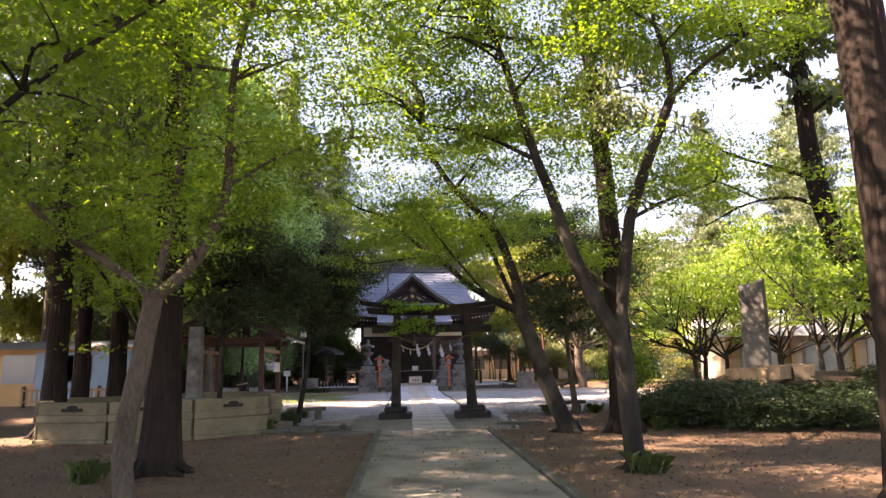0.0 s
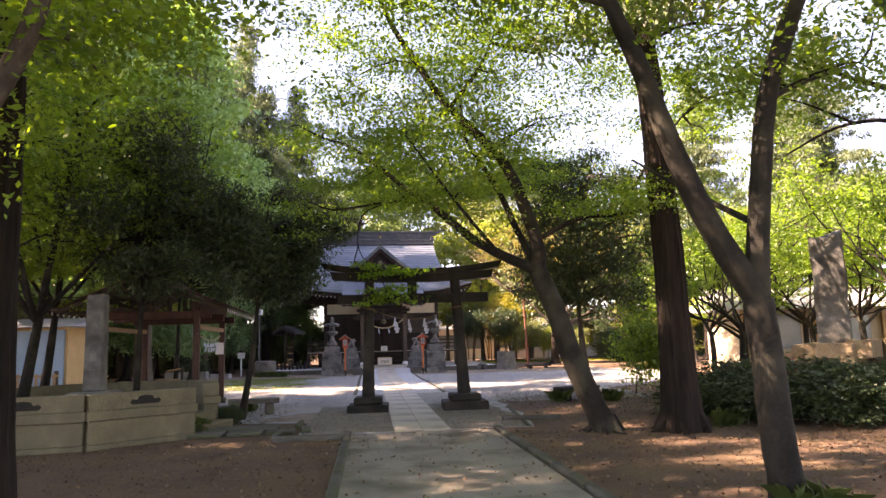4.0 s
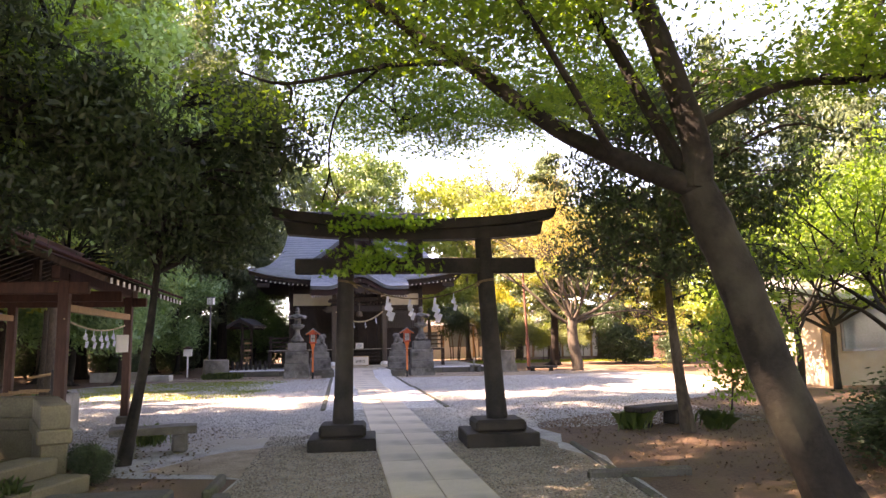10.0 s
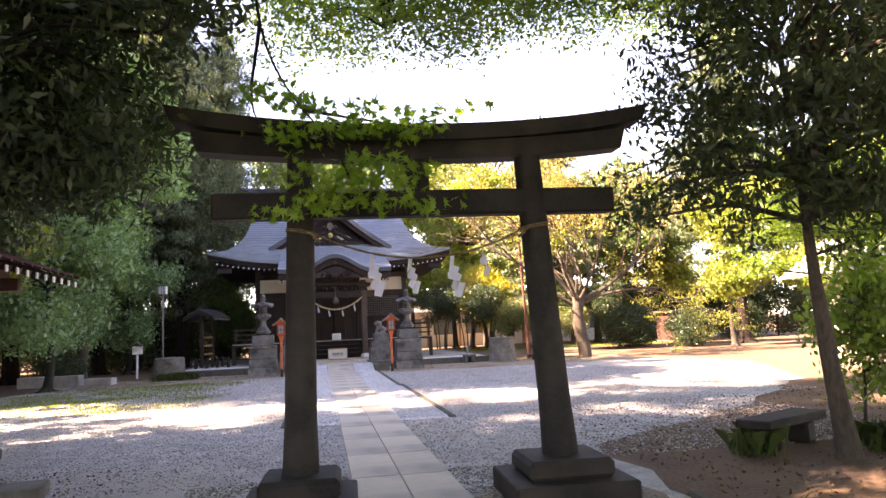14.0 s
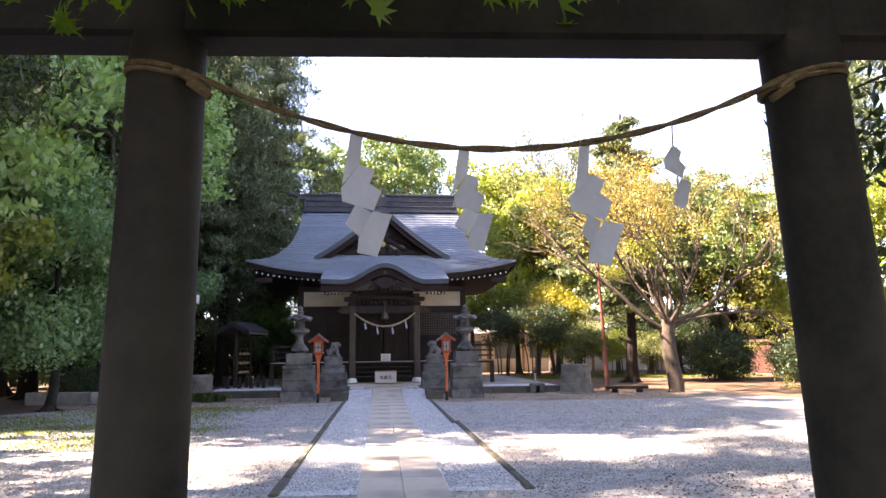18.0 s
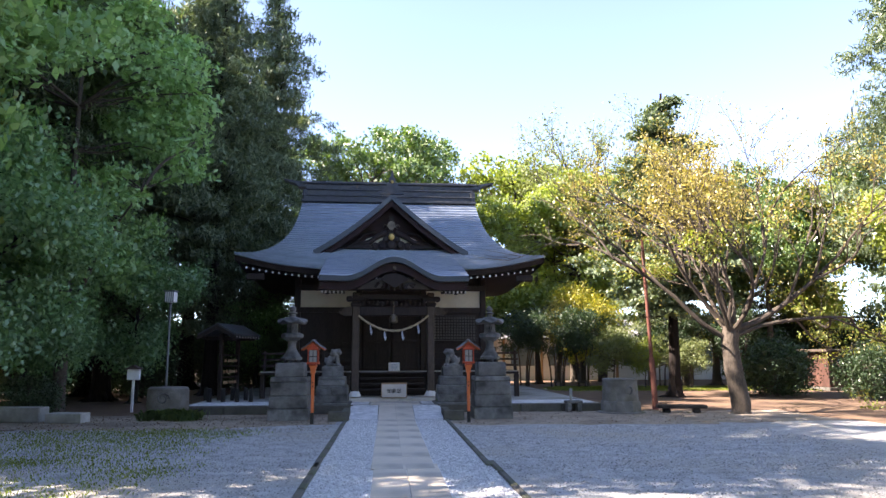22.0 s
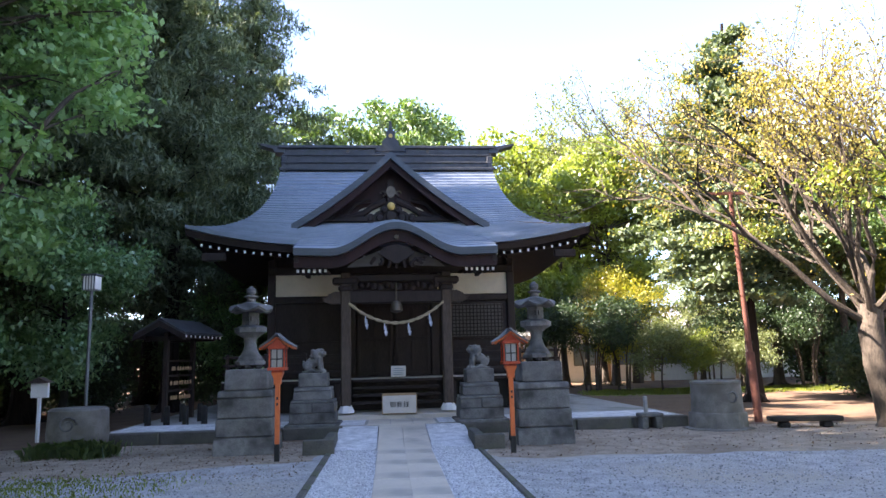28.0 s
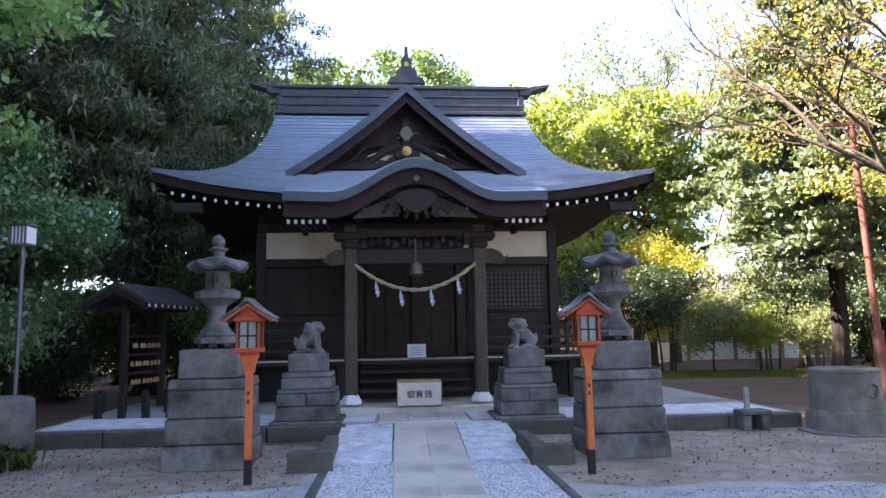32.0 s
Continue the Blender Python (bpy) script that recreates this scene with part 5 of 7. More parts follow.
def make_tree(name, label, at, limbs, clumps, leaf, r_clump, per, size, bark, seed, flat=0.5, squash=0.6, group="trees", twig=True, shape=LEAF, limit=80):
    """limbs: (points, start radius, end radius); clumps: centres of foliage, all about the tree's foot."""
    rng = np.random.default_rng(seed)
    pr = random.Random(seed)
    t = thing(name, label, "tree", at, 0, group)
    bm = bmesh.new()
    stem = []
    for i, (pts, r0, r1) in enumerate(limbs):
        p = gather(pts, 4)
        if i == 0:
            p0 = p[0]
            p = [p0 - Vector((0, 0, 0.15))] + p
        m = len(p) - 1
        rad = [r0 + (r1 - r0) * k / m for k in range(m + 1)]
        if i == 0:
            rad[0] *= 1.5
            rad[1] *= 1.28
            rad[2] *= 1.08
        if i == 0 and r0 > 0.19 and bark is M_BARK:
            n0 = len(bm.verts)
            q = [a.lerp(b, k / 4) for a, b in zip(p, p[1:]) for k in range(4)] + [p[-1]]
            qr = [a + (b - a) * k / 4 for a, b in zip(rad, rad[1:]) for k in range(4)] + [rad[-1]]
            tube(q, qr, 40, bm)
            bm.verts.ensure_lookup_table()
            for v in bm.verts[n0:]:
                c = min(q, key=lambda w: abs(w.z - v.co.z))
                d = Vector((v.co.x - c.x, v.co.y - c.y, 0))
                if d.length > 0.02:
                    d.normalize()
                    g = noise.noise(Vector((d.x * 7, d.y * 7, v.co.z * 0.5 + seed))) + 0.6 * noise.noise(Vector((d.x * 15, d.y * 15, v.co.z * 0.9)))
                    v.co += d * (0.03 * g - 0.012)
        else:
            tube(p, rad, 12 if r0 > 0.06 else 7, bm, 0.05, pr)
        stem += p[(2 if i == 0 else 0):]
    if limbs[0][1] >= 0.12:
        b0, r0 = Vector(limbs[0][0][0]), limbs[0][1]
        for k in range(7):
            a, L = k * 0.9 + pr.uniform(-0.3, 0.3), r0 * pr.uniform(1.8, 3.0)
            d = Vector((math.cos(a), math.sin(a), 0))
            e = d.cross(Vector((0, 0, 1))) * pr.uniform(-0.25, 0.25) * L
            tube(smooth_path([b0 + d * r0 * 0.55 + Vector((0, 0, r0 * 1.1)), b0 + d * r0 * 1.25 + Vector((0, 0, r0 * 0.25)), b0 + d * L * 0.7 + e * 0.5 + Vector((0, 0, 0.02)), b0 + d * L + e - Vector((0, 0, 0.05))], 3), [r0 * 0.42 * (1 - 0.85 * q / 9) for q in range(10)], 7, bm)
    clumps = np.asarray(clumps, dtype=np.float32)
    if twig and len(clumps):
        pick = clumps[rng.permutation(len(clumps))[:limit]]
        branches(bm, stem, limbs[0][1], pick, rng)
    part("trunk", bm, bark, t)
    if len(clumps):
        pts = blob(clumps, r_clump, per, rng, squash)
        pts = pts[pts[:, 2] > 0.05]
        part("crown", leaves(pts, size, leaf, rng, flat, shape=shape), None, t)
    return t


def ball_clumps(rng, n, centre, radii, shell=0.5):
    d = rng.normal(0, 1, (n, 3))
    d /= np.linalg.norm(d, axis=1)[:, None]
    r = rng.uniform(shell, 1, n) ** 0.7
    return np.asarray(centre) + d * r[:, None] * np.asarray(radii)


def lobed_clumps(rng, n, lobes, shell=0.55):
    """Foliage on the skin of several overlapping lobes (x, y, z, radius, height radius)."""
    w = np.array([q[3] ** 2 for q in lobes])
    out = []
    for q, k in zip(lobes, np.maximum(4, (n * w / w.sum()).astype(int))):
        out.append(ball_clumps(rng, int(k), q[:3], (q[3], q[3], q[4]), shell))
    return np.concatenate(out)


def crown_lobes(rng, n, centre, radii, size):
    out = []
    for k in range(n):
        d = rng.normal(0, 1, 3)
        d /= np.linalg.norm(d)
        r = size * rng.uniform(0.75, 1.25)
        out.append((centre[0] + d[0] * radii[0], centre[1] + d[1] * radii[1], centre[2] + d[2] * radii[2], r, r * 0.75))
    return out


def bough_clumps(rng, z0, z1, r, levels, droop=0.22, bare=0.0):
    """Foliage along whorled boughs of a conifer, drooping to their ends."""
    out = []
    for k in range(levels):
        f = k / (levels - 1)
        z = z0 + (z1 - z0) * f
        reach = r * (1 - f ** 1.8) * min(1.0, 0.45 + 2.2 * f) + 0.25
        for j in range(7):
            if rng.uniform() < bare:
                continue
            a = rng.uniform(0, 2 * np.pi)
            L = reach * rng.uniform(0.6, 1.12)
            for q in np.arange(0.35, L, 0.62):
                out.append((q * math.cos(a) + rng.normal(0, 0.12), q * math.sin(a) + rng.normal(0, 0.12), z + q * 0.18 - droop * q * q / max(L, 1) + rng.normal(0, 0.12)))
    return np.array(out)


def grow(bm, rng, p, d, r, length, level, tips, spread=0.75, up=0.25, kids=(4, 4, 3)):
    """A limb that wanders, forks and thins; tips gathers points for leaves."""
    pts = [p]
    for k in range(4):
        d = (d + Vector(rng.normal(0, 0.16, 3)) + Vector((0, 0, up * 0.25))).normalized()
        p = p + d * (length / 4)
        pts.append(p)
    q = smooth_path([tuple(v) for v in pts], 2)
    tube(q, [r * (1 - 0.62 * k / (len(q) - 1)) for k in range(len(q))], 8 if level == 0 else (5 if level == 1 else 3), bm)
    if level >= len(kids):
        tips.extend((tuple(pts[2]), tuple(pts[3]), tuple(pts[4])))
        return
    for k in range(kids[level]):
        f = 0.35 + 0.65 * (k + 1) / kids[level]
        i = min(4, max(1, int(round(f * 4))))
        side = Vector(rng.normal(0, 1, 3)).cross(d).normalized()
        grow(bm, rng, pts[i], (d + side * spread * rng.uniform(0.6, 1.2)).normalized(), max(0.006, r * 0.5), length * rng.uniform(0.5, 0.72), level + 1, tips, spread, up, kids)


def cone_clumps(rng, n, z0, z1, r, droop=0.1):
    k = rng.uniform(0, 1, n) ** 1.3
    a = rng.uniform(0, 2 * np.pi, n)
    rad = r * (1 - k) ** 0.8 * rng.uniform(0.35, 1.05, n) + 0.1
    return np.stack([rad * np.cos(a), rad * np.sin(a), z0 + (z1 - z0) * k - rad * droop], 1)


def spray_clumps(rng, paths, per, spread, lift=0.0):
    """Foliage strung along limbs."""
    out = []
    for p in paths:
        p = smooth_path(p, 6)
        for q in range(per):
            c = p[int(rng.uniform(0.25, 0.999) * len(p))]
            out.append((c.x + rng.normal(0, spread), c.y + rng.normal(0, spread), c.z + lift + rng.normal(0, spread * 0.35)))
    return np.array(out)


R = np.random.default_rng(11)
# forked maple beside the path, east
B = Vector((3.25, -9.2, 0))
lb = [[(0, 0, 0), (-0.05, 0.02, 0.6), (-0.08, 0, 1.15), (-0.12, 0, 1.65)], [(-0.12, 0, 1.65), (-0.5, 0, 2.35), (-0.75, 0, 3.0), (-0.95, 0.05, 3.7), (-1.12, 0.1, 4.2), (-1.35, 0.1, 5.0), (-1.6, 0.15, 5.9), (-1.95, 0.3, 7.0)],
      [(-0.12, 0, 1.65), (-0.08, 0, 2.1), (0.0, 0, 2.7), (0.1, 0, 3.3), (0.28, -0.05, 3.85), (0.6, -0.1, 4.65), (0.75, -0.1, 5.0)], [(0.75, -0.1, 5.0), (0.72, -0.1, 5.6), (0.6, 0, 6.3), (0.7, 0.1, 7.2)], [(0.75, -0.1, 5.0), (1.2, 0, 5.45), (1.9, 0.1, 5.95), (2.5, 0.3, 6.4)],
      [(-0.12, 0.05, 2.3), (-0.45, 0.7, 2.75), (-0.6, 1.5, 3.2)], [(-1.12, 0.1, 4.2), (-1.9, 0.7, 4.8), (-2.8, 1.3, 5.2)], [(0.1, 0, 3.3), (0.8, 0.7, 3.7), (1.7, 1.2, 4.1)]]
# last cluster: canopy added high over the path to shade the trunks east
cl = np.concatenate([spray_clumps(R, [lb[1][3:], lb[3], lb[4], lb[6], lb[7]], 40, 0.65, 0.2), ball_clumps(R, 130, (-0.6, 0.5, 6.6), (3.4, 3.0, 1.3), 0.1), ball_clumps(R, 110, (-2.9, 1.4, 6.4), (2.4, 3.0, 1.1), 0.1), ball_clumps(R, 130, (-3.6, 3.4, 8.2), (3.6, 3.4, 1.0), 0.1)])
make_tree("maple_tree", "forked maple with smooth dark trunk and fresh green leaves", B, [(lb[0], 0.135, 0.12), (lb[1], 0.11, 0.035), (lb[2], 0.095, 0.065), (lb[3], 0.05, 0.02), (lb[4], 0.045, 0.015), (lb[5], 0.03, 0.01), (lb[6], 0.035, 0.012), (lb[7], 0.035, 0.012)], cl, L_MAPLE, 0.55, 140, 0.062, M_MAPLE, 21, 0.75, 0.14)
# leaning maple by the gate
B = Vector((3.08, -4.0, 0))
lb = [[(0, 0, 0), (-0.27, 0, 0.65), (-0.48, 0, 1.2), (-0.63, 0, 1.7), (-0.82, 0, 2.2), (-0.92, 0, 2.45)], [(-0.92, 0, 2.45), (-1.5, 0.15, 2.75), (-1.9, 0.3, 3.02), (-2.35, 0.5, 3.45), (-2.6, 0.6, 3.7), (-3.0, 0.7, 3.98), (-3.4, 0.8, 4.35), (-3.9, 0.9, 4.75), (-4.4, 1.0, 4.95)], [(-0.92, 0, 2.45), (-0.9, 0, 2.8), (-1.02, 0, 3.25), (-1.22, 0, 3.85), (-1.45, 0.05, 4.3), (-1.85, 0.1, 4.75), (-2.3, 0.15, 5.25), (-2.7, 0.2, 5.9), (-3.1, 0.3, 6.6), (-3.4, 0.3, 7.3)],
      [(-0.98, 0.05, 2.6), (-1.25, 0.15, 3.24), (-1.42, 0.25, 3.7), (-1.68, 0.35, 4.2), (-1.95, 0.5, 4.75), (-2.0, 0.9, 5.5)], [(-0.88, 0, 2.95), (-0.24, -0.05, 3.25), (0.35, -0.1, 3.28), (0.8, -0.1, 3.38), (1.7, 0, 3.75)], [(-2.6, 0.6, 3.7), (-3.3, 0.8, 3.75), (-4.2, 1.1, 3.7), (-4.7, 1.3, 3.9)], [(-2.2, 0.13, 5.15), (-1.7, 0.4, 5.9), (-1.4, 0.6, 6.6)], [(-1.5, 0.15, 2.75), (-2.2, -0.5, 3.5), (-2.9, -0.9, 4.4)], [(-2.2, 0.1, 5.1), (-2.6, 1.8, 5.4), (-3.1, 3.2, 5.1), (-3.3, 4.6, 5.0), (-3.2, 6.6, 4.9)], [(-1.45, 0.05, 4.3), (-1.2, 1.8, 5.1), (-0.9, 3.4, 5.1), (-0.7, 4.6, 4.7)], [(-0.9, 3.4, 5.1), (-0.2, 5.0, 5.5), (0.9, 6.6, 5.6), (2.0, 7.2, 5.7)], [(0.35, -0.1, 3.28), (1.2, 0.6, 4.4), (2.2, 1.3, 5.5), (3.2, 1.8, 6.1)]]
cl = np.concatenate([spray_clumps(R, [lb[1][1:], lb[2][1:], lb[3][1:], lb[5], lb[6], lb[7]], 30, 0.6, 0.2), spray_clumps(R, [lb[4]], 34, 0.4, 0.15), spray_clumps(R, [lb[8], lb[9]], 46, 0.5, 0.0), ball_clumps(R, 170, (-1.8, 0.8, 6.2), (3.4, 3.2, 1.3), 0.1), ball_clumps(R, 90, (-3.6, 2.6, 5.3), (2.2, 2.2, 0.7), 0.1), ball_clumps(R, 120, (-3.1, 6.3, 5.2), (2.3, 1.7, 0.75), 0.1), ball_clumps(R, 40, (-1.3, 5.6, 5.0), (1.2, 1.2, 0.5), 0.1), ball_clumps(R, 120, (0.3, 6.7, 5.6), (2.7, 1.7, 0.55), 0.1), ball_clumps(R, 120, (2.6, 1.6, 5.9), (2.6, 2.2, 1.1), 0.1)])
make_tree("maple_tree", "leaning maple with long arching limbs and fresh green leaves", B, [(lb[0], 0.185, 0.14), (lb[1], 0.085, 0.02), (lb[2], 0.12, 0.035), (lb[3], 0.06, 0.025), (lb[4], 0.045, 0.012), (lb[5], 0.03, 0.01), (lb[6], 0.04, 0.012), (lb[7], 0.035, 0.01), (lb[8], 0.035, 0.008), (lb[9], 0.035, 0.008), (lb[10], 0.025, 0.008), (lb[11], 0.03, 0.008)], cl, L_MAPLE, 0.55, 140, 0.062, M_MAPLE, 22, 0.75, 0.14)
a = np.array([(0, 0), (0.10, 0.10), (0.05, 0.38), (0.17, 0.22), (0.30, 0.46), (0.26, 0.2), (0.58, 0.28), (0.38, 0.08), (0.95, 0.0), (0.38, -0.08), (0.58, -0.28), (0.26, -0.2), (0.30, -0.46), (0.17, -0.22), (0.05, -0.38), (0.10, -0.10)], dtype=np.float32)
STAR = np.concatenate([a - (0.35, 0), np.zeros((16, 1), dtype=np.float32)], 1).astype(np.float32)
rr = np.random.default_rng(29)
t = thing("maple_branch", "low hanging maple branch with bright star-shaped leaves", "branch", (0, 0, 0))
lb = [[(-0.2, -3.35, 3.72), (-0.75, -2.0, 3.75), (-0.95, -0.9, 3.35), (-0.75, -0.35, 2.95), (-0.3, -0.2, 2.6), (0.15, -0.15, 2.35)], [(-0.95, -0.9, 3.35), (-1.1, -0.4, 3.0), (-1.0, -0.2, 2.75)], [(-0.75, -0.35, 2.95), (-0.35, -0.1, 2.95), (0.15, -0.15, 2.85)], [(-0.6, -0.3, 2.8), (-0.45, -0.25, 2.5), (-0.4, -0.2, 2.2)]]
bm = bmesh.new()
for q in lb:
    q = smooth_path(q, 5)
    tube(q, [0.014 * (1 - 0.8 * k / (len(q) - 1)) for k in range(len(q))], 6, bm)
part("twig", bm, M_MAPLE, t)
cl = np.concatenate([spray_clumps(rr, [lb[0][2:], lb[1], lb[2], lb[3]], 9, 0.13, 0.0), [(-0.7 + 0.28 * k, -0.2, z + 0.03 * math.sin(k)) for k in range(-1, 4) for z in (2.85, 2.52, 2.25)]])
cl = cl[(cl[:, 0] > -1.02) & (cl[:, 1] > -0.6)]
tagged(part("leaf_spray", leaves(blob(cl, 0.19, 22, rr, 0.35), 0.095, L_NEAR, rr, 0.5, shape=STAR), None, t), kind="stuff")
# pale bent maple, west
B = Vector((-2.48, -11.2, 0))
lb = [[(0, 0, 0), (-0.05, 0, 0.45), (-0.02, 0, 0.9), (0.08, 0, 1.4), (0.14, 0, 1.8), (0.2, 0, 2.15)], [(0.2, 0, 2.15), (0.5, 0, 2.4), (0.76, 0.05, 2.8), (0.93, 0.1, 3.4), (0.92, 0.15, 4.3), (0.98, 0.2, 5.1), (1.2, 0.4, 6.2)], [(0.2, 0, 2.15), (-0.1, 0, 2.4), (-0.5, 0.05, 2.65), (-1.05, 0.1, 3.0), (-1.5, 0.15, 3.45), (-1.9, 0.2, 4.1)], [(0.2, 0, 2.2), (0.25, 0.1, 2.7), (0.3, 0.2, 3.25), (0.25, 0.4, 4.2), (0.1, 0.6, 5.4)], [(0.93, 0.1, 3.4), (1.5, 0.5, 3.9), (2.2, 0.9, 4.2)], [(0.98, 0.2, 5.1), (1.8, -0.8, 6.3), (3.0, -2.0, 7.1), (4.2, -2.8, 7.4)]]
# last limb and cluster: canopy added above the view to shade the near cedar
cl = np.concatenate([spray_clumps(R, [lb[1][1:], lb[2], lb[3], lb[4]], 46, 0.7, 0.1), ball_clumps(R, 120, (-0.3, 0.8, 5.7), (3.4, 3.0, 1.2), 0.1), ball_clumps(R, 150, (3.0, -2.2, 7.3), (3.2, 2.6, 0.9), 0.1)])
make_tree("maple_tree", "maple with pale bent trunk and drooping green sprays", B, [(lb[0], 0.112, 0.10), (lb[1], 0.075, 0.03), (lb[2], 0.06, 0.02), (lb[3], 0.055, 0.02), (lb[4], 0.025, 0.01), (lb[5], 0.03, 0.01)], cl, L_MAPLE, 0.55, 120, 0.062, M_GREYBARK, 23, 0.75, 0.14)
# more maples west and behind, whose crowns roof the path
for (x, y, h, sd, lean) in ((-6.8, -2.2, 7, 31, 0.8), (-8.6, 1.8, 8, 32, 0.6), (-9.5, -7.5, 7.5, 33, 0.5), (-1.0, -22.5, 8, 35, 0.3), (4.5, -21.0, 8, 36, -0.5), (-4.2, -13.5, 7.5, 37, 0.9)):
    rr = np.random.default_rng(sd)
    st = [(0, 0, 0), (lean * 0.2, 0.1, h * 0.2), (lean * 0.6, 0, h * 0.45), (lean, 0.2, h * 0.8)]
    ls = [[(lean * 0.3, 0, h * 0.28), (lean * 0.3 + a * 1.3, b * 1.3, h * 0.5), (lean * 0.3 + a * 2.6, b * 2.6, h * 0.66)] for a, b in ((1, 0.3), (-0.8, 0.6), (0.2, -1), (-0.4, -0.9))]
    cl = np.concatenate([spray_clumps(rr, ls + [st[1:]], 24, 0.7, 0.2), ball_clumps(rr, 110, (lean, 0, h * 0.75), (h * 0.42, h * 0.42, h * 0.2), 0.2)])
    make_tree("maple_tree", "slender maple with layered bright green foliage", (x, y, 0), [(st, 0.12, 0.03)] + [(q, 0.05, 0.012) for q in ls], cl, L_MAPLE, 0.7, 90, 0.10, M_MAPLE, sd, 0.75, 0.16)


NARROW = np.array([(-0.5, 0, 0.04), (-0.1, -0.17, 0), (0.5, 0, -0.05), (-0.1, 0.17, 0)], dtype=np.float32)
NEEDLE = np.array([(-0.5, 0, 0.05), (0, -0.11, 0.03), (0.5, 0, -0.16), (0, 0.11, 0.03)], dtype=np.float32)


def cedar(at, h, r, lean, seed, low, label="tall straight cedar with furrowed red-brown bark", crown=2.9, n=15, per=46):
    rr = np.random.default_rng(seed)
    st = [(lean[0] * k * k, lean[1] * k * k, h * k) for k in (0, 0.15, 0.3, 0.5, 0.75, 1)]
    cl = bough_clumps(rr, low, h, crown, n)
    cl[:, 0] += lean[0] * (cl[:, 2] / h) ** 2
    return make_tree("cedar_tree", label, at, [(st, r, 0.05)], cl, L_CEDAR, 0.5, per, 0.29, M_BARK, seed, 0.3, 0.5, "tall cedars", shape=NEEDLE)


cedar((-3.1, -9.0, 0), 19, 0.255, (0.3, 0), 41, 7.5)
cedar((4.17, -4.2, 0), 20, 0.28, (-2.0, 0.3), 42, 6.3)
cedar((-7.9, -0.9, 0), 19, 0.25, (0.2, 0), 43, 7.0)
cedar((-7.8, -3.75, 0), 17, 0.27, (0.4, 0), 44, 7.0)
cedar((4.95, -12.4, 0), 20, 0.31, (-2.6, 0), 45, 6.0)
# leaning, branchy tree by the mound with long bare boughs
lb = [[(0, 0, 0), (-0.55, 0, 1.2), (-1.3, 0, 2.9), (-1.75, 0.05, 4.3), (-1.95, 0.1, 5.6), (-2.0, 0.1, 7.5), (-2.0, 0.2, 10.5), (-1.9, 0.2, 14)], [(-1.78, 0, 4.5), (-2.6, -0.2, 4.75), (-3.6, -0.4, 4.6), (-4.6, -0.7, 4.1)], [(-1.9, 0, 5.2), (-2.7, 0, 5.45), (-3.7, -0.1, 5.75), (-4.4, -0.2, 6.1)], [(-2.0, 0.1, 6.6), (-1.2, 0.1, 7.2), (-0.2, 0.3, 7.9)], [(-2.0, 0.1, 7.4), (-2.9, 0.2, 8.3), (-3.9, 0.2, 8.8)], [(-3.3, -0.35, 4.68), (-3.9, -0.1, 5.1), (-4.3, 0.1, 5.3)], [(-1.4, 0, 3.2), (-0.5, -0.3, 3.7), (0.6, -0.5, 3.9)]]
make_tree("fir_tree", "leaning dark-barked fir with long bare lower boughs", (10.6, -3.7, 0), [(lb[0], 0.34, 0.10), (lb[1], 0.055, 0.012), (lb[2], 0.06, 0.012), (lb[3], 0.06, 0.012), (lb[4], 0.06, 0.012), (lb[5], 0.025, 0.008), (lb[6], 0.05, 0.012)],
          np.concatenate([spray_clumps(R, [lb[3], lb[4]], 22, 0.5, 0.0), bough_clumps(R, 8.5, 14.5, 2.6, 9) + np.array((-2.0, 0.1, 0))]), L_CEDAR, 0.45, 40, 0.22, M_BARK, 49, 0.4, 0.3, limit=30)
cedar((-9.8, 0.8, 0), 18, 0.25, (0.3, 0), 46, 7.0)
cedar((9.5, -13.0, 0), 18, 0.3, (0, 0), 47, 6.0)
# cedars added west, outside the view, to shade the grove's trunks and soil
for k, (x, y, h, r) in enumerate(((-11.6, -7.2, 17, 0.25), (-11.2, -14.6, 17, 0.26), (-12.8, -11.0, 18, 0.28))):
    cedar((x, y, 0), h, r, (0.3 - 0.2 * k, 0), 121 + k, 5.5, crown=3.6, n=17, per=46)
# dark evergreens by the pavilion and the thicket
for (x, y, lean, h, w, zc, sd, lab) in ((-3.28, -0.75, 0.5, 5.0, 1.25, 3.6, 51, "thin-stemmed dark evergreen tree with dense glossy crown"), (-5.0, -1.6, 0.1, 5.6, 1.5, 4.0, 52, "dark evergreen tree with dense glossy crown"), (-6.3, 3.9, 0.1, 6.0, 1.8, 4.4, 53, "dark evergreen tree behind the water pavilion"), (3.95, 0.95, -0.3, 5.2, 2.0, 3.6, 54, "round evergreen tree with many fine branches")):
    rr = np.random.default_rng(sd)
    st = [(0, 0, 0), (lean * 0.4, 0, 1.2), (lean * 0.6, 0, 2.2), (lean, 0, h * 0.85)]
    cl = lobed_clumps(rr, 260 if sd != 54 else 290, crown_lobes(rr, 13, (lean, 0, zc), (w * 0.85, w * 0.85, h * 0.25), w * 0.55), 0.35)
    cl = cl[(cl[:, 2] > (1.8 if sd == 54 else 2.45)) & (cl[:, 0] > (-1.35 if sd == 54 else -9))]
    make_tree("evergreen_tree", lab, (x, y, 0), [(st, 0.075 if sd != 54 else 0.10, 0.02)], cl, L_DARK, 0.36, 105 if sd != 54 else 95, 0.105, M_GREYBARK if sd == 54 else M_MAPLE, sd, 0.45, 0.6, limit=150, shape=NARROW)
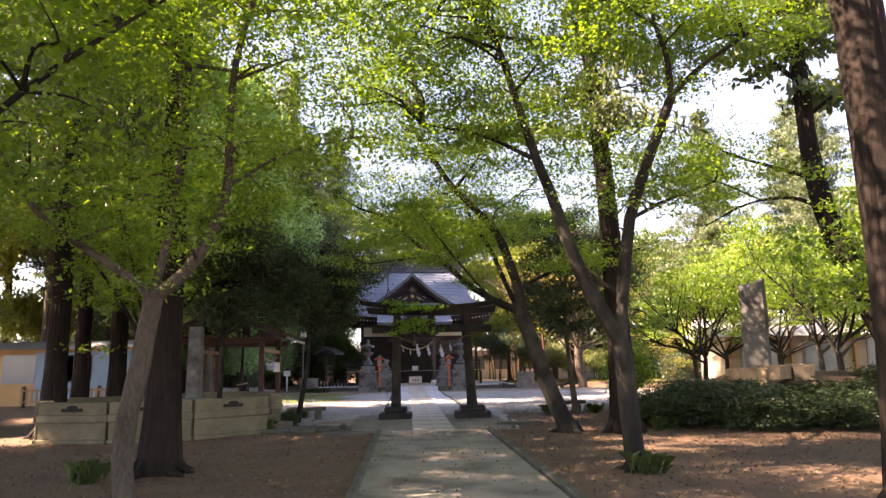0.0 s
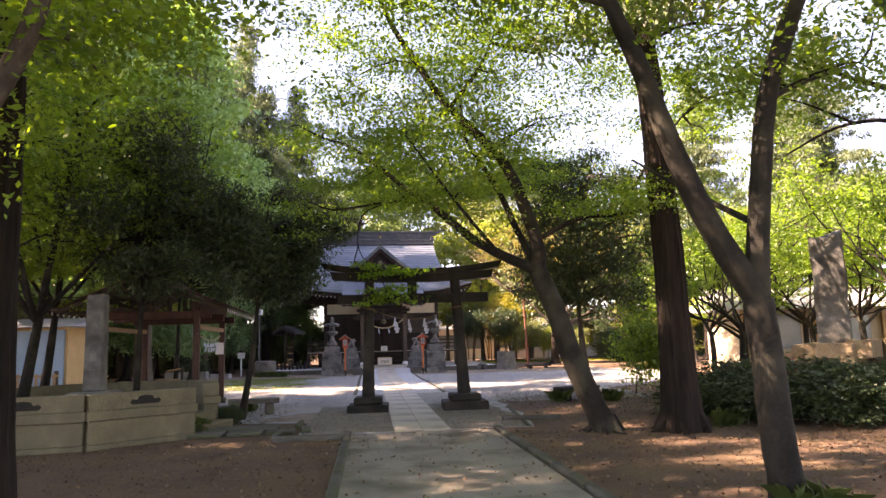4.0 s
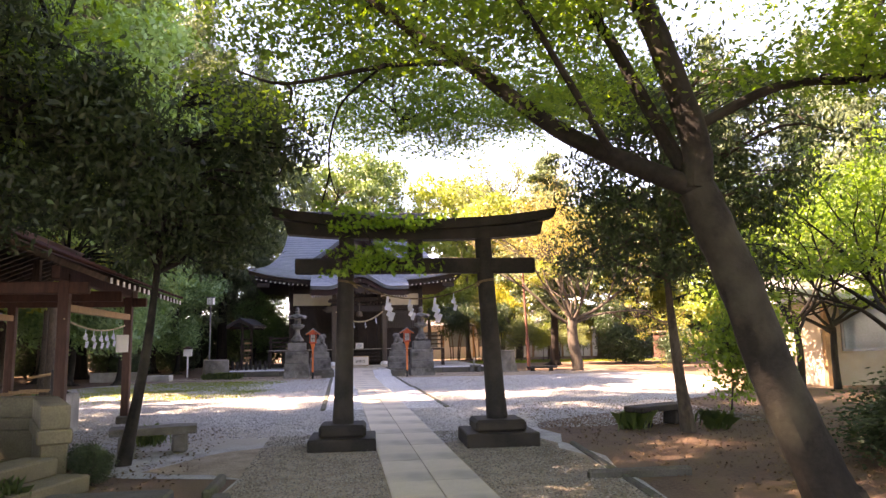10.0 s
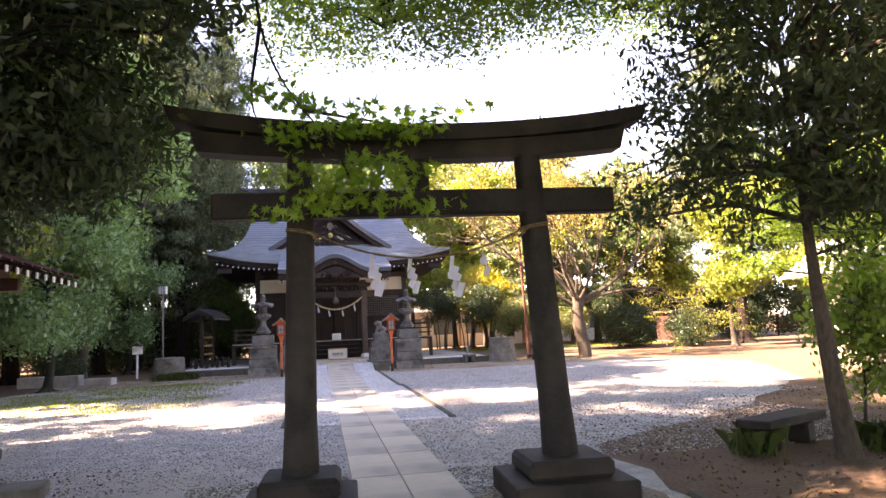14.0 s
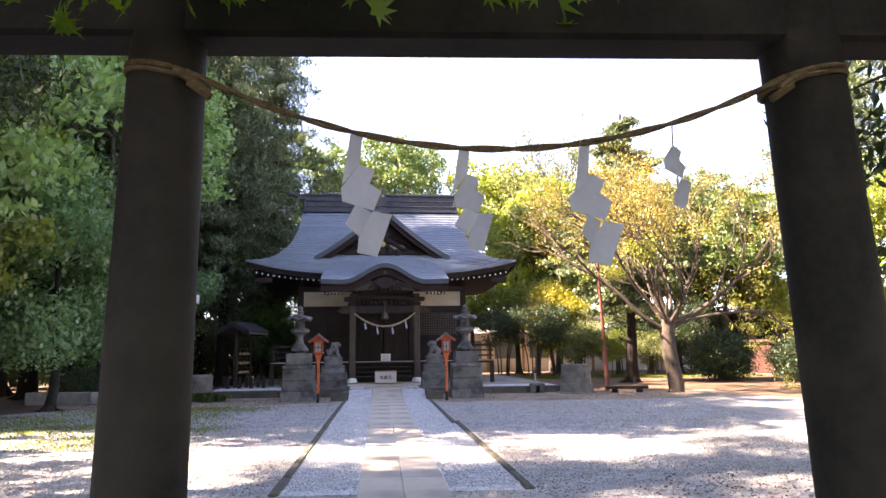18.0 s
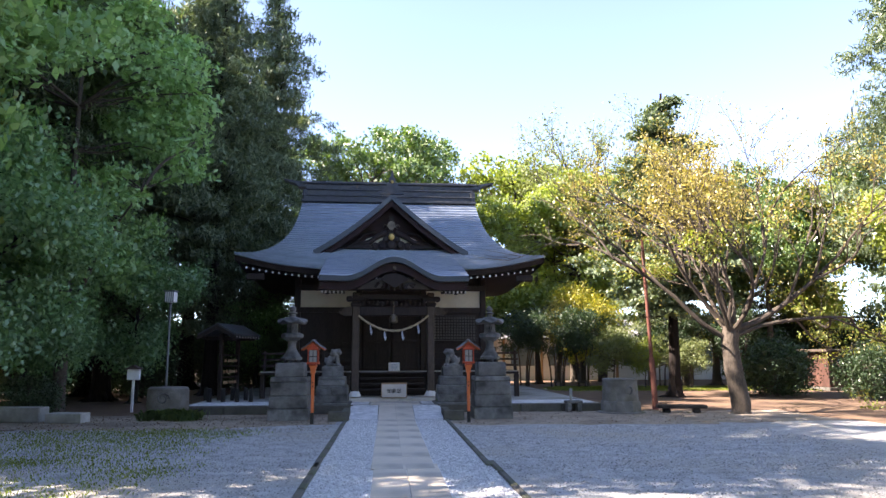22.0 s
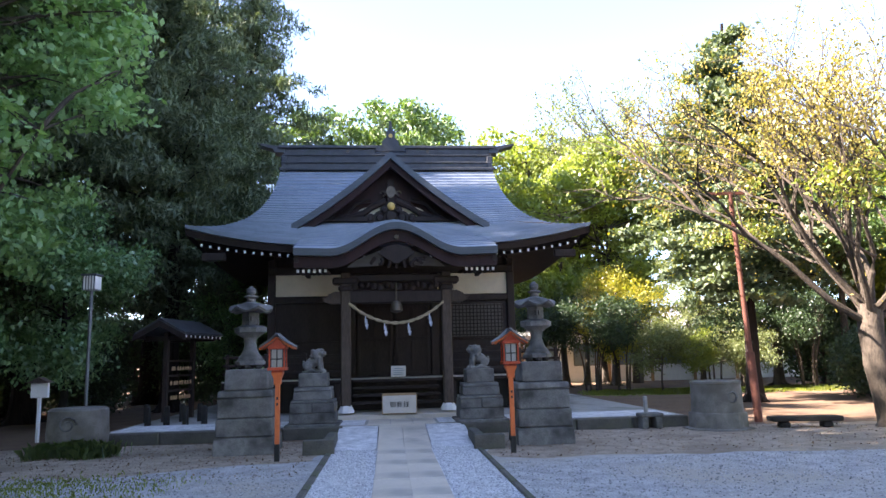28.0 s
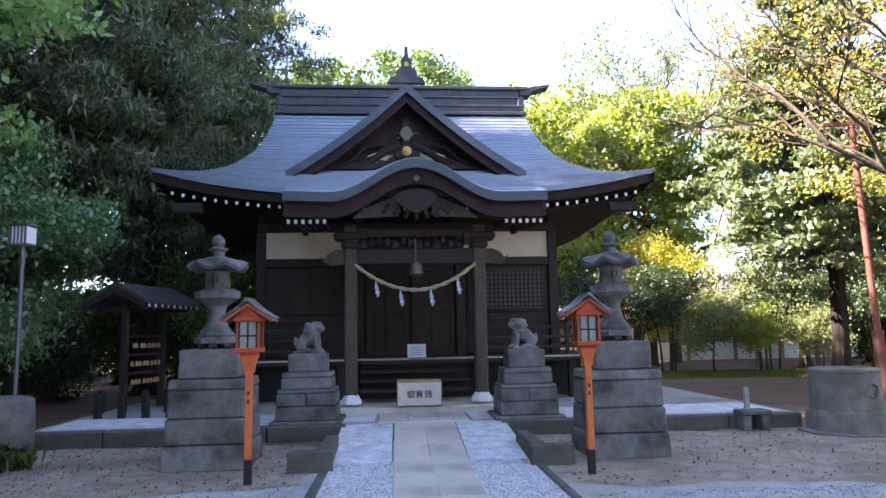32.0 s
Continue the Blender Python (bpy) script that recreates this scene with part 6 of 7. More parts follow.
# cherry with a wide bronze crown
rr = np.random.default_rng(61)
CHERRY = thing("cherry_tree", "spreading cherry with bare twigs and sparse bronze young leaves", "tree", (7.22, 21.0, 0), 0, "trees")
bm, tips = bmesh.new(), []
q = smooth_path([(0, 0, -0.15), (0.02, 0, 0.3), (-0.1, 0, 1.0), (-0.16, 0, 1.8), (-0.12, 0, 2.3)], 4)
tube(q, [0.38, 0.31] + [0.255 - 0.06 * k / len(q) for k in range(len(q) - 2)], 14, bm, 0.06, random.Random(61))
for a, e, r, L in ((10, 28, 0.066, 4.4), (75, 40, 0.066, 4.0), (140, 26, 0.066, 4.6), (185, 20, 0.08, 4.6), (225, 38, 0.066, 3.6), (290, 28, 0.066, 3.6), (335, 40, 0.066, 4.2), (110, 68, 0.09, 3.0), (260, 58, 0.066, 3.0), (40, 52, 0.066, 3.9), (165, 48, 0.066, 4.0), (0, 12, 0.09, 4.2), (200, 62, 0.08, 3.4)):
    a, e = radians(a), radians(e)
    grow(bm, rr, Vector((-0.13, 0, 2.0 + rr.uniform(-0.2, 0.3))), Vector((math.cos(a) * math.cos(e), math.sin(a) * math.cos(e), math.sin(e))), r, L * 0.84, 0, tips, 0.7, 0.32, (4, 4, 4))
part("trunk", bm, M_GREYBARK, CHERRY)
tips = np.array(tips)
tips = tips[tips[:, 0] > -4.3]
part("crown", leaves(blob(tips, 0.3, 8, rr, 0.7), 0.07, L_BRONZE, rr, 0.4), None, CHERRY)
part("crown", leaves(blob(ball_clumps(rr, 260, (0.5, 0, 5.2), (5.3, 5.0, 2.9), 0.35), 0.5, 4, rr, 0.6), 0.07, L_BRONZE, rr, 0.4), None, CHERRY)
low = tips[(tips[:, 2] < 4.6)]
part("crown", leaves(blob(low[rr.permutation(len(low))[:170]], 0.3, 18, rr, 0.5), 0.10, L_SPRING, rr, 0.5), None, CHERRY, "fresh green leaves of the lower twigs")
rr = np.random.default_rng(62)
cl = bough_clumps(rr, 3.2, 11.6, 3.4, 20, 0.34)
fir = make_tree("fir_tree", "tall dark-trunked fir with drooping layered boughs and yellow-green tips", (7.8, 28.4, 0), [([(0, 0, 0), (0.05, 0, 2), (0.1, 0, 5), (0, 0, 9), (0.05, 0, 11.8)], 0.25, 0.05)], cl, L_CEDAR, 0.45, 130, 0.18, M_BARK, 62, 0.55, 0.25, limit=110)
far = cl[np.hypot(cl[:, 0], cl[:, 1]) > 1.5]
part("outer_crown", leaves(blob(far, 0.42, 13, rr, 0.22), 0.13, L_YELLOW, rr, 0.65), None, fir, "yellow-green young tips of the boughs")
# prototypes of the woods round the forecourt
WOODS = []
rr = np.random.default_rng(71)
WOODS.append(cedar((-13.0, 27.0, 0), 20, 0.32, (0, 0), 72, 3.0, "tall dark cedar with drooping sprays down its trunk", 4.4, 30, 60))
WOODS.append(make_tree("broadleaf_tree", "round-crowned broadleaf tree of the surrounding woods", (-6.0, 47, 0), [([(0, 0, 0), (0.1, 0, 4), (0, 0, 8), (0, 0, 12)], 0.32, 0.08)], lobed_clumps(rr, 380, crown_lobes(rr, 22, (0, 0, 11.4), (3.9, 3.9, 3.7), 2.0), 0.7), L_GREEN, 0.62, 75, 0.26, M_GREYBARK, 73, 0.4, 0.7, "woods", limit=40))
WOODS.append(make_tree("spring_tree", "tree with light yellow-green spring foliage", (5.6, 43, 0), [([(0, 0, 0), (0.1, 0, 2), (0, 0, 4), (0, 0, 8)], 0.16, 0.04)], lobed_clumps(rr, 240, crown_lobes(rr, 16, (0, 0, 6.2), (1.8, 1.8, 3.0), 1.1), 0.45), L_SPRING, 0.5, 70, 0.19, M_GREYBARK, 74, 0.4, 0.6, "woods", limit=70))
WOODS.append(make_tree("broadleaf_tree", "drooping blue-green broadleaf tree at the edge of the forecourt", (-10.3, 16.6, 0), [([(0, 0, 0), (0.1, 0, 1), (0, 0, 2.5), (0, 0, 5)], 0.14, 0.05)], lobed_clumps(rr, 260, crown_lobes(rr, 15, (0, 0, 3.9), (1.6, 1.6, 2.1), 0.95), 0.4), L_BLUEGREEN, 0.55, 100, 0.14, M_MAPLE, 75, 0.4, 0.8, "woods", limit=50))
WOODS.append(make_tree("yellow_bush", "rounded bush with golden yellow-green leaves", (6.3, 37.4, 0), [([(0, 0, 0), (0, 0, 0.6), (0, 0, 1.6)], 0.06, 0.02)], lobed_clumps(rr, 130, crown_lobes(rr, 10, (0, 0, 3.1), (1.3, 1.2, 1.5), 0.75), 0.5), L_YELLOW, 0.45, 90, 0.11, M_GREYBARK, 76, 0.4, 0.8, "bushes", limit=30))
WOODS.append(make_tree("green_bush", "dense rounded evergreen bush", (12.6, 30.5, 0), [([(0, 0, 0), (0, 0, 0.5), (0, 0, 1.2)], 0.05, 0.02)], ball_clumps(rr, 110, (0, 0, 1.05), (1.2, 1.2, 1.1), 0.4), L_DARK, 0.4, 90, 0.10, M_GREYBARK, 77, 0.4, 0.8, "bushes", limit=30))
tips, bm = [], bmesh.new()
t = thing("maple_tree", "small open maple with layered light green leaves", "tree", (12.3, 4.5, 0), 0, "woods")
tube(smooth_path([(0, 0, -0.1), (0.05, 0, 0.8), (0, 0, 1.7)], 3), [0.12, 0.1, 0.095, 0.09, 0.09, 0.085, 0.08], 9, bm)
for k in range(7):
    a, e = k * 0.93, 0.5 + 0.22 * (k % 4)
    grow(bm, rr, Vector((0, 0, 1.5 + 0.06 * k)), Vector((math.cos(a) * math.cos(e), math.sin(a) * math.cos(e), math.sin(e))), 0.05, 2.5, 0, tips, 0.8, 0.1, (4, 3))
part("trunk", bm, M_MAPLE, t)
part("crown", leaves(blob(np.array(tips), 0.5, 40, rr, 0.2), 0.10, L_MAPLE, rr, 0.7), None, t)
WOODS.append(t)
WOODS.append(make_tree("bamboo_bush", "bright green bush of thin leafy canes", (5.5, 2.9, 0), [([(0, 0, 0), (0.05, 0, 0.6), (0, 0, 1.4)], 0.02, 0.01)], np.concatenate([ball_clumps(rr, 170, (0.25, 0, 1.25), (0.75, 0.7, 1.0), 0.15)]), L_MAPLE, 0.28, 26, 0.10, M_GREYBARK, 78, 0.3, 0.8, "bushes", limit=80))
WOODS.append(make_tree("broadleaf_tree", "tall broadleaf tree with light blue-green drooping foliage", (-11.2, 21.0, 0), [([(0, 0, 0), (0.1, 0, 2.5), (0, 0, 5), (0, 0, 10)], 0.2, 0.05), ([(0.1, 0, 2.5), (1.2, -0.5, 4.5), (2.4, -0.9, 6.0)], 0.08, 0.02), ([(0, 0, 3.2), (-1.0, -0.8, 5.0), (-1.9, -1.6, 6.4)], 0.08, 0.02)], lobed_clumps(rr, 330, crown_lobes(rr, 24, (0, 0, 8.2), (2.5, 2.5, 4.2), 1.25), 0.45), L_TEAL, 0.5, 62, 0.2, M_GREYBARK, 79, 0.5, 0.45, "woods", limit=80))
WOODS.append(make_tree("pale_bush", "pale grey-green shrub with fine young leaves", (7.1, 35.2, 0), [([(0, 0, 0), (0, 0, 0.6), (0.1, 0, 1.5)], 0.05, 0.02)], lobed_clumps(rr, 120, crown_lobes(rr, 9, (0, 0, 1.6), (0.9, 0.9, 0.8), 0.6), 0.3), L_GREYGREEN, 0.35, 60, 0.09, M_GREYBARK, 80, 0.4, 0.7, "bushes", limit=50))
WOODS.append(make_tree("bronze_bush", "small shrub with reddish bronze young leaves", (4.9, 37.0, 0), [([(0, 0, 0), (0, 0, 1.2), (0.1, 0, 2.6)], 0.04, 0.02)], ball_clumps(rr, 90, (0, 0, 3.3), (1.0, 0.9, 1.0), 0.3), L_BRONZE, 0.3, 50, 0.08, M_GREYBARK, 81, 0.4, 0.7, "bushes", limit=40))
pr = random.Random(5)


def plant(k, x, y, s=1.0, sz=None):
    o = copy_thing(WOODS[k], Matrix.Identity(4))
    o.matrix_world = pose(*inner(x, y), 0, 0, 0, pr.uniform(0, 360)) @ Matrix.Diagonal((s, s, sz or s, 1))
    return o


for x, y, s in ((-14.5, 22.8, 0.9), (-17, 18, 0.95), (-17.5, 25.5, 1.0), (-15.5, 31, 1.1), (-10.6, 31.5, 0.98), (-18.5, 35, 1.2), (-13.5, 36.5, 1.2), (-9.8, 37.5, 1.0), (-20, 29, 1.1), (-22, 23, 1.0), (17.4, 28.2, 0.85), (22, 22, 0.9), (24, 30, 0.9), (16.6, 43.0, 0.55), (20.5, 44, 0.6), (-24, 6, 0.8), (-22, -4, 0.8), (-14, -9, 0.8), (20, -4, 0.8), (15, -12, 0.85)):
    plant(0, x, y, s * pr.uniform(0.92, 1.05), s * pr.uniform(0.9, 1.1))
for x, y, s in ((-15, -13, 0.85), (-11, -20, 0.9), (-17, -4.5, 0.85), (-18.5, -14, 0.9), (-25, 12, 0.9), (-18.5, 20.5, 0.85), (-22, 15, 0.9), (-21, 2, 0.9), (-3.4, 53, 1.08), (10, 54, 0.7), (-14, 48, 1), (18, 46, 0.8), (24, 40, 0.8), (-26, 36, 1), (-28, 16, 0.8), (-30, 0, 0.8), (30, 34, 0.8), (29, 18, 0.7), (28, 2, 0.7), (26, -14, 0.7), (-24, -16, 0.8), (-10, -30, 0.8), (8, -32, 0.8), (20, -26, 0.8), (-20, -28, 0.9)):
    plant(1, x, y, s)
for x, y, s in ((4.4, 42, 1.15), (6.9, 45, 1.25), (18.5, 38, 1.1), (15.5, 25.5, 0.8), (18.5, 23.5, 0.9), (-19.5, 8.5, 1.0), (-20, 15, 1.1), (-11.6, 14.0, 1.0), (26, 12, 0.9), (7.0, 43, 1.3), (1.5, 42, 1.1), (4.2, 52, 1.7)):
    plant(2, x, y, s)
for x, y, s in ((-12.5, 17.5, 1.2), (-13.5, 23.5, 1.1), (-11.5, 26.5, 0.9), (-14.5, 19.5, 1.5), (-9.0, 33.0, 0.8), (-12.3, 21.5, 0.8)):
    plant(3, x, y, s)
for x, y, s in ((10.6, 8.0, 0.9), (12.6, 8.0, 1.0), (11.5, 5.6, 0.9), (13.5, -3, 1.2), (10.8, -6.5, 1.0), (9.1, 7.0, 0.9), (15.5, 1.5, 1.3), (10.0, -1.2, 0.9), (7.8, 1.8, 0.85), (17.5, 6.2, 1.2)):
    plant(6, x, y, s)
for x, y, s in ((12.2, 39.5, 0.8),):
    plant(4, x, y, s)
for x, y, s in ((12.0, 29.5, 1.1), (-11.5, 20.5, 0.6)):
    plant(5, x, y, s, s * 0.8)
for x, y, s in ((6.2, -3.2, 1.0), (7.4, -3.4, 1.1), (8.6, -3.3, 1.1), (9.8, -3.0, 1.1), (10.8, -2.4, 1.1), (6.9, -3.9, 0.8), (8.3, -4.0, 0.8), (5.4, -2.2, 0.8), (6.5, -1.2, 1.0), (9.6, -3.9, 0.8), (5.6, -3.0, 0.7), (11.6, -3.0, 1.0)):
    plant(5, x, y, s, s * pr.uniform(0.34, 0.5))
plant(5, -3.15, -1.85, 0.17, 0.17)
plant(5, -3.6, -1.0, 0.16, 0.13)

make_tree("conical_shrub", "tall conical shrub with fine pale grey-green leaves", (9.1, 36.4, 0), [([(0, 0, 0), (0, 0, 1.2), (0.05, 0, 3), (0, 0, 7.8)], 0.09, 0.02)], cone_clumps(np.random.default_rng(83), 520, 1.3, 8.6, 2.5, 0.1), L_GREYGREEN, 0.3, 60, 0.085, M_GREYBARK, 83, 0.4, 0.6, "bushes", limit=90)
make_tree("lime_bush", "small bright lime-green leafy bush", (8.4, 34.6, 0), [([(0, 0, 0), (0, 0, 0.5), (0.1, 0, 1.2)], 0.03, 0.012)], ball_clumps(np.random.default_rng(84), 80, (0, 0, 1.5), (0.7, 0.6, 0.85), 0.2), L_SPRING, 0.25, 60, 0.09, M_GREYBARK, 84, 0.4, 0.7, "bushes", limit=40)
rr = np.random.default_rng(85)
WOODS.append(make_tree("camellia_tree", "dark glossy evergreen on several thin bare stems", (4.6, 36.2, 0), [([(0.3 * math.cos(k * 1.7), 0.3 * math.sin(k * 1.7), 0), (0.4 * math.cos(k * 1.7), 0.4 * math.sin(k * 1.7), 1.2), (0.8 * math.cos(k * 1.7), 0.8 * math.sin(k * 1.7), 2.6)], 0.045, 0.02) for k in range(5)], lobed_clumps(rr, 130, crown_lobes(rr, 9, (0, 0, 2.75), (1.3, 1.2, 0.9), 0.7), 0.4), L_DARK, 0.38, 75, 0.10, M_GREYBARK, 85, 0.4, 0.7, "bushes", limit=60))
for x, y, s in ((6.0, 37.2, 0.95), (3.2, 39.0, 1.0), (9.8, 37.5, 1.0), (11.2, 37.4, 0.9), (13.4, 36.8, 1.0)):
    plant(11, x, y, s)
plant(9, 10.8, 35.6, 0.8)
for x, y, s in ((11.6, 38.6, 0.62), (13.4, 39.4, 0.66), (15.6, 37.6, 0.62)):
    plant(1, x, y, s)
for x, y, s in ((15.5, 39.5, 1.5), (17.8, 40.5, 1.7), (20.3, 40.8, 1.6), (22.8, 39.8, 1.8), (25.4, 39.0, 1.7), (27.8, 37.5, 1.6)):
    plant(5, x, y, s)
for x, y, s in ((-12.5, 29.5, 1.0), (-14.5, 32, 1.2), (-9.3, 34.5, 1.3), (-16.5, 29.5, 1.2), (-18.5, 26, 1.2), (-20, 20.5, 1.3), (-22, 17, 1.4), (-17.5, 34, 1.3), (-21.5, 30, 1.4), (-12, 37, 1.4), (-6.5, 38, 1.4), (-20.5, 24, 1.2), (-25, 27, 1.6), (-25, 21, 1.6), (-15, 38.5, 1.7), (-17.5, 41, 1.8), (-20, 44, 1.9), (-13, 42, 1.8), (-23, 38, 1.8), (-10, 41, 1.6), (-26, 33, 1.8), (18.5, 30.5, 1.0), (14.2, 27.2, 0.9), (-19.5, 31, 1.2)):
    plant(5, x, y, s, s * 0.95)
# two extra-tall cedars added as sun blockers for the near forecourt
cedar((-14.0, -1.2, 0), 28, 0.36, (0, 0), 107, 5.0, crown=4.4, n=26, per=52)
cedar((-17.0, 3.0, 0), 30, 0.4, (0, 0), 109, 14.0, crown=4.2, n=22, per=52)
t = thing("bare_tree", "tall airy tree with pale young leaves on fine twigs", "tree", (*inner(8.6, 45), 0), 0, "woods")
bm, tips = bmesh.new(), []
tube(smooth_path([(0, 0, -0.2), (0.1, 0, 3), (0, 0.1, 7)], 3), [0.3, 0.27, 0.25, 0.23, 0.21, 0.2, 0.19], 8, bm)
rr = np.random.default_rng(66)
for k in range(11):
    a, e = k * 2.3, 0.55 + 0.09 * k
    grow(bm, rr, Vector((0, 0.1, 4.5 + 0.3 * k)), Vector((math.cos(a) * math.cos(e), math.sin(a) * math.cos(e), math.sin(e))), 0.12, 4.6, 0, tips, 0.65, 0.3, (4, 4, 3))
part("trunk", bm, M_GREYBARK, t)
part("crown", leaves(blob(np.array(tips), 0.5, 7, rr, 0.7), 0.17, L_GREYGREEN, rr, 0.4), None, t)
cedar((-14.8, 15.8, 0), 19, 0.3, (0, 0), 103, 3.5, crown=3.7, n=17, per=46)
cedar((-16.5, 12.8, 0), 19, 0.28, (0, 0), 111, 4.0, crown=3.5, n=16, per=46)
# high-crowned cedar and big broadleafs added to keep sun off gravel and roof
cedar((-16.2, 10.2, 0), 21, 0.3, (0, 0), 113, 9.5, crown=3.5, n=15, per=46)
for x, y, s in ((-18.0, 12.3, 1.24), (-17.5, 16.8, 1.3), (-16.8, 24.6, 1.2)):
    plant(1, x, y, s)
cedar((-17.8, 21.0, 0), 20, 0.3, (0, 0), 112, 3.5, crown=3.6, n=15, per=40)
for x, y, s in ((-14.6, 17.0, 1.0), (-13.5, 12.5, 0.85), (-10.9, 13.2, 1.2)):
    plant(8, x, y, s)
# houses seen through the trees
def build_house(name, label, at, rz, L, W, H, wall, roof):
    t = thing(name, label, "house", at, rz)
    part("wall", box(L, W, H), wall, t)
    part("roof", prism([(-W / 2 - 0.7, 0), (W / 2 + 0.7, 0), (0, W * 0.28)], L + 1.2, "x", (-L / 2 - 0.6, 0, H)), roof, t)
    n = int(L / 2.4)
    for k in range(n):
        w = part("window", box(1.5, 0.06, 1.2, (-L / 2 + 1.3 + k * 2.4, -W / 2 - 0.01, 0.9)), M_STEEL, t)
        part("pane", box(1.38, 0.02, 1.08, (-L / 2 + 1.3 + k * 2.4, -W / 2 - 0.045, 0.96)), mat("window_glass", (0.2, 0.25, 0.3), (0.15, 0.2, 0.24), 0.1, 2, 20, 0), w)
        part("post", box(0.14, 0.14, H, (-L / 2 + 0.1 + k * 2.4, -W / 2 - 0.06, 0)), M_PALEWOOD, t)
    return t


M_OCHRE = mat("ochre_wall", (0.55, 0.37, 0.18), (0.45, 0.3, 0.14), 0.8, 2, 40, 0.1)
M_PALEROOF = mat("pale_sheet_roof", (0.36, 0.36, 0.37), (0.26, 0.26, 0.28), 0.5, 2, 40, 0.1)
M_BLUEWALL = mat("blue_sheet", (0.28, 0.42, 0.55), (0.22, 0.34, 0.46), 0.6, 2, 30, 0.1)
build_house("house", "low cream-walled house with pale sheet roof", (17.0, 10.7, 0), 0, 12.0, 3, 2.25, mat("cream_wall", (0.40, 0.355, 0.30), (0.32, 0.28, 0.23), 0.85, 2, 40, 0.15, stain=(0.36, 0.29, 0.22)), M_PALEROOF)
o = build_house("house", "ochre and blue walled low building with pale roof beyond the grove", (-16.8, 10.6, 0), 0, 9.0, 1.2, 2.3, M_OCHRE, M_PALEROOF)
for x in (1.0, 3.3):
    part("wall_panel", box(2.2, 0.05, 2.1, (x, -0.63, 0.1)), M_BLUEWALL, o, "pale blue wall sheet")
fence = thing("wooden_fence", "low brown slatted wooden fence before the building", "fence", (-14.2, 8.6, 0), 4)
for z in (0.2, 0.62):
    part("rail", box(4.6, 0.05, 0.07, (0, 0, z), 0.005), M_PALEWOOD, fence)
for k in range(24):
    part("slat", box(0.09, 0.02, 0.62, (-2.2 + 0.19 * k, -0.035, 0.12), 0.004), M_PALEWOOD, fence)
for k in range(4):
    part("post", box(0.11, 0.11, 0.82, (-2.2 + 1.46 * k, 0.07, 0), 0.008), M_GREYWOOD, fence)
build_house("house", "long white-walled building behind the woods", (13, 50, 0), 4, 26, 6, 2.6, M_WHITE, M_PALEROOF)


# ---- loose cover of the ground ----
def scatter(name, label, pts, sizes, material, rng, kind_shape):
    """Many small bodies in one mesh: stones or dead leaves."""
    n = len(pts)
    if kind_shape == "stone":
        base = np.array([(1, 0, 0), (0, 1, 0), (-1, 0, 0), (0, -1, 0), (0, 0, 0.75), (0, 0, -0.6)], dtype=np.float32)
        tri = np.array([(0, 1, 4), (1, 2, 4), (2, 3, 4), (3, 0, 4), (1, 0, 5), (2, 1, 5), (3, 2, 5), (0, 3, 5)])
        v = np.repeat(base[None], n, 0) * rng.uniform(0.6, 1.25, (n, 6, 1)) * np.stack([sizes, sizes * rng.uniform(0.6, 1, n), sizes * rng.uniform(0.5, 0.9, n)], 1)[:, None]
        a = rng.uniform(0, 6.28, n)
        x = v[:, :, 0] * np.cos(a)[:, None] - v[:, :, 1] * np.sin(a)[:, None]
        y = v[:, :, 0] * np.sin(a)[:, None] + v[:, :, 1] * np.cos(a)[:, None]
        v = np.stack([x, y, v[:, :, 2]], 2) + np.asarray(pts, dtype=np.float32)[:, None]
        f = tri[None] + (np.arange(n) * 6)[:, None, None]
        me = raw(v.reshape(-1, 3), f.reshape(-1, 3), name, material)
    else:
        me = leaves(pts, float(np.mean(sizes)), material, rng, 0.82, name)
    return tagged(part(name, me, None), label, "ground cover", kind="stuff")


def island_mat(name, c1, c2, rough=0.9):
    m = bpy.data.materials.new(name)
    m.use_nodes = True
    nt = m.node_tree
    b = nt.nodes["Principled BSDF"]
    g, r = nt.nodes.new("ShaderNodeNewGeometry"), nt.nodes.new("ShaderNodeValToRGB")
    r.color_ramp.elements[0].color, r.color_ramp.elements[1].color = (*c1, 1), (*c2, 1)
    nt.links.new(g.outputs["Random Per Island"], r.inputs[0])
    nt.links.new(r.outputs[0], b.inputs["Base Color"])
    b.inputs["Roughness"].default_value = rough
    return m


rg = np.random.default_rng(90)


def field(n, u0, u1, v0, v1, z=0.0, bias=1.0, hole=0.0):
    u = rg.uniform(u0, u1, n)
    v = v0 + (v1 - v0) * rg.uniform(0, 1, n) ** bias
    keep = np.abs(u) > hole
    u, v = u[keep], v[keep]
    return np.array([site(a, b, z) for a, b in zip(u, v)])


pts = np.concatenate([field(42000, -6, 6, 1.5, 9, 0.01, 1.0, 0.47), field(46000, -7, 8, 6, 18.2, 0.01, 1.0, 1.38)])
scatter("gravel_stones", "loose grey gravel stones", pts, rg.uniform(0.007, 0.02, len(pts)), island_mat("grey_stones", (0.18, 0.18, 0.178), (0.6, 0.59, 0.57)), rg, "stone")
pts = field(26000, -1.9, 1.8, -3.3, 1.6, 0.012, 1.0, 0.47)
scatter("gravel_stones", "small brownish gravel stones round the gate", pts, rg.uniform(0.006, 0.016, len(pts)), island_mat("brown_stones", (0.09, 0.082, 0.07), (0.4, 0.37, 0.32)), rg, "stone")
pts = field(34000, -1.2, 1.2, 5.6, 21.4, 0.018, 1.0, 0.47)
scatter("white_gravel_stones", "loose white crushed stone", pts, rg.uniform(0.008, 0.022, len(pts)), island_mat("white_stones", (0.38, 0.39, 0.41), (0.8, 0.8, 0.8)), rg, "stone")
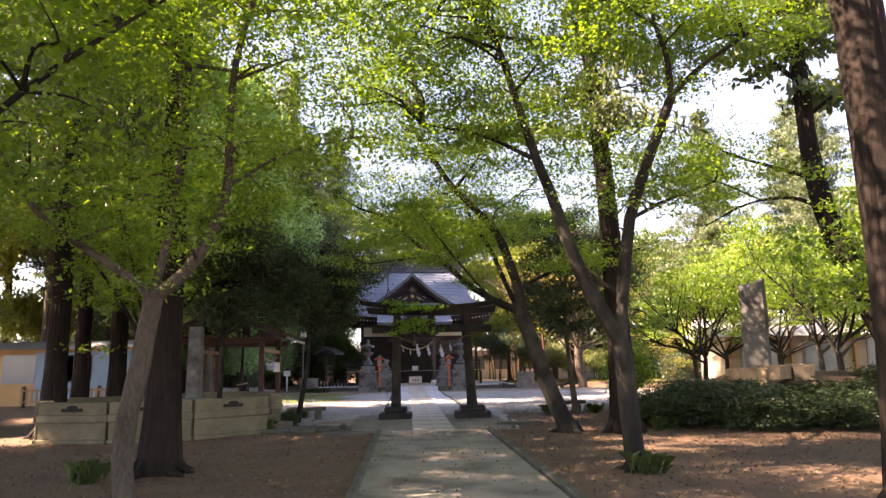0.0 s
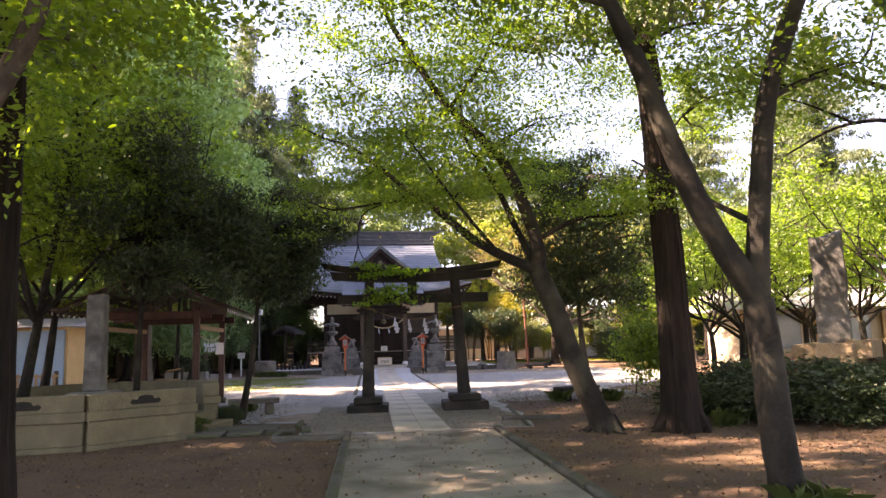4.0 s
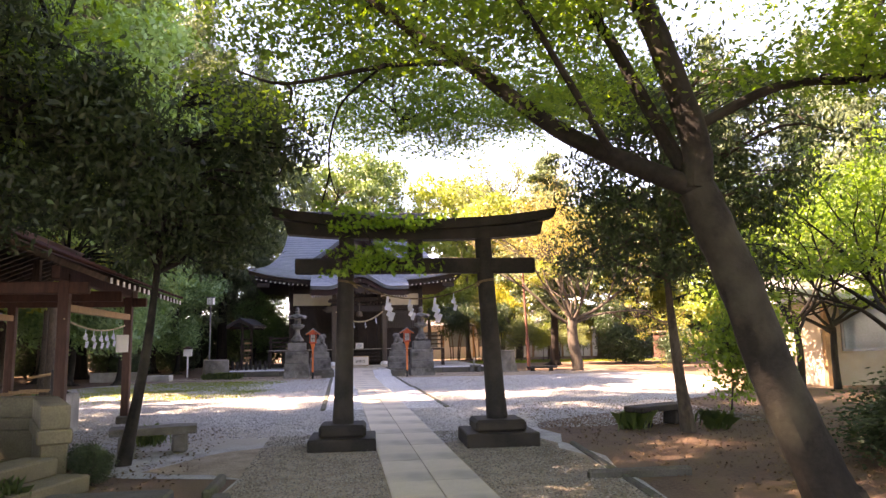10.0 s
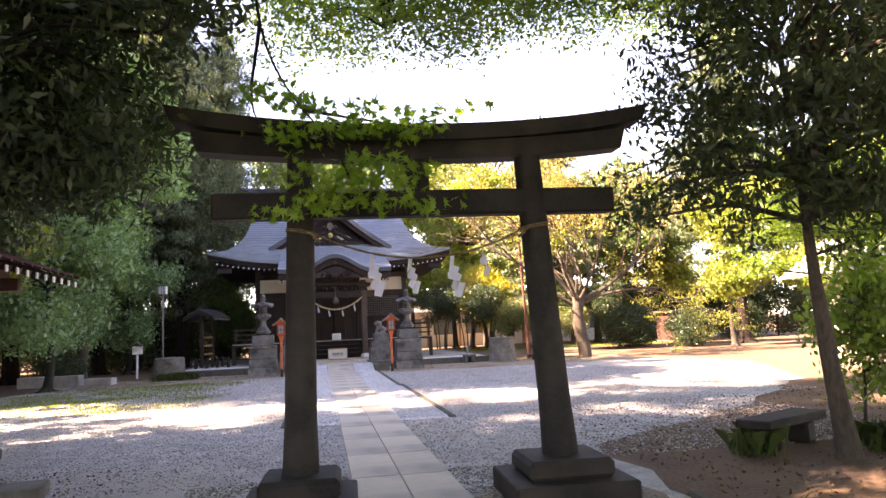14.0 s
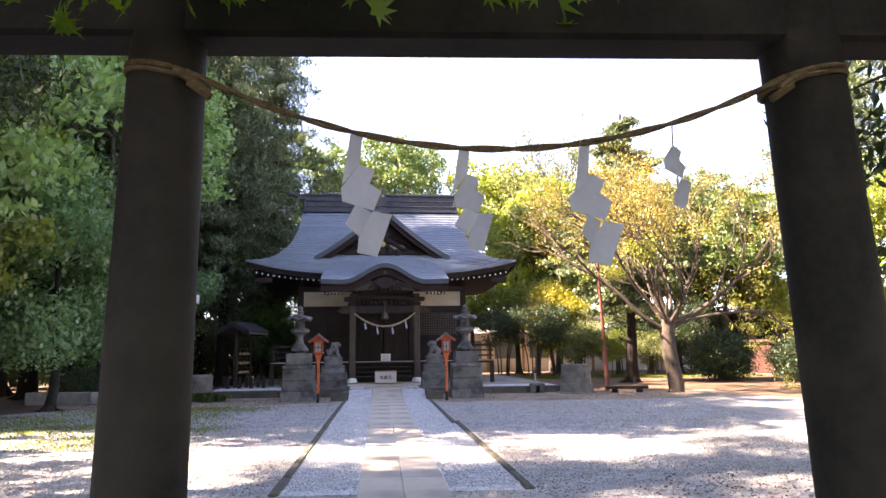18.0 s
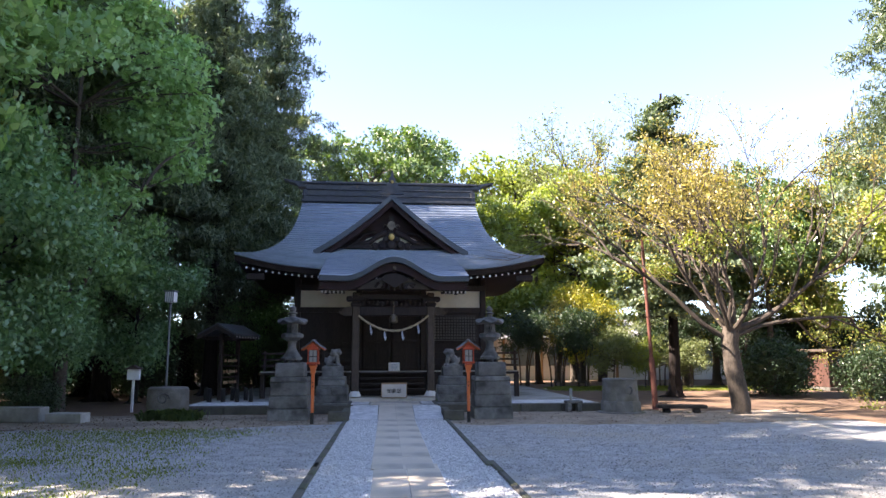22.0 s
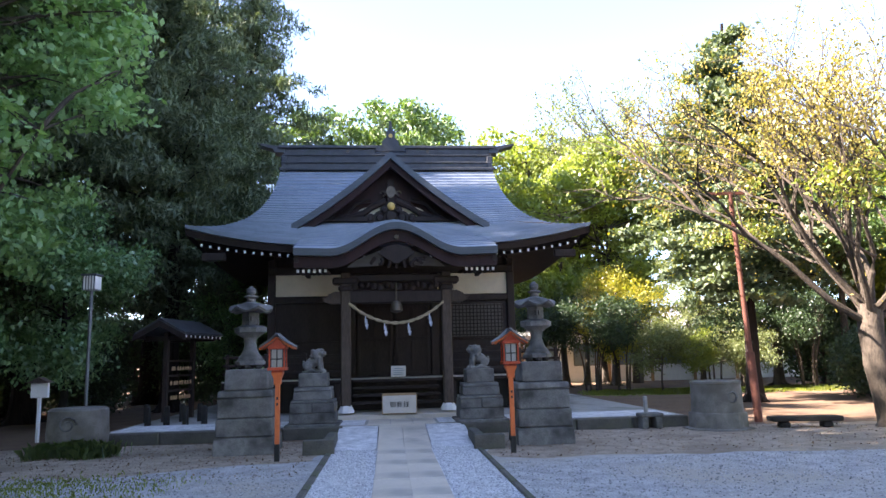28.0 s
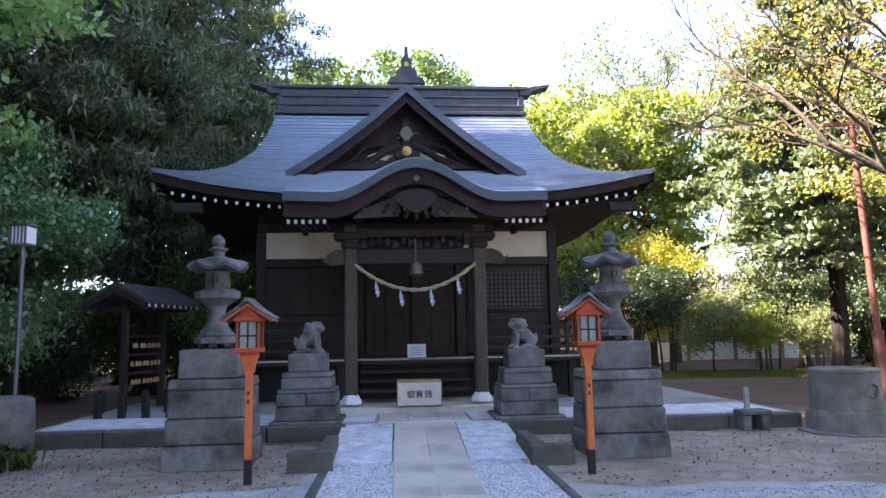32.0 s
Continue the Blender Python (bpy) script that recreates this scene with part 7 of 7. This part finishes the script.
pts = np.concatenate([field(26000, -9, 9, -17.5, -3.6, 0.012, 1.0, 1.25), field(500, -1.1, 1.1, -16, -3.6, 0.035)])
scatter("leaf_litter", "dead brown leaves on the soil", pts, np.full(len(pts), 0.045), island_mat("dead_leaves", (0.07, 0.045, 0.03), (0.24, 0.15, 0.085)), rg, "leaf")
pts = np.concatenate([field(2500, -9, -1.5, 17.5, 22, 0.018), field(1200, 1.5, 9, 18.5, 22, 0.018)])
scatter("leaf_litter", "dead brown leaves on the gravel before the hall", pts, np.full(len(pts), 0.04), island_mat("dead_leaves_dry", (0.09, 0.06, 0.04), (0.26, 0.17, 0.1)), rg, "leaf")
pts = np.concatenate([field(6000, 2.3, 8, -3.4, 6, 0.012), field(4000, -8, -2.5, -3.4, 3, 0.012)])
scatter("leaf_litter", "dead leaves by the thicket", pts, np.full(len(pts), 0.042), island_mat("dead_leaves_pale", (0.06, 0.035, 0.022), (0.2, 0.13, 0.07)), rg, "leaf")

def grass_patch(name, label, centres, per, spread, height, material, seed):
    rr = np.random.default_rng(seed)
    c = np.repeat(np.asarray(centres, dtype=np.float32), per, 0)
    c = c + np.concatenate([rr.normal(0, spread, (len(c), 2)), np.zeros((len(c), 1))], 1)
    n = len(c)
    a, h, lean = rr.uniform(0, 6.28, n), height * rr.uniform(0.5, 1.2, n), rr.uniform(0.2, 0.9, n)
    d = np.stack([np.cos(a), np.sin(a), np.zeros(n)], 1)
    s = np.stack([-np.sin(a), np.cos(a), np.zeros(n)], 1) * 0.006
    up = np.array([0, 0, 1.0])
    mid = c + d * (h * lean * 0.35)[:, None] + up * (h * 0.7)[:, None]
    tip = c + d * (h * lean)[:, None] + up * (h * (1 - 0.35 * lean))[:, None]
    v = np.stack([c - s, c + s, mid + s * 0.8, tip, mid - s * 0.8], 1)
    me = raw(v.reshape(-1, 3), np.arange(n * 5).reshape(n, 5), name, material)
    return tagged(part(name, me, None), label, "grass", kind="stuff")


grass_patch("grass_tufts", "dark tufts of lily grass at the foot of benches and stones", [(3.3, -9.45, 0), (-3.75, -9.7, 0), (-8.1, -2.9, 0), (5.0, -3.8, 0), (-3.4, -3.0, 0), (-3.6, 0.9, 0), (3.3, 1.45, 0), (4.5, 1.2, 0), *[(x, 19.1 + 0.2 * (k % 3), 0) for k, x in enumerate((-7.9, -7.6, -7.3, -7.0, -6.8, -7.45, -7.1))]], 80, 0.10, 0.30, L_GREEN, 91)
grass_patch("grass_strip", "sparse short grass along the west side of the forecourt", [(*site(u, v)[:2], 0.0) for u, v in zip(np.random.default_rng(3).uniform(-9, -3.2, 260), np.random.default_rng(4).uniform(9, 18, 260))], 45, 0.3, 0.05, L_SPRING, 92)
grass_patch("grass_strip", "sparse grass under the trees east of the hall", [(*inner(x, y), 0.0) for x, y in zip(np.random.default_rng(5).uniform(4.5, 16, 260), np.random.default_rng(6).uniform(34.0, 37.6, 260))], 60, 0.3, 0.10, L_SPRING, 93)

# low wall, shed and fence at the edges of the forecourt
for k, (x, y, L) in enumerate(((-11.3, 19.0, 2.0), (-9.6, 18.7, 0.9))):
    o = part("low_wall_block", box(L, 0.4, 0.36 - 0.12 * k, (0, 0, 0), 0.02), M_LIGHTSTONE)
    o.matrix_world = pose(x, y, 0, 0, 0, -4)
    tagged(o, "low grey concrete block at the wood's edge", "block")
t = thing("garden_shed", "small red-brown wooden shed with flat grey roof", "shed", (16.6, 33.5, 0), 12)
part("wall", box(2.4, 1.8, 1.5, (0, 0, 0.15), 0.02), M_REDWOOD, t)
part("roof", box(2.8, 2.2, 0.12, (0, 0, 1.65), 0.02), M_GREYWOOD, t)
part("base", box(2.5, 1.9, 0.15, (0, 0, 0), 0.02), M_KERB, t)
for x in (-0.6, 0.5):
    part("door", box(0.8, 0.05, 1.2, (x, -0.91, 0.25), 0.01), M_GREYWOOD, t)
